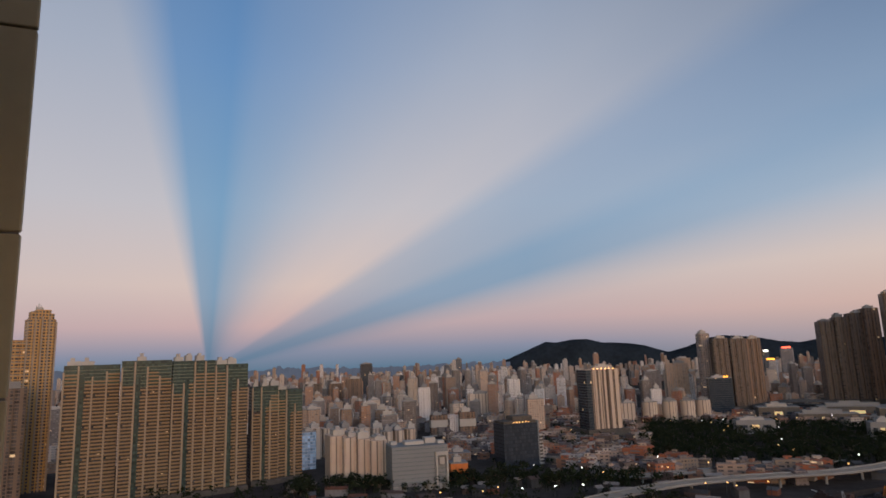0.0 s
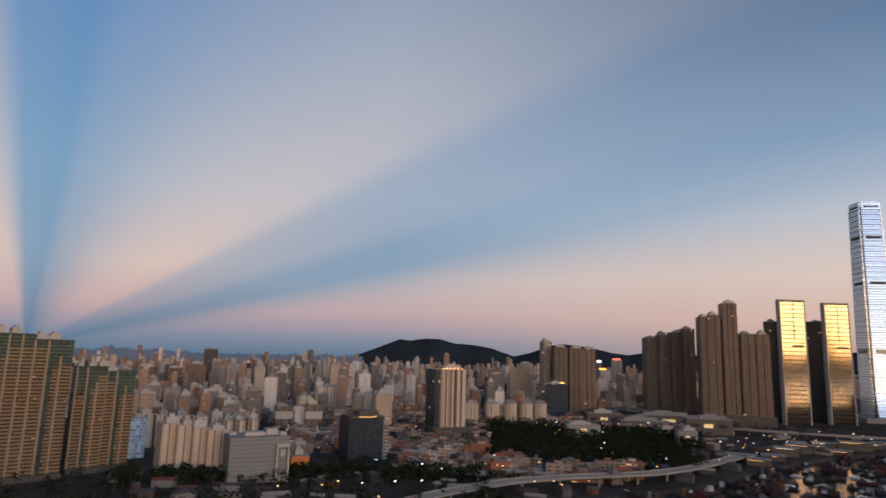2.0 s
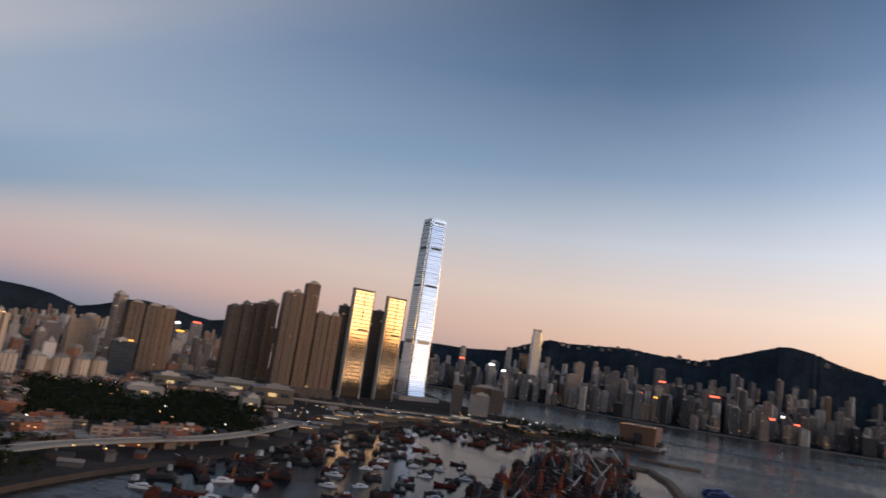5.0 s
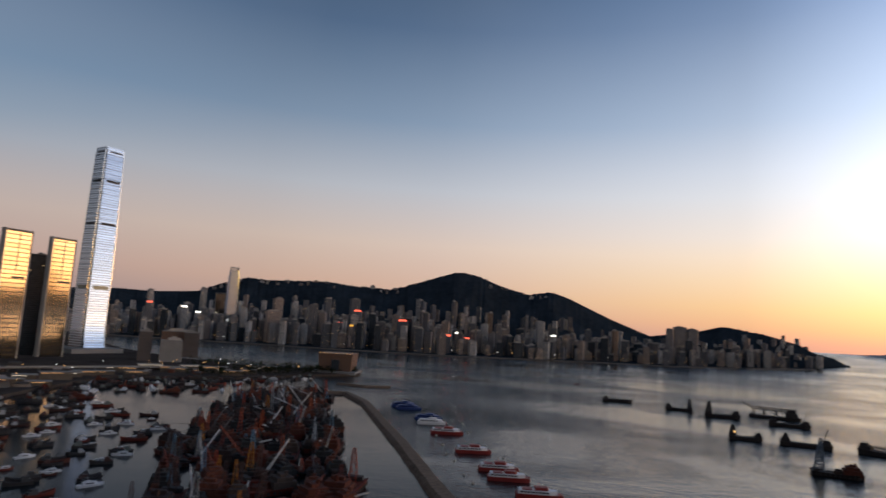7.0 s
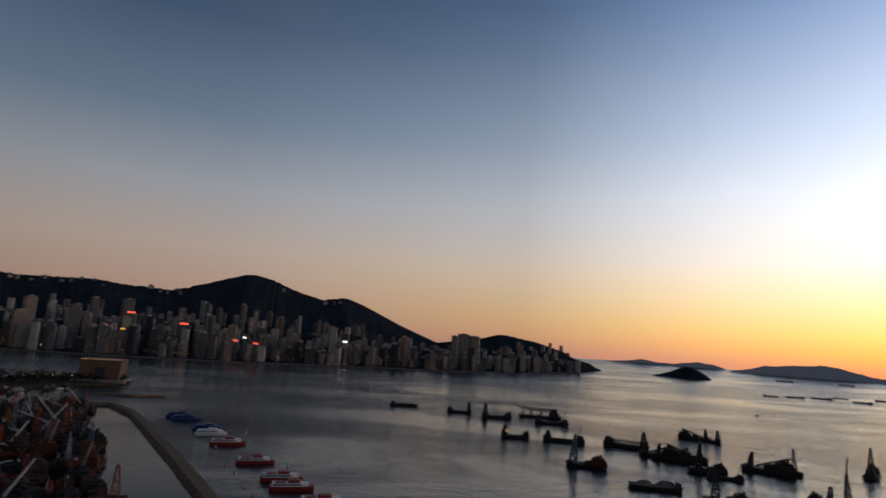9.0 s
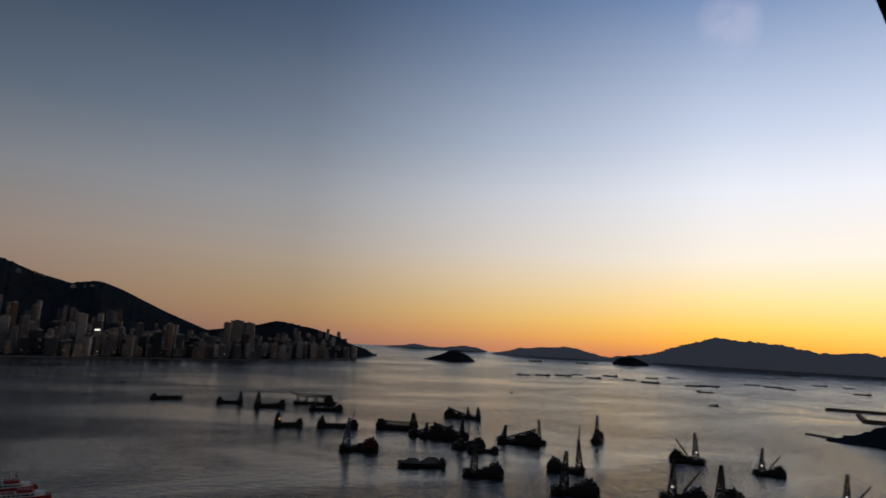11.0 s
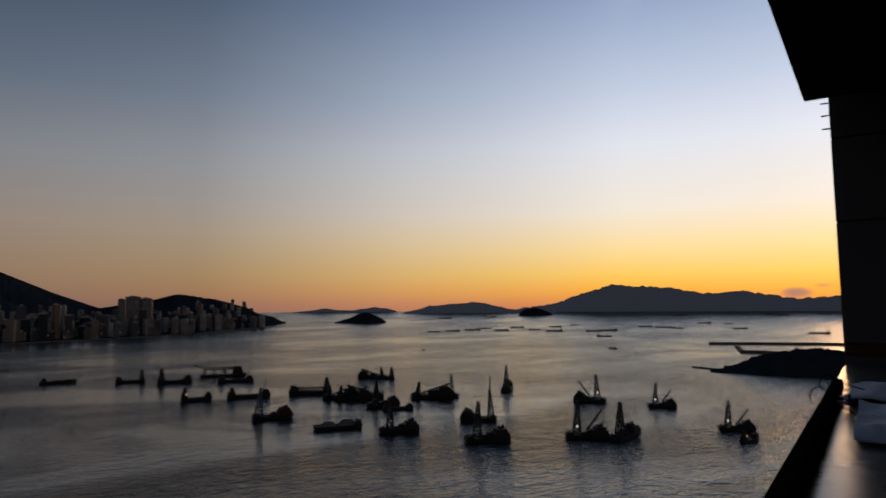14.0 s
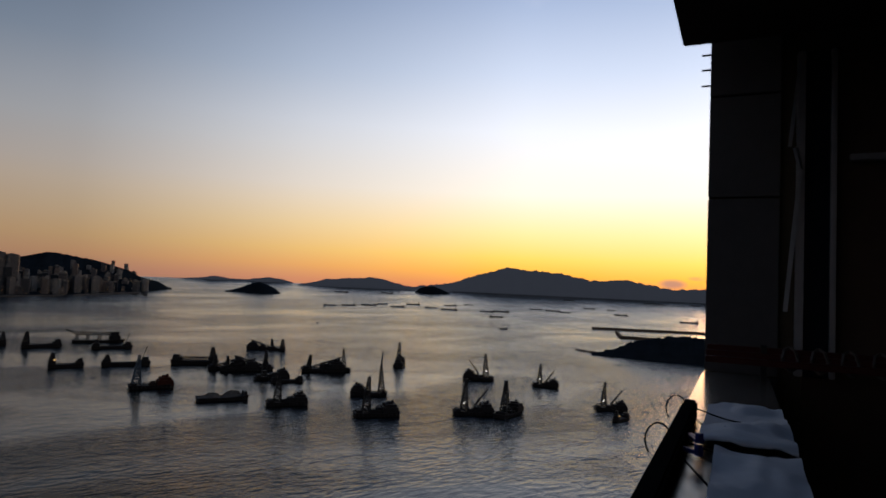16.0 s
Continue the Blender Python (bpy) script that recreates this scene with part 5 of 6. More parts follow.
def ferry(name, paint, label, L=36):
    root = new(name)
    bm = bmesh.new()
    for sgn in (-1, 1):
        b2 = bmesh.new()
        hull_mesh(b2, L, 3.4, 2.4, 0.3, 0.4)
        bmesh.ops.translate(b2, verts=b2.verts, vec=(0, sgn * 4, 0))
        me = bpy.data.meshes.new("h")
        b2.to_mesh(me)
        b2.free()
        bm.from_mesh(me)
    prism(bm, [(-L * 0.48, -5.6), (L * 0.3, -5.6), (L * 0.45, -3.4), (L * 0.45, 3.4), (L * 0.3, 5.6), (-L * 0.48, 5.6)], 1.9, 3.4)
    part("hull", bm, paint, root)
    bm = bmesh.new()
    prism(bm, [(-L * 0.44, -5.2), (L * 0.22, -5.2), (L * 0.38, -2.8), (L * 0.38, 2.8), (L * 0.22, 5.2), (-L * 0.44, 5.2)], 3.4, 5.9, 0.97)
    cab = part("cabin", bm, M_WHITEPAINT if paint is not M_BLUEPAINT else paint, root)
    bm = bmesh.new()
    for sgn in (-1, 1):
        for i in range(8):
            x0 = -L * 0.4 + i * L * 0.075
            box(bm, x0, x0 + L * 0.06, sgn * 5.15 - 0.08, sgn * 5.15 + 0.08, 4.3, 5.3)
    part("window", bm, M_DARKPANE, cab)
    bm = bmesh.new()
    prism(bm, [(-L * 0.1, -3.8), (L * 0.16, -3.4), (L * 0.2, 0), (L * 0.16, 3.4), (-L * 0.1, 3.8)], 5.85, 8.0, 0.94)
    box(bm, -L * 0.36, -L * 0.14, -4.2, 4.2, 5.85, 6.5)
    beam(bm, (0, 0, 7.8), (-1, 0, 11.5), 0.18)
    part("wheelhouse", bm, paint, root)
    return tagged(root, label, "ferry", "moored ferries")


def motor_boat(name, L, paint, label, flybridge=True):
    root = new(name)
    bm = bmesh.new()
    hull_mesh(bm, L, L * 0.27, 1.6, 0.4, 0.5)
    part("hull", bm, paint, root)
    bm = bmesh.new()
    prism(bm, [(-L * 0.3, -L * 0.1), (L * 0.12, -L * 0.1), (L * 0.26, -L * 0.03), (L * 0.26, L * 0.03), (L * 0.12, L * 0.1), (-L * 0.3, L * 0.1)], 1.3, 3.3, 0.9)
    cab = part("cabin", bm, M_WHITEPAINT, root)
    bm = bmesh.new()
    for sgn in (-1, 1):
        box(bm, -L * 0.2, L * 0.1, sgn * L * 0.097 - 0.05, sgn * L * 0.097 + 0.05, 2.1, 2.8)
    part("window", bm, M_DARKPANE, cab)
    if flybridge:
        bm = bmesh.new()
        box(bm, -L * 0.22, L * 0.04, -L * 0.08, L * 0.08, 3.3, 3.9)
        beam(bm, (-L * 0.1, 0, 3.9), (-L * 0.12, 0, 6.2), 0.1)
        part("flybridge", bm, M_WHITEPAINT, root)
    return tagged(root, label, "motor boat", "moored boats")


def fishing_boat(name, L, label, paint=None):
    root = new(name)
    bm = bmesh.new()
    hull_mesh(bm, L, L * 0.26, 2.4, 0.3, 1.2)
    part("hull", bm, paint or M_HULL, root)
    bm = bmesh.new()
    box(bm, -L * 0.4, -L * 0.1, -L * 0.09, L * 0.09, 2, 4.6)
    box(bm, -L * 0.32, -L * 0.12, -L * 0.08, L * 0.08, 4.6, 6.4)
    part("wheelhouse", bm, M_WHEEL, root)
    bm = bmesh.new()
    beam(bm, (L * 0.08, 0, 2), (L * 0.08, 0, 10), 0.16)
    beam(bm, (L * 0.08, 0, 4), (L * 0.34, 0, 8.5), 0.12)
    part("mast", bm, M_DARKSTEEL, root)
    bm = bmesh.new()
    beam(bm, (-L * 0.2, 0, 6.4), (-L * 0.2, 0, 11), 0.12)
    part("aerial_mast", bm, M_DARKSTEEL, root)
    return tagged(root, label, "fishing boat", "moored boats")


def pontoon_barge(name, L, B_, tall, pole, rail, label, lamp=None):
    """A low open barge: a slim tower over one end, a wheelhouse on the other; pole: a raised spar; rail: a truss along the deck."""
    root = new(name)
    bm = bmesh.new()
    hull_mesh(bm, L, B_, 4.2, 0.1, 0.8, True)
    part("hull", bm, M_DARKHULL, root)
    bm = bmesh.new()
    box(bm, -L * 0.47, -L * 0.3, -B_ * 0.34, B_ * 0.34, 3.4, 8.5)
    part("winch_house", bm, M_DARKHULL, root)
    bm = bmesh.new()
    lattice(bm, (-L * 0.38, 0, 6), (-L * 0.37, 0, tall), 3.6, 1.0, 7, 0.55)
    part("crane_tower", bm, M_DARKSTEEL, root)
    bm = bmesh.new()
    box(bm, -L * 0.42, -L * 0.36, -1.5, 1.5, tall - 3.4, tall - 1.2)
    part("tower_cab", bm, M_DARKHULL, root)
    bm = bmesh.new()
    box(bm, L * 0.26, L * 0.46, -B_ * 0.36, B_ * 0.36, 3.4, 7.6)
    box(bm, L * 0.32, L * 0.45, -B_ * 0.28, B_ * 0.28, 7.6, 10.4)
    part("wheelhouse", bm, M_DARKHULL, root)
    if rail:
        bm = bmesh.new()
        for sgn in (-1, 1):
            for z in (rail, rail + 1.6):
                beam(bm, (-L * 0.37, sgn * B_ * 0.3, z), (L * 0.36, sgn * B_ * 0.3, z), 0.28)
            for i in range(12):
                x = -L * 0.37 + i * L * 0.066
                beam(bm, (x, sgn * B_ * 0.3, 2.2), (x, sgn * B_ * 0.3, rail + 1.6), 0.2)
        part("deck_truss", bm, M_DARKSTEEL, root)
    if pole:
        bm = bmesh.new()
        beam(bm, (L * 0.3, 0, 4), (L * 0.3 + pole * 0.3, 0, 4 + pole), 0.4)
        part("spar", bm, M_DARKSTEEL, root)
    if lamp:
        bm = bmesh.new()
        box(bm, -L * 0.34, -L * 0.31, -B_ * 0.3, -B_ * 0.2, 8.6, 10.2)
        part("deck_lamp", bm, lamp, root, "bright deck lamp")
    return tagged(root, label, "barge", "derrick barges")


def conveyor_barge(name, L, B_, label):
    """A long barge with a conveyor truss carried over its whole deck, reaching out past one end."""
    root = new(name)
    bm = bmesh.new()
    hull_mesh(bm, L, B_, 3.4, 0.1, 0.8, True)
    part("hull", bm, M_DARKHULL, root)
    bm = bmesh.new()
    box(bm, L * 0.2, L * 0.42, -B_ * 0.4, B_ * 0.4, 3, 10)
    box(bm, L * 0.24, L * 0.38, -B_ * 0.34, B_ * 0.34, 10, 14.5)
    part("deckhouse", bm, M_DARKHULL, root)
    bm = bmesh.new()
    lattice(bm, (L * 0.4, 0, 13), (-L * 0.42, 0, 13.5), 2.0, 1.8, 14, 0.4)
    box(bm, -L * 0.42, L * 0.36, -1.7, 1.7, 11.6, 12.4)
    lattice(bm, (-L * 0.42, 0, 13.5), (-L * 0.62, 0, 19), 1.4, 0.5, 5, 0.3)
    part("conveyor", bm, M_DARKSTEEL, root)
    for x in (-0.4, -0.2, 0.02):
        bm = bmesh.new()
        lattice(bm, (L * x, 0, 3), (L * x, 0, 12), 2.2, 1.6, 3, 0.3)
        part("trestle", bm, M_DARKSTEEL, root)
    return tagged(root, label, "barge", "derrick barges")


def laden_barge(name, L, B_, label):
    """A hopper barge heaped with sand or stone in two mounds."""
    root = new(name)
    bm = bmesh.new()
    hull_mesh(bm, L, B_, 2.8, 0.16, 0.8, True)
    part("hull", bm, M_DARKHULL, root)
    rg = random.Random(77)
    for cx, hh in ((-0.24, 3.4), (0.16, 4.6)):
        bm = bmesh.new()
        rings = []
        for j in range(5):
            f = j / 4
            rings.append([bm.verts.new((L * (cx + 0.05 * f + 0.22 * (1 - f * 0.6) * math.cos(a * 0.5236)) + rg.uniform(-1.2, 1.2), B_ * 0.42 * (1 - f * 0.75) * math.sin(a * 0.5236) + rg.uniform(-0.4, 0.4), 2.3 + hh * f + rg.uniform(-1.0, 0.9) * f)) for a in range(12)])
        for lo, hi in zip(rings, rings[1:]):
            for i in range(12):
                bm.faces.new((lo[i], lo[(i + 1) % 12], hi[(i + 1) % 12], hi[i]))
        bm.faces.new(rings[-1])
        part("gravel_mound", bm, M_HEAP, root, "heap of grey gravel")
    bm = bmesh.new()
    box(bm, L * 0.4, L * 0.47, -B_ * 0.28, B_ * 0.28, 2.4, 6.6)
    part("wheelhouse", bm, M_WHEEL, root)
    return tagged(root, label, "barge", "derrick barges")


M_HEAP = material("grey_gravel", (0.14, 0.12, 0.1), 0.95, vary=0.3, scale=0.3, bump=0.6)
# out on the water: dark derrick barges at anchor
D1 = derrick_barge("derrick_barge", 40, 15, M_DARKHULL, M_DARKSTEEL, 34, (13, 0, 25), 9, "dark derrick barge with lattice tower and slanting boom", mast_x=-0.24, boom_from=(0, 0, 8), lamp=M_WHITELAMP)
D5 = derrick_barge("derrick_barge", 40, 15, M_DARKHULL, M_DARKSTEEL, 34, None, 9, "dark derrick barge with a bare lattice crane tower", mast_x=-0.24)
D3 = derrick_barge("derrick_barge", 40, 15, M_DARKHULL, M_DARKSTEEL, 33, (-13, 0, 47), 10, "dark derrick barge with its boom raised upright", boom_from=(-11, 0, 8))
D4 = derrick_barge("derrick_barge", 46, 16, M_DARKHULL, M_DARKSTEEL, 17, (18, 0, 15), 16, "dark laden barge with a short crane tower", spread=0.16)
D6 = derrick_barge("derrick_barge", 42, 16, M_HULL, M_BLUESTEEL, 33, None, 14, "derrick barge with blue-grey lattice tower and rusty house", spread=0.26)
P1 = pontoon_barge("pontoon_barge", 44, 13, 20, 0, 0, "low dark barge with a slim tower over one end")
P2 = pontoon_barge("pontoon_barge", 50, 14, 19, 0, 6.5, "low dark barge with a truss along its deck")
P3 = pontoon_barge("pontoon_barge", 56, 14, 14, 20, 2.6, "long dark barge with a raised spar at its end")
P4 = pontoon_barge("pontoon_barge", 38, 13, 17, 0, 0, "dark barge with an orange lamp burning on deck", M_WARMLAMP)
K1 = conveyor_barge("conveyor_barge", 68, 15, "long dark barge carrying a conveyor truss")
H1 = laden_barge("laden_barge", 40, 14, "low barge heaped with grey gravel")
firsts = set()
for kind, az, dist, rot, size in ((P1, -97.2, 1140, 175, 0.95), (P1, -100.5, 1100, 6, 1.0), (K1, -104.3, 1170, 3, 0.95), (P3, -105.3, 1075, 4, 0.85), (P4, -102.2, 880, 5, 1.05), (P3, -106.4, 885, 3, 0.85),
                                  (D6, -108.4, 712, 8, 1.0), (H1, -114.0, 640, 12, 1.0), (P2, -111.6, 895, 172, 1.0), (D4, -114.2, 850, 10, 0.85), (D4, -115.3, 835, 4, 0.9), (D4, -116.2, 845, 182, 1.0), (D4, -117.0, 1075, 170, 0.9), (P1, -117.9, 1065, 170, 0.8),
                                  (D5, -118.0, 765, 10, 0.9), (P3, -119.3, 745, 10, 0.55), (D5, -119.4, 612, 8, 0.95), (D4, -122.4, 835, 6, 1.05), (D5, -123.6, 842, 176, 0.85), (D3, -126.5, 670, 176, 0.95), (D5, -127.3, 568, 12, 1.0), (D5, -129.1, 915, 84, 1.0),
                                  (D1, -136.3, 812, 172, 0.9), (D1, -136.0, 592, 10, 0.95), (D5, -139.2, 598, 62, 0.95), (D1, -142.3, 790, 10, 0.8), (D1, -148.0, 668, 10, 0.8), (P4, -148.9, 620, 60, 0.5)):
    moor(kind, az, dist, rot, size * (1.02 if kind in (D1, D3, D5, D6) else 1.18), kind not in firsts)
    firsts.add(kind)
C1 = cargo_ship("cargo_ship", 62, 13, "dark coaster lying at anchor")
C2 = cargo_ship("cargo_ship", 90, 16, "long dark cargo ship at anchor far out", False)
for k, (az, dist) in enumerate(((-92.2, 1187), (-123.6, 6400), (-127.7, 6900), (-122.6, 2973), (-124.3, 3067), (-126.1, 3177), (-127.3, 3425), (-128.7, 3136), (-130.1, 3562), (-131.7, 3198), (-133.5, 3690), (-133.4, 3040), (-135.2, 3974), (-136.8, 3013), (-138.1, 3107), (-137.7, 2534),
                                (-141.2, 3719), (-142.7, 3600), (-143.8, 3461), (-144.1, 7700), (-145.9, 4477), (-147.8, 4400), (-148.6, 3492), (-150.9, 8300), (-151.8, 8200), (-154.6, 8400), (-154.2, 3000))):
    kind = C2 if dist > 2500 else C1
    moor(kind, az, dist, 180 if k % 3 else 4, (1.5 if dist > 6000 else (0.65, 0.78, 0.9)[k % 3]) if kind is C2 else 0.85, kind not in firsts)
    firsts.add(kind)
TUG = fishing_boat("tug_boat", 22, "small dark tug under way")
for k, (az, dist) in enumerate(((-138.4, 1821), (-88.8, 1500), (-80.5, 1650), (-121.6, 1750), (-96, 1750), (-83.0, 2000))):
    moor(TUG, az, dist, 170 + 20 * k, 1.0 if k == 0 else 0.5, k == 0)

# ferries moored outside the breakwater
F_R = ferry("ferry", M_REDPAINT, "red and white catamaran ferry moored off the breakwater")
F_B = ferry("ferry", M_BLUEPAINT, "dark blue catamaran ferry moored off the breakwater")
F_W = ferry("ferry", M_WHITEPAINT, "white catamaran ferry moored off the breakwater")
for kind, az, dist, rot in ((F_B, -73.6, 905, 8), (F_B, -74.0, 880, 6), (F_B, -75.8, 800, 6), (F_W, -76.1, 765, 5), (F_R, -77.5, 705, 4), (F_R, -79.9, 612, 6), (F_R, -82.2, 545, 5), (F_R, -83.1, 515, 4), (F_R, -85.8, 472, 6)):
    moor(kind, az, dist, rot, 0.95, kind not in firsts)
    firsts.add(kind)
BUOY = new("mooring_buoy")
bm = bmesh.new()
prism(bm, [(math.cos(a * math.pi / 5) * 1.3, math.sin(a * math.pi / 5) * 1.3) for a in range(10)], -0.5, 1.2, 0.75)
part("float", bm, M_PALE, BUOY)
bm = bmesh.new()
beam(bm, (0, 0, 1.2), (0, 0, 2.2), 0.15)
part("ring_post", bm, M_DARKSTEEL, BUOY)
tagged(BUOY, "pale round mooring buoy on the water", "buoy", "mooring buoys")
for k, (px, d) in enumerate(((-76.6, 690), (-77.2, 640), (-77.6, 600), (-78.3, 570), (-79.2, 520), (-80.0, 495), (-79.4, 720), (-80.6, 640), (-75.3, 790), (-78.9, 780), (-81.6, 560), (-82.6, 600))):
    moor(BUOY, px, d, 0, 1.0, k == 0)

# the typhoon shelter
SB = "derrick barge with painted lattice crane in the crowded shelter"
M_BOOM = material("pale_boom_paint", (0.3, 0.3, 0.3), 0.6, vary=0.2, scale=0.3, palette=[(0.4, 0.4, 0.4), (0.45, 0.43, 0.4), (0.08, 0.07, 0.07), (0.2, 0.05, 0.03), (0.38, 0.37, 0.35)])
S1 = derrick_barge("derrick_barge", 44, 15, M_HULL, M_CRANE, 19, (26, 3, 17), 22, SB, mast_x=-0.3, spread=0.13, bar=0.15, boom_mat=M_BOOM, plates=False)
S2 = derrick_barge("derrick_barge", 40, 14, M_HULL, M_CRANE, 14, (24, -7, 11), 24, SB, mast_x=-0.25, spread=0.12, bar=0.15, boom_mat=M_BOOM, plates=False)
S3 = derrick_barge("derrick_barge", 38, 14, M_HULL, M_CRANE, 25, (15, 5, 27), 20, SB, mast_x=-0.2, spread=0.13, bar=0.15, boom_mat=M_BOOM, plates=False)
S4 = derrick_barge("derrick_barge", 46, 15, M_HULL, M_CRANE, 22, None, 26, "rusty laden barge with a bare painted crane tower", mast_x=-0.36, spread=0.16, bar=0.15, plates=False)
B1 = motor_boat("motor_boat", 17, M_WHITEPAINT, "white motor yacht moored in the shelter")
B2 = motor_boat("motor_boat", 11, M_HULL, "small dark motor boat moored in the shelter", False)
B3 = fishing_boat("fishing_boat", 24, "dark fishing boat moored in the shelter")
B4 = fishing_boat("fishing_boat", 20, "black work boat moored in the shelter", M_DARKHULL)
rng = random.Random(5)
spots = []


def free(az, dist, r):
    x, y = -math.sin(radians(az)) * dist, math.cos(radians(az)) * dist
    if any((x - p) ** 2 + (y - q) ** 2 < (r + s) ** 2 for p, q, s in spots):
        return False
    spots.append((x, y, r))
    return True


RIGHT_EDGE = [(380, -68.5), (450, -68.8), (640, -67.3), (800, -66.8), (980, -66.3)]
LEFT_EDGE = [(380, -50.5), (450, -52.0), (560, -54.2), (700, -56.8), (850, -58.6), (980, -60.5)]
n = 0
for _ in range(4000):
    if n >= 125:
        break
    dist = 395 * (985 / 395) ** rng.random()
    az = rng.uniform(along(RIGHT_EDGE, dist), along(LEFT_EDGE, dist))
    if free(az, dist, 10.5):
        kind = rng.choice((S1, S2, S3, S4, S4))
        moor(kind, az, dist, rng.choice((92, 84, 96, 270, 262, 20, 160)) + rng.uniform(-10, 10), rng.uniform(0.8, 1.25), kind not in firsts)
        firsts.add(kind)
        n += 1
n = 0
for _ in range(5000):
    if n >= 110:
        break
    az = rng.uniform(-53.5, -41)
    dist = rng.uniform(420, 900)
    if az < along(LEFT_EDGE, dist) + 3.0 or dist > along(COAST, az) - 40 or dist > 780 and az < -50.5:
        continue
    raft = rng.choice((1, 2, 3, 4))
    if free(az, dist, 6.0 + 3.6 * raft):
        turned = rng.choice((5, 175, 20, 190)) + rng.uniform(-8, 8)
        for k in range(raft):
            kind = rng.choice((B1, B1, B2, B4, B4, B4, B3))
            moor(kind, az + rng.uniform(-0.15, 0.15), dist + (k - raft / 2) * 8.2, turned + rng.uniform(-3, 3), rng.uniform(0.65, 1.0), kind not in firsts)
            firsts.add(kind)
            n += 1
n = 0
for _ in range(6000):
    if n >= 130:
        break
    az = rng.uniform(-65.5, -26)
    c = along(COAST, az)
    dist = c - rng.uniform(12, 190 if az > -58 else 90)
    if dist < 430 or dist < 830 and az < -44:
        continue
    if free(az, dist, 9.0):
        kind = rng.choice((B3, B4, B4, B4, B1, S2))
        moor(kind, az, dist, rng.choice((5, 175, 60, 90)) + rng.uniform(-12, 12), rng.uniform(0.8, 1.2) if kind is not S2 else 0.7, kind not in firsts)
        firsts.add(kind)
        n += 1


M_TERRACELIGHT = lamp_glow("terrace_light", (1.0, 0.52, 0.2), 1.6)
M_WHITESTRIP = lamp_glow("pale_terrace_light", (1.0, 0.85, 0.65), 1.6)


# ---- roads, lamps and trees ----
def viaduct(pts, width, label):
    """A road on piers: deck, two parapets, piers."""
    root = new("viaduct")
    P = []
    for (a0, d0, z0), (a1, d1, z1) in zip(pts, pts[1:]):
        p, q = place(a0, d0, z0)[0], place(a1, d1, z1)[0]
        k = max(2, int((q - p).length / 10))
        P += [p.lerp(q, i / k) for i in range(k)]
    P.append(place(*pts[-1])[0])
    for _ in range(6):
        P = [P[0]] + [(P[i - 1] + P[i] * 2 + P[i + 1]) / 4 for i in range(1, len(P) - 1)] + [P[-1]]

    def run(sections, name, mat):
        bm_ = bmesh.new()
        prev = None
        for i, p in enumerate(P):
            t = (P[min(i + 1, len(P) - 1)] - P[max(i - 1, 0)]).normalized()
            nrm = Vector((-t.y, t.x, 0))
            cur = [bm_.verts.new(p + nrm * o + Vector((0, 0, z))) for o, z in sections]
            if prev:
                for j in range(len(cur)):
                    bm_.faces.new((prev[j], prev[(j + 1) % len(cur)], cur[(j + 1) % len(cur)], cur[j]))
            else:
                bm_.faces.new(cur[::-1])
            prev = cur
        bm_.faces.new(prev)
        return part(name, bm_, mat, root)
    w = width / 2
    run([(-w, -0.6), (-w * 0.5, -2.0), (w * 0.5, -2.0), (w, -0.6), (w, 0), (-w, 0)], "deck", M_ROADPALE)
    for sgn in (-1, 1):
        o = sgn * (w + 0.15)
        run([(o - 0.14, -0.7), (o + 0.2, -0.7), (o + 0.2, 1.2), (o - 0.14, 1.2)], "parapet", M_CONCRETE)
    for p in P[2::4]:
        bm_ = bmesh.new()
        prism(bm_, [(p.x + math.cos(a * math.pi / 4) * 1.1, p.y + math.sin(a * math.pi / 4) * 1.1) for a in range(8)], 3.5, p.z - 1.9)
        part("pier", bm_, M_CONCRETE, root)
    return tagged(root, label, "elevated road")


M_ROADPALE = material("road_concrete", (0.3, 0.22, 0.15), 0.85, vary=0.15, scale=0.1)
viaduct([(-6, 430, 14), (-12.4, 503, 14), (-19.3, 570, 14), (-25, 610, 14), (-30.7, 655, 13), (-34, 715, 12), (-38, 860, 11)], 15, "pale curving elevated road on round piers")
viaduct([(-10.5, 690, 10), (-12.6, 640, 10), (-15.5, 610, 10), (-19, 640, 10), (-26, 700, 9), (-31, 760, 8)], 11, "second pale elevated road merging from the town")
viaduct([(-15, 900, 9), (-13.5, 760, 9), (-12.0, 660, 9)], 9, "narrow ramp road between trees")
viaduct([(-30, 1240, 12), (-38, 1180, 12), (-44, 1200, 11), (-50, 1250, 10), (-56, 1290, 9)], 16, "broad waterfront road deck by the station")


def street_lamp(mat, label):
    root = new("street_lamp")
    bm_ = bmesh.new()
    beam(bm_, (0, 0, 0), (0, 0, 14), 0.22)
    beam(bm_, (0, 0, 13.8), (0, -2.2, 14.4), 0.14)
    part("pole", bm_, M_DARKSTEEL, root)
    bm_ = bmesh.new()
    prism(bm_, [(-0.6, -2.6), (0.6, -2.6), (0.7, -1.5), (-0.7, -1.5)], 13.9, 14.6)
    part("lamp_head", bm_, mat, root, "glowing lamp head")
    return tagged(root, label, "street lamp", "street lamps")


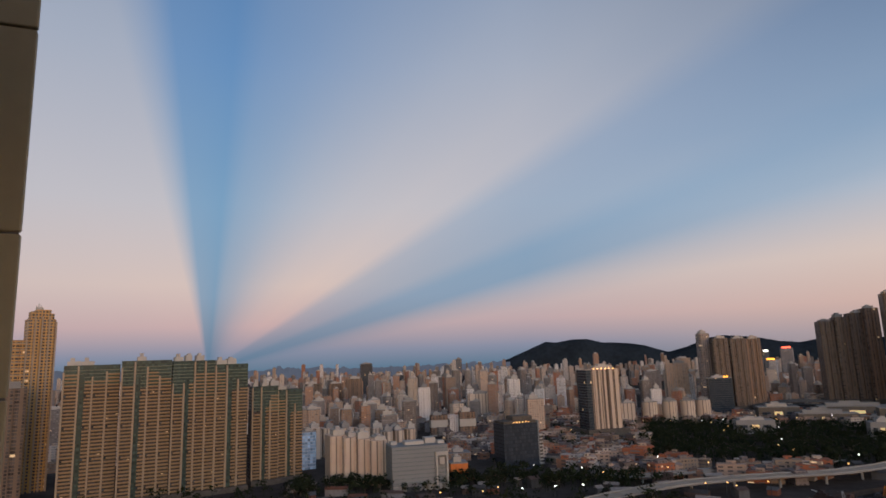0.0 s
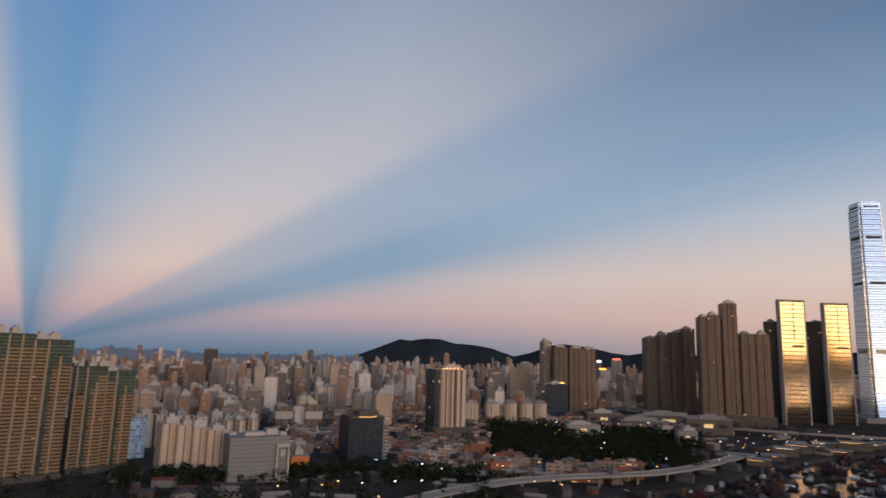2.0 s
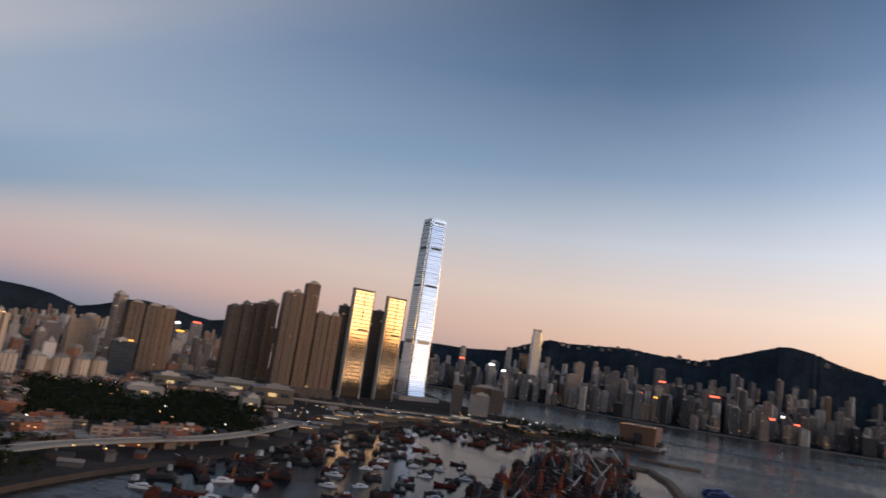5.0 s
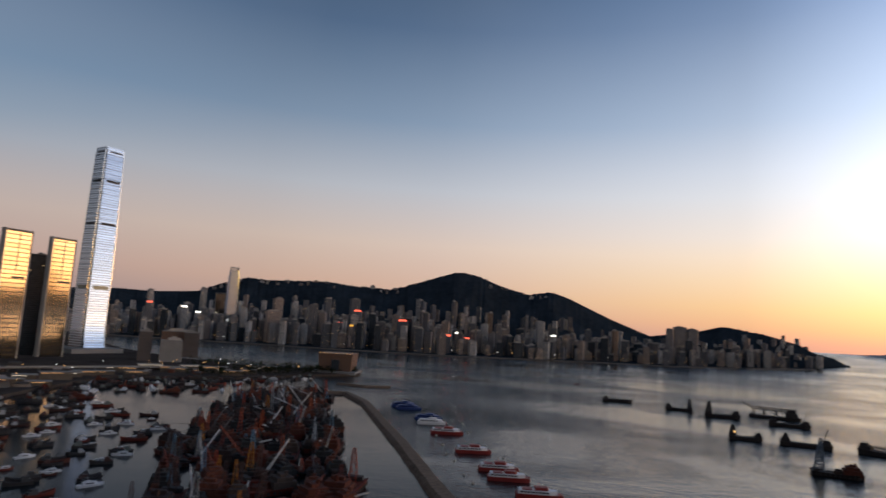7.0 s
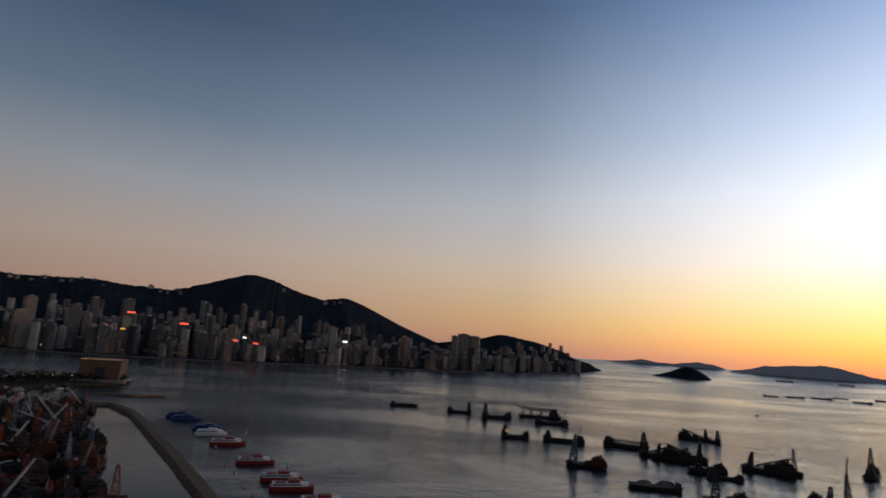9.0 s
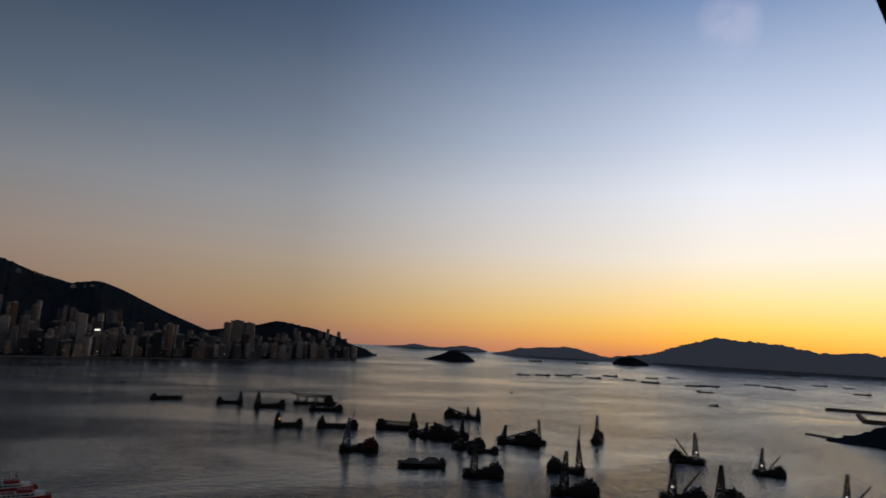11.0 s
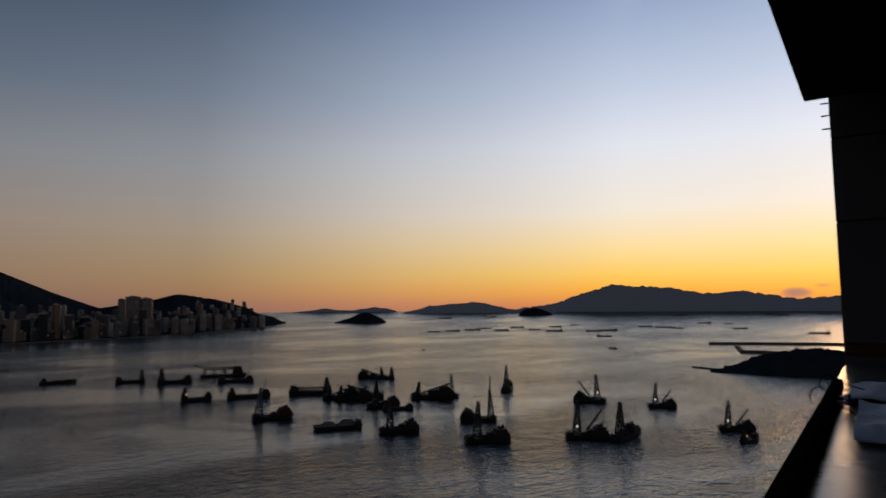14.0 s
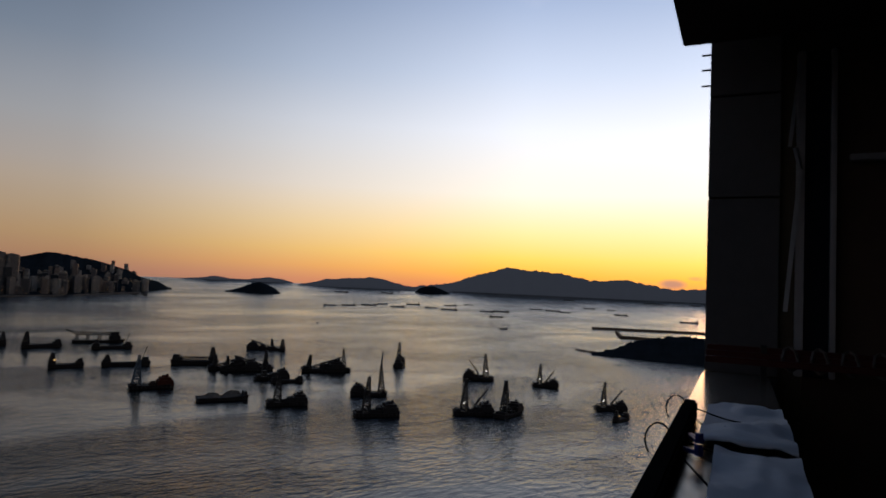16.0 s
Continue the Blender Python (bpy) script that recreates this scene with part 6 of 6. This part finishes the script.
LW = street_lamp(M_WHITELAMP, "tall street lamp with a white light")
LO = street_lamp(M_WARMLAMP, "tall street lamp with an orange light")
rng = random.Random(9)
for k in range(110):
    kind = LW if rng.random() < 0.35 else LO
    while True:
        az = rng.uniform(-66, 4)
        lo = along(COAST, az) + 15
        dist = rng.uniform(lo, lo + (560 if az > -36 else 260))
        if az > -40 or dist < along(BACKCOAST, az) - 10:
            break
    moor(kind, az, dist, rng.uniform(0, 360), 0.8, kind not in firsts).location.z = 4
    firsts.add(kind)


# lamps along the island's shore road
for k in range(48):
    az = -106 + k * 1.2 + rng.uniform(-0.4, 0.4)
    p_, s_ = place(az, along(SHORE, az) + 16, 4)
    ob = moor(LW if k % 4 == 0 else LO, az, along(SHORE, az) + 16, 0, 1.3)
    ob.location = p_


def tree(seed, hgt, label):
    rg = random.Random(seed)
    root = new("tree")
    bm_ = bmesh.new()
    prism(bm_, [(math.cos(a * math.pi / 3) * 0.35, math.sin(a * math.pi / 3) * 0.35) for a in range(6)], -0.3, hgt * 0.55, 0.5)
    for k in range(5):
        a = k * 1.26 + rg.random()
        beam(bm_, (0, 0, hgt * (0.3 + 0.04 * k)), (math.cos(a) * hgt * 0.25, math.sin(a) * hgt * 0.25, hgt * (0.58 + 0.05 * k)), 0.12)
    part("trunk", bm_, M_BARK, root)
    bm_ = bmesh.new()
    for k in range(95):
        a, e = rg.uniform(0, 6.283), rg.uniform(-0.5, 1)
        r = hgt * 0.36 * rg.uniform(0.45, 1.1)
        c = Vector((math.cos(a) * r * math.cos(e), math.sin(a) * r * math.cos(e), hgt * 0.66 + math.sin(e) * r * 0.85))
        s = rg.uniform(0.5, 1.2) * hgt / 10
        vs = [bm_.verts.new(c + Vector((rg.uniform(-s, s), rg.uniform(-s, s), rg.uniform(-s, s) * 0.7))) for _ in range(5)]
        for i, j, l in ((0, 1, 2), (0, 2, 3), (0, 3, 4), (1, 2, 4)):
            bm_.faces.new((vs[i], vs[j], vs[l]))
    part("crown", bm_, M_LEAF, root)
    return tagged(root, label, "tree", "trees")


TREES = [tree(1, 10, "dark green broad-leaved tree"), tree(2, 12, "dark green broad-leaved tree"), tree(3, 8, "small dark green tree")]
rng = random.Random(13)
n = 0
spots = []
while n < 290:
    if n < 190:
        az, dist = rng.uniform(-35, -16), rng.uniform(730, 1120)
        if dist < 850 - (az + 35) * 4 and rng.random() < 0.4:
            continue
    elif n < 230:
        az, dist = rng.uniform(-69, -56), 0
        dist = along(COAST, az) + rng.uniform(20, 120)
    else:
        az, dist = rng.uniform(-10, 14), rng.uniform(590, 640)
        if az < -1 and rng.random() < 0.3:
            dist = rng.uniform(650, 720)
    if not free(az, dist, 2.4):
        continue
    kind = TREES[n % 3]
    moor(kind, az, dist, rng.uniform(0, 360), rng.uniform(0.8, 1.35), n < 3).location.z = 4
    n += 1



def woods(name, seed, count, pick, label):
    """Closed stands of trees, too many to count: ragged crowns of loose leaf clumps on thin stems."""
    rg = random.Random(seed)
    verts, faces = [], []
    for _ in range(count):
        az_, dist_ = pick(rg)
        p_ = place(az_, dist_, 4)[0]
        hg, wd = rg.uniform(5, 17), rg.uniform(2.6, 6.0)
        k0 = len(verts)
        for q in ((-0.25, -0.15, 0), (0.25, -0.15, 0), (0, 0.3, 0), (0, 0, hg * 0.7)):
            verts.append((p_.x + q[0], p_.y + q[1], p_.z + q[2]))
        faces += [(k0, k0 + 1, k0 + 3), (k0 + 1, k0 + 2, k0 + 3), (k0 + 2, k0, k0 + 3)]
        for _k in range(16):
            a_, e_, r_ = rg.uniform(0, 6.28), rg.uniform(-0.6, 1.4), wd * rg.uniform(0.4, 1.0)
            c_ = (p_.x + math.cos(a_) * math.cos(e_) * r_, p_.y + math.sin(a_) * math.cos(e_) * r_, p_.z + hg * 0.62 + math.sin(e_) * r_ * 0.8)
            k0, t_ = len(verts), wd * rg.uniform(0.2, 0.42)
            for _j in range(4):
                verts.append((c_[0] + rg.uniform(-t_, t_), c_[1] + rg.uniform(-t_, t_), c_[2] + rg.uniform(-t_, t_) * 0.8))
            faces += [(k0, k0 + 1, k0 + 2), (k0, k0 + 2, k0 + 3), (k0 + 1, k0 + 3, k0 + 2)]
    me = bpy.data.meshes.new(name)
    me.from_pydata(verts, [], faces)
    me.materials.append(M_LEAF)
    return tagged(new(name, me), label, "trees", kind="stuff")


def pick_park(rg):
    k_ = rg.random()
    if k_ < 0.62:
        return rg.uniform(-35, -17), rg.uniform(740, 1110)
    if k_ < 0.8:
        return rg.uniform(-16.5, 13), rg.uniform(595, 650)
    if k_ < 0.93:
        return rg.uniform(-20, 32), rg.uniform(480, 640)
    return rg.uniform(-22, -8), rg.uniform(830, 1120)


def pick_cape(rg):
    a_ = rg.uniform(-69.2, -55)
    return a_, rg.uniform(along(COAST, a_) + 12, along(BACKCOAST, a_) - 10)


woods("park_trees", 41, 2600, pick_park, "dense dark green park trees between the roads")
woods("cape_trees", 42, 420, pick_cape, "dense dark trees on the waterfront cape")

# low terraces with strips of warm light along the waterfront
rng = random.Random(19)
for k in range(26):
    az = -38 - k * 0.95 + rng.uniform(-0.3, 0.3)
    dist = along(COAST, az) + rng.uniform(25, 130)
    w = rng.uniform(18, 44)
    root = stand("waterfront_terrace", az, dist, 4, rng.uniform(-8, 8))
    hh = rng.uniform(5, 12)
    bm = bmesh.new()
    box(bm, -w / 2, w / 2, -6, 8, -0.5, hh)
    part("wall", bm, M_SHEDDARK, root)
    bm = bmesh.new()
    box(bm, -w / 2 - 1, w / 2 + 1, -8, 9, hh, hh + 0.7)
    part("roof", bm, M_CONCRETE, root)
    bm = bmesh.new()
    box(bm, -w * 0.46, w * rng.uniform(0.1, 0.46), -6.25, -6.05, hh - 1.3, hh - 0.9)
    part("light_strip", bm, M_TERRACELIGHT if k % 3 else M_WHITESTRIP, root, "strip of warm light under the roof")
    tagged(root, "low waterfront terrace with a strip of warm light", "building", "waterfront terraces")

# low sheds and yards by the water
rng = random.Random(17)
M_SHED = material("shed_wall", (0.3, 0.25, 0.2), 0.8, vary=0.3, scale=0.1, palette=[(0.2, 0.16, 0.13), (0.12, 0.045, 0.025), (0.07, 0.065, 0.06), (0.24, 0.19, 0.15), (0.07, 0.045, 0.035), (0.05, 0.045, 0.04)])
spots = []
n = 0
for _ in range(3000):
    if n >= 190:
        break
    az = rng.uniform(-58, 14)
    lo = along(COAST, az)
    dist = lo + rng.uniform(22, 700)
    if az < -43 and dist > lo + 160 or az > -9 and dist > 640 or -34 < az < -17 and dist > 740:
        continue
    w, d, h = rng.uniform(5, 20), rng.uniform(4, 11), rng.uniform(3, 7.5)
    if not free(az, dist, w * 0.6):
        continue
    root = stand("shed", az, dist, 4, rng.choice((10, 30, -15)))
    bm = bmesh.new()
    box(bm, -w / 2, w / 2, -d / 2, d / 2, -0.5, h)
    part("wall", bm, M_SHED, root)
    bm = bmesh.new()
    vs = [bm.verts.new(p) for p in ((-w / 2 - 0.5, -d / 2 - 0.5, h), (w / 2 + 0.5, -d / 2 - 0.5, h), (w / 2 + 0.5, 0, h + 2), (-w / 2 - 0.5, 0, h + 2), (w / 2 + 0.5, d / 2 + 0.5, h), (-w / 2 - 0.5, d / 2 + 0.5, h))]
    for f in ((0, 1, 2, 3), (3, 2, 4, 5), (0, 3, 5), (1, 4, 2), (0, 5, 4, 1)):
        bm.faces.new([vs[i] for i in f])
    part("roof", bm, M_SHED, root)
    tagged(root, "low weathered shed in a waterside yard", "shed", "yard sheds")
    n += 1


# ---- the balcony ----
def near(a, b, z):
    """A place by metres along the ledge, metres outward and height over the eye."""
    return Vector((ALONG[0] * a + OUT[0] * b, ALONG[1] * a + OUT[1] * b, EYE + z))


NEAR = Matrix(((ALONG[0], OUT[0], 0, 0), (ALONG[1], OUT[1], 0, 0), (0, 0, 1, EYE), (0, 0, 0, 1)))


def slab(name, mat, a0, a1, b0, b1, z0, z1, parent=None, bevel=0.006):
    bm_ = bmesh.new()
    box(bm_, a0, a1, b0, b1, z0, z1)
    if bevel:
        bmesh.ops.bevel(bm_, geom=bm_.edges[:], offset=bevel, segments=2, affect="EDGES")
    ob = part(name, bm_, mat, parent)
    if not parent:
        ob.matrix_world = NEAR
    return ob


M_TILE = material("tan_wall_tile", (0.36, 0.26, 0.14), 0.6, vary=0.12, scale=1.2, fine=12, bump=0.1)
M_GROUT = material("dark_joint", (0.1, 0.075, 0.05), 0.9, vary=0.2, scale=3)
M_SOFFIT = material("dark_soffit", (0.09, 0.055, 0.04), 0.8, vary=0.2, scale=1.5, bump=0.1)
M_PILLAR = material("grey_wall_tile", (0.1, 0.092, 0.09), 0.7, vary=0.15, scale=1.2, fine=12, bump=0.1)
M_LEDGE = material("wet_metal_ledge", (0.16, 0.14, 0.12), 0.22, 0.2, vary=0.25, scale=3, bump=0.05)
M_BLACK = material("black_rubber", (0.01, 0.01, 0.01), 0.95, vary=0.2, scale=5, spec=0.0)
M_CLOTH = material("white_cloth", (0.62, 0.64, 0.7), 0.9, vary=0.1, scale=6, bump=0.3)
M_ALU = material("aluminium_frame", (0.35, 0.35, 0.36), 0.4, 0.6, vary=0.1, scale=4)
M_PANE = material("dark_window_glass", (0.008, 0.012, 0.02), 0.08, vary=0.1, scale=1)
M_REDROD = material("dark_red_tube", (0.06, 0.01, 0.008), 0.5, vary=0.2, scale=4)
M_BLUEPEG = material("blue_plastic", (0.03, 0.05, 0.25), 0.4, vary=0.1, scale=8)

# left pier of the building, with its tiles and joints
wall = tagged(slab("wall_left", M_GROUT, -4.6, -4.33, -2.4, -0.76, -3, 6, bevel=0), "tan tiled wall pier of the building", "wall", kind="structure")
zs = [-2.6, -1.4, -0.09, 0.58, 1.49, 2.6, 3.7]
for lo, hi in zip(zs, zs[1:]):
    slab("tile", M_TILE, -4.329, -4.29, -0.86, -0.69, lo + 0.006, hi - 0.006, wall, 0.004)
win = tagged(slab("window_left", M_ALU, -4.34, -4.27, -0.91, -0.868, 0.75, 3.0, bevel=0.004), "narrow metal window frame beside a tiled pier", "window", kind="structure")
slab("pane", M_PANE, -4.33, -4.30, -2.2, -0.915, 0.75, 3.0, win, 0)

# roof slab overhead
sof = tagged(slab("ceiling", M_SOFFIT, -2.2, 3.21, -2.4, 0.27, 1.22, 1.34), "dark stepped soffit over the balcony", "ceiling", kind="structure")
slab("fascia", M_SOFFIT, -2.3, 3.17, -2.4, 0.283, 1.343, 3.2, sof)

# right pier with joints
pier = tagged(slab("wall_right", M_GROUT, 3.46, 5.2, -0.30, 0.135, -3, 4.5, bevel=0), "dark grey tiled wall pier at the end of the ledge", "wall", kind="structure")
zs = [-2.9, -1.6, -0.37, 0.5, 1.02, 1.9, 3.0]
for lo, hi in zip(zs, zs[1:]):
    slab("tile", M_PILLAR, 3.42, 3.455, -0.17, 0.153, lo + 0.005, hi - 0.005, pier, 0.004)
    slab("tile", M_PILLAR, 3.46, 5.0, 0.137, 0.153, lo + 0.005, hi - 0.005, pier, 0.004)
for k, z in enumerate((1.13, 1.05, 0.965)):
    bm = bmesh.new()
    beam(bm, (3.5, 0.145, z + 0.14), (3.5, 0.2, z + 0.14), 0.004)
    ob = part("rod", bm, M_DARKSTEEL)
    ob.matrix_world = NEAR
    tagged(ob, "thin metal rod sticking out of a wall", "rod", "wall rods")

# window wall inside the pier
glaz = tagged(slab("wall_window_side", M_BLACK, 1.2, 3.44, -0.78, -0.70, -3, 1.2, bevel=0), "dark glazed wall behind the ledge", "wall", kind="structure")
w1 = tagged(slab("window_1", M_ALU, 3.38, 3.43, -0.27, -0.235, -0.35, 1.2, bevel=0.004), "metal window frame with folding stay arm", "window", kind="structure")
slab("window_frame", M_ALU, 3.38, 3.43, -0.40, -0.375, -0.35, 1.2, w1, 0.004)
slab("window_pane", M_PANE, 3.40, 3.41, -0.374, -0.271, -0.35, 1.2, w1, 0)
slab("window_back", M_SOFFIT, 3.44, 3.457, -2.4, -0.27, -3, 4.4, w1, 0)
slab("window_transom", M_ALU, 3.37, 3.42, -0.8, -0.45, 0.66, 0.69, w1, 0.004)
bm = bmesh.new()
beam(bm, (3.36, -0.245, 1.15), (3.30, -0.20, 0.72), 0.008)
beam(bm, (3.36, -0.25, 0.62), (3.30, -0.19, -0.05), 0.009)
beam(bm, (3.33, -0.225, 0.72), (3.36, -0.25, 0.62), 0.008)
part("stay_arm", bm, M_ALU, w1)

# parapet with its capping
par = tagged(slab("wall_parapet", M_PILLAR, -2.4, 3.41, -0.13, 0.14, -1.6, -0.40, bevel=0), "tiled parapet wall under the ledge", "wall", kind="structure")
cap = tagged(slab("ledge", M_LEDGE, -2.4, 3.41, -0.135, 0.16, -0.395, -0.365), "smooth grey metal ledge on the parapet", "ledge", kind="structure")
bar = tagged(slab("edge_strip", M_BLACK, -2.3, 2.06, 0.108, 0.148, -0.362, -0.31), "black rubber strip along the ledge's edge", "strip")


def curve_wire(name, pts, r, mat, label, category, group=""):
    cu = bpy.data.curves.new(name, "CURVE")
    cu.dimensions, cu.bevel_depth, cu.bevel_resolution = "3D", r, 2
    sp = cu.splines.new("NURBS")
    sp.points.add(len(pts) - 1)
    for p, q in zip(sp.points, pts):
        p.co = (*q, 1)
    sp.use_endpoint_u, sp.order_u = True, 3
    cu.materials.append(mat)
    ob = new(name, cu)
    ob.matrix_world = NEAR
    dg = bpy.context.evaluated_depsgraph_get()
    me = bpy.data.meshes.new_from_object(ob.evaluated_get(dg))
    bpy.data.objects.remove(ob)
    ob = new(name, me)
    ob.matrix_world = NEAR
    return tagged(ob, label, category, group)


for k, a in enumerate((1.95, 1.5)):
    ring = [(a + math.sin(t) * 0.02, 0.16 + math.cos(t) * 0.028, -0.322 + math.sin(t) * 0.034) for t in [x * 0.5 - 0.9 for x in range(11)]]
    curve_wire("wire_hanger", [(a - 0.4, -0.02, -0.352), (a - 0.1, 0.1, -0.335), (a, 0.14, -0.312)] + ring[::-1], 0.0022, M_BLACK, "thin dark wire hanger hooked over the ledge", "hanger", "hangers")
    curve_wire("wire_hanger", [(a, 0.13, -0.31), (a + 0.02, 0.08, -0.33), (a + 0.03, 0.0, -0.35), (a + 0.04, -0.1, -0.352)], 0.0022, M_BLACK, "thin dark wire hanger lying on the ledge", "hanger", "hangers")


def cloth(a0, a1, b0, b1, name, label, seed):
    nx, ny = 26, 18
    verts, faces = [], []
    for lay in (0, 1):
        for i in range(nx + 1):
            for j in range(ny + 1):
                a, b = a0 + (a1 - a0) * i / nx, b0 + (b1 - b0) * j / ny
                z = -0.355 + 0.03 * max(0, noise.fractal(Vector((a * 3.2, b * 4, seed)), 0.8, 2, 4) + 0.35) + (0.006 if lay == 0 else 0)
                a += 0.02 * noise.noise(Vector((b * 9, seed, 0)))
                verts.append((a, b, z))
    k = (nx + 1) * (ny + 1)
    for i in range(nx):
        for j in range(ny):
            q = i * (ny + 1) + j
            faces.append((q, q + 1, q + ny + 2, q + ny + 1))
            faces.append((k + q, k + q + ny + 1, k + q + ny + 2, k + q + 1))
    edge = [j for j in range(ny)]
    for j in edge:
        faces.append((j, k + j, k + j + 1, j + 1))
    me = bpy.data.meshes.new(name)
    me.from_pydata(verts, [], faces)
    me.materials.append(M_CLOTH)
    for p in me.polygons:
        p.use_smooth = True
    ob = new(name, me)
    ob.matrix_world = NEAR
    return tagged(ob, label, "cloth", "drying cloths")


cloth(1.62, 2.25, -0.125, 0.085, "cloth", "white folded cloth drying on the ledge", 1.0)
cloth(0.9, 1.56, -0.125, 0.045, "cloth", "white cloth spread on the ledge", 2.0)
for k, (a, b, t) in enumerate(((1.62, 0.08, 0.5), (1.5, 0.075, 1.2), (1.75, 0.02, 0.2))):
    bm = bmesh.new()
    for s in (-1, 1):
        beam(bm, (a, b + 0.008 * s, -0.338), (a + 0.055 * math.cos(t), b + 0.055 * math.sin(t) + 0.003 * s, -0.335), 0.004)
    prism(bm, [(a + math.cos(x) * 0.009, b + math.sin(x) * 0.009) for x in (0, 1.57, 3.14, 4.71)], -0.345, -0.32)
    ob = part("clothes_peg", bm, M_BLUEPEG)
    ob.matrix_world = NEAR
    tagged(ob, "blue plastic clothes peg on the ledge", "peg", "pegs")
# rack of dark red tubes at the ledge's end
M_RING = material("dull_ring", (0.12, 0.1, 0.09), 0.5, 0.4, vary=0.2, scale=8)
rack = new("drying_rack")
rack.matrix_world = NEAR
for k in range(3):
    bm = bmesh.new()
    beam(bm, (3.05 + 0.08 * k, -0.62, -0.27 + 0.02 * k), (3.05 + 0.08 * k, 0.132, -0.27 + 0.02 * k), 0.014)
    part("tube", bm, M_REDROD, rack)
for k in range(4):
    bm = bmesh.new()
    for i in range(8):
        t0, t1 = i * math.pi / 4, (i + 1) * math.pi / 4
        beam(bm, (3.1 + 0.03 * math.sin(t0), -0.2 - 0.11 * k + 0.03 * math.cos(t0), -0.25 + 0.05 * math.sin(t0)), (3.1 + 0.03 * math.sin(t1), -0.2 - 0.11 * k + 0.03 * math.cos(t1), -0.25 + 0.05 * math.sin(t1)), 0.005)
    part("ring", bm, M_RING, rack)
bm = bmesh.new()
for b in (-0.58, -0.1):
    beam(bm, (3.13, b, -0.365), (3.13, b, -0.2), 0.012)
part("foot", bm, M_DARKSTEEL, rack)
tagged(rack, "drying rack of dark red tubes with metal rings", "drying rack")

# the rest of the building behind the camera
tagged(slab("wall_back", M_PILLAR, -6.2, 5.2, -2.6, -2.42, -3, 6, bevel=0), "plain dark wall behind the balcony", "wall", kind="structure")
bm = bmesh.new()
box(bm, -6.0, 30, -26, -2.62, -115, 8)
ob = part("wall_house", bm, M_PILLAR)
ob.matrix_world = NEAR
tagged(ob, "plain body of the tower that the balcony belongs to", "wall", kind="structure")
tagged(slab("floor", M_PILLAR, -2.4, 3.41, -2.42, -0.13, -1.62, -1.5, bevel=0), "dark balcony floor", "floor", kind="structure")
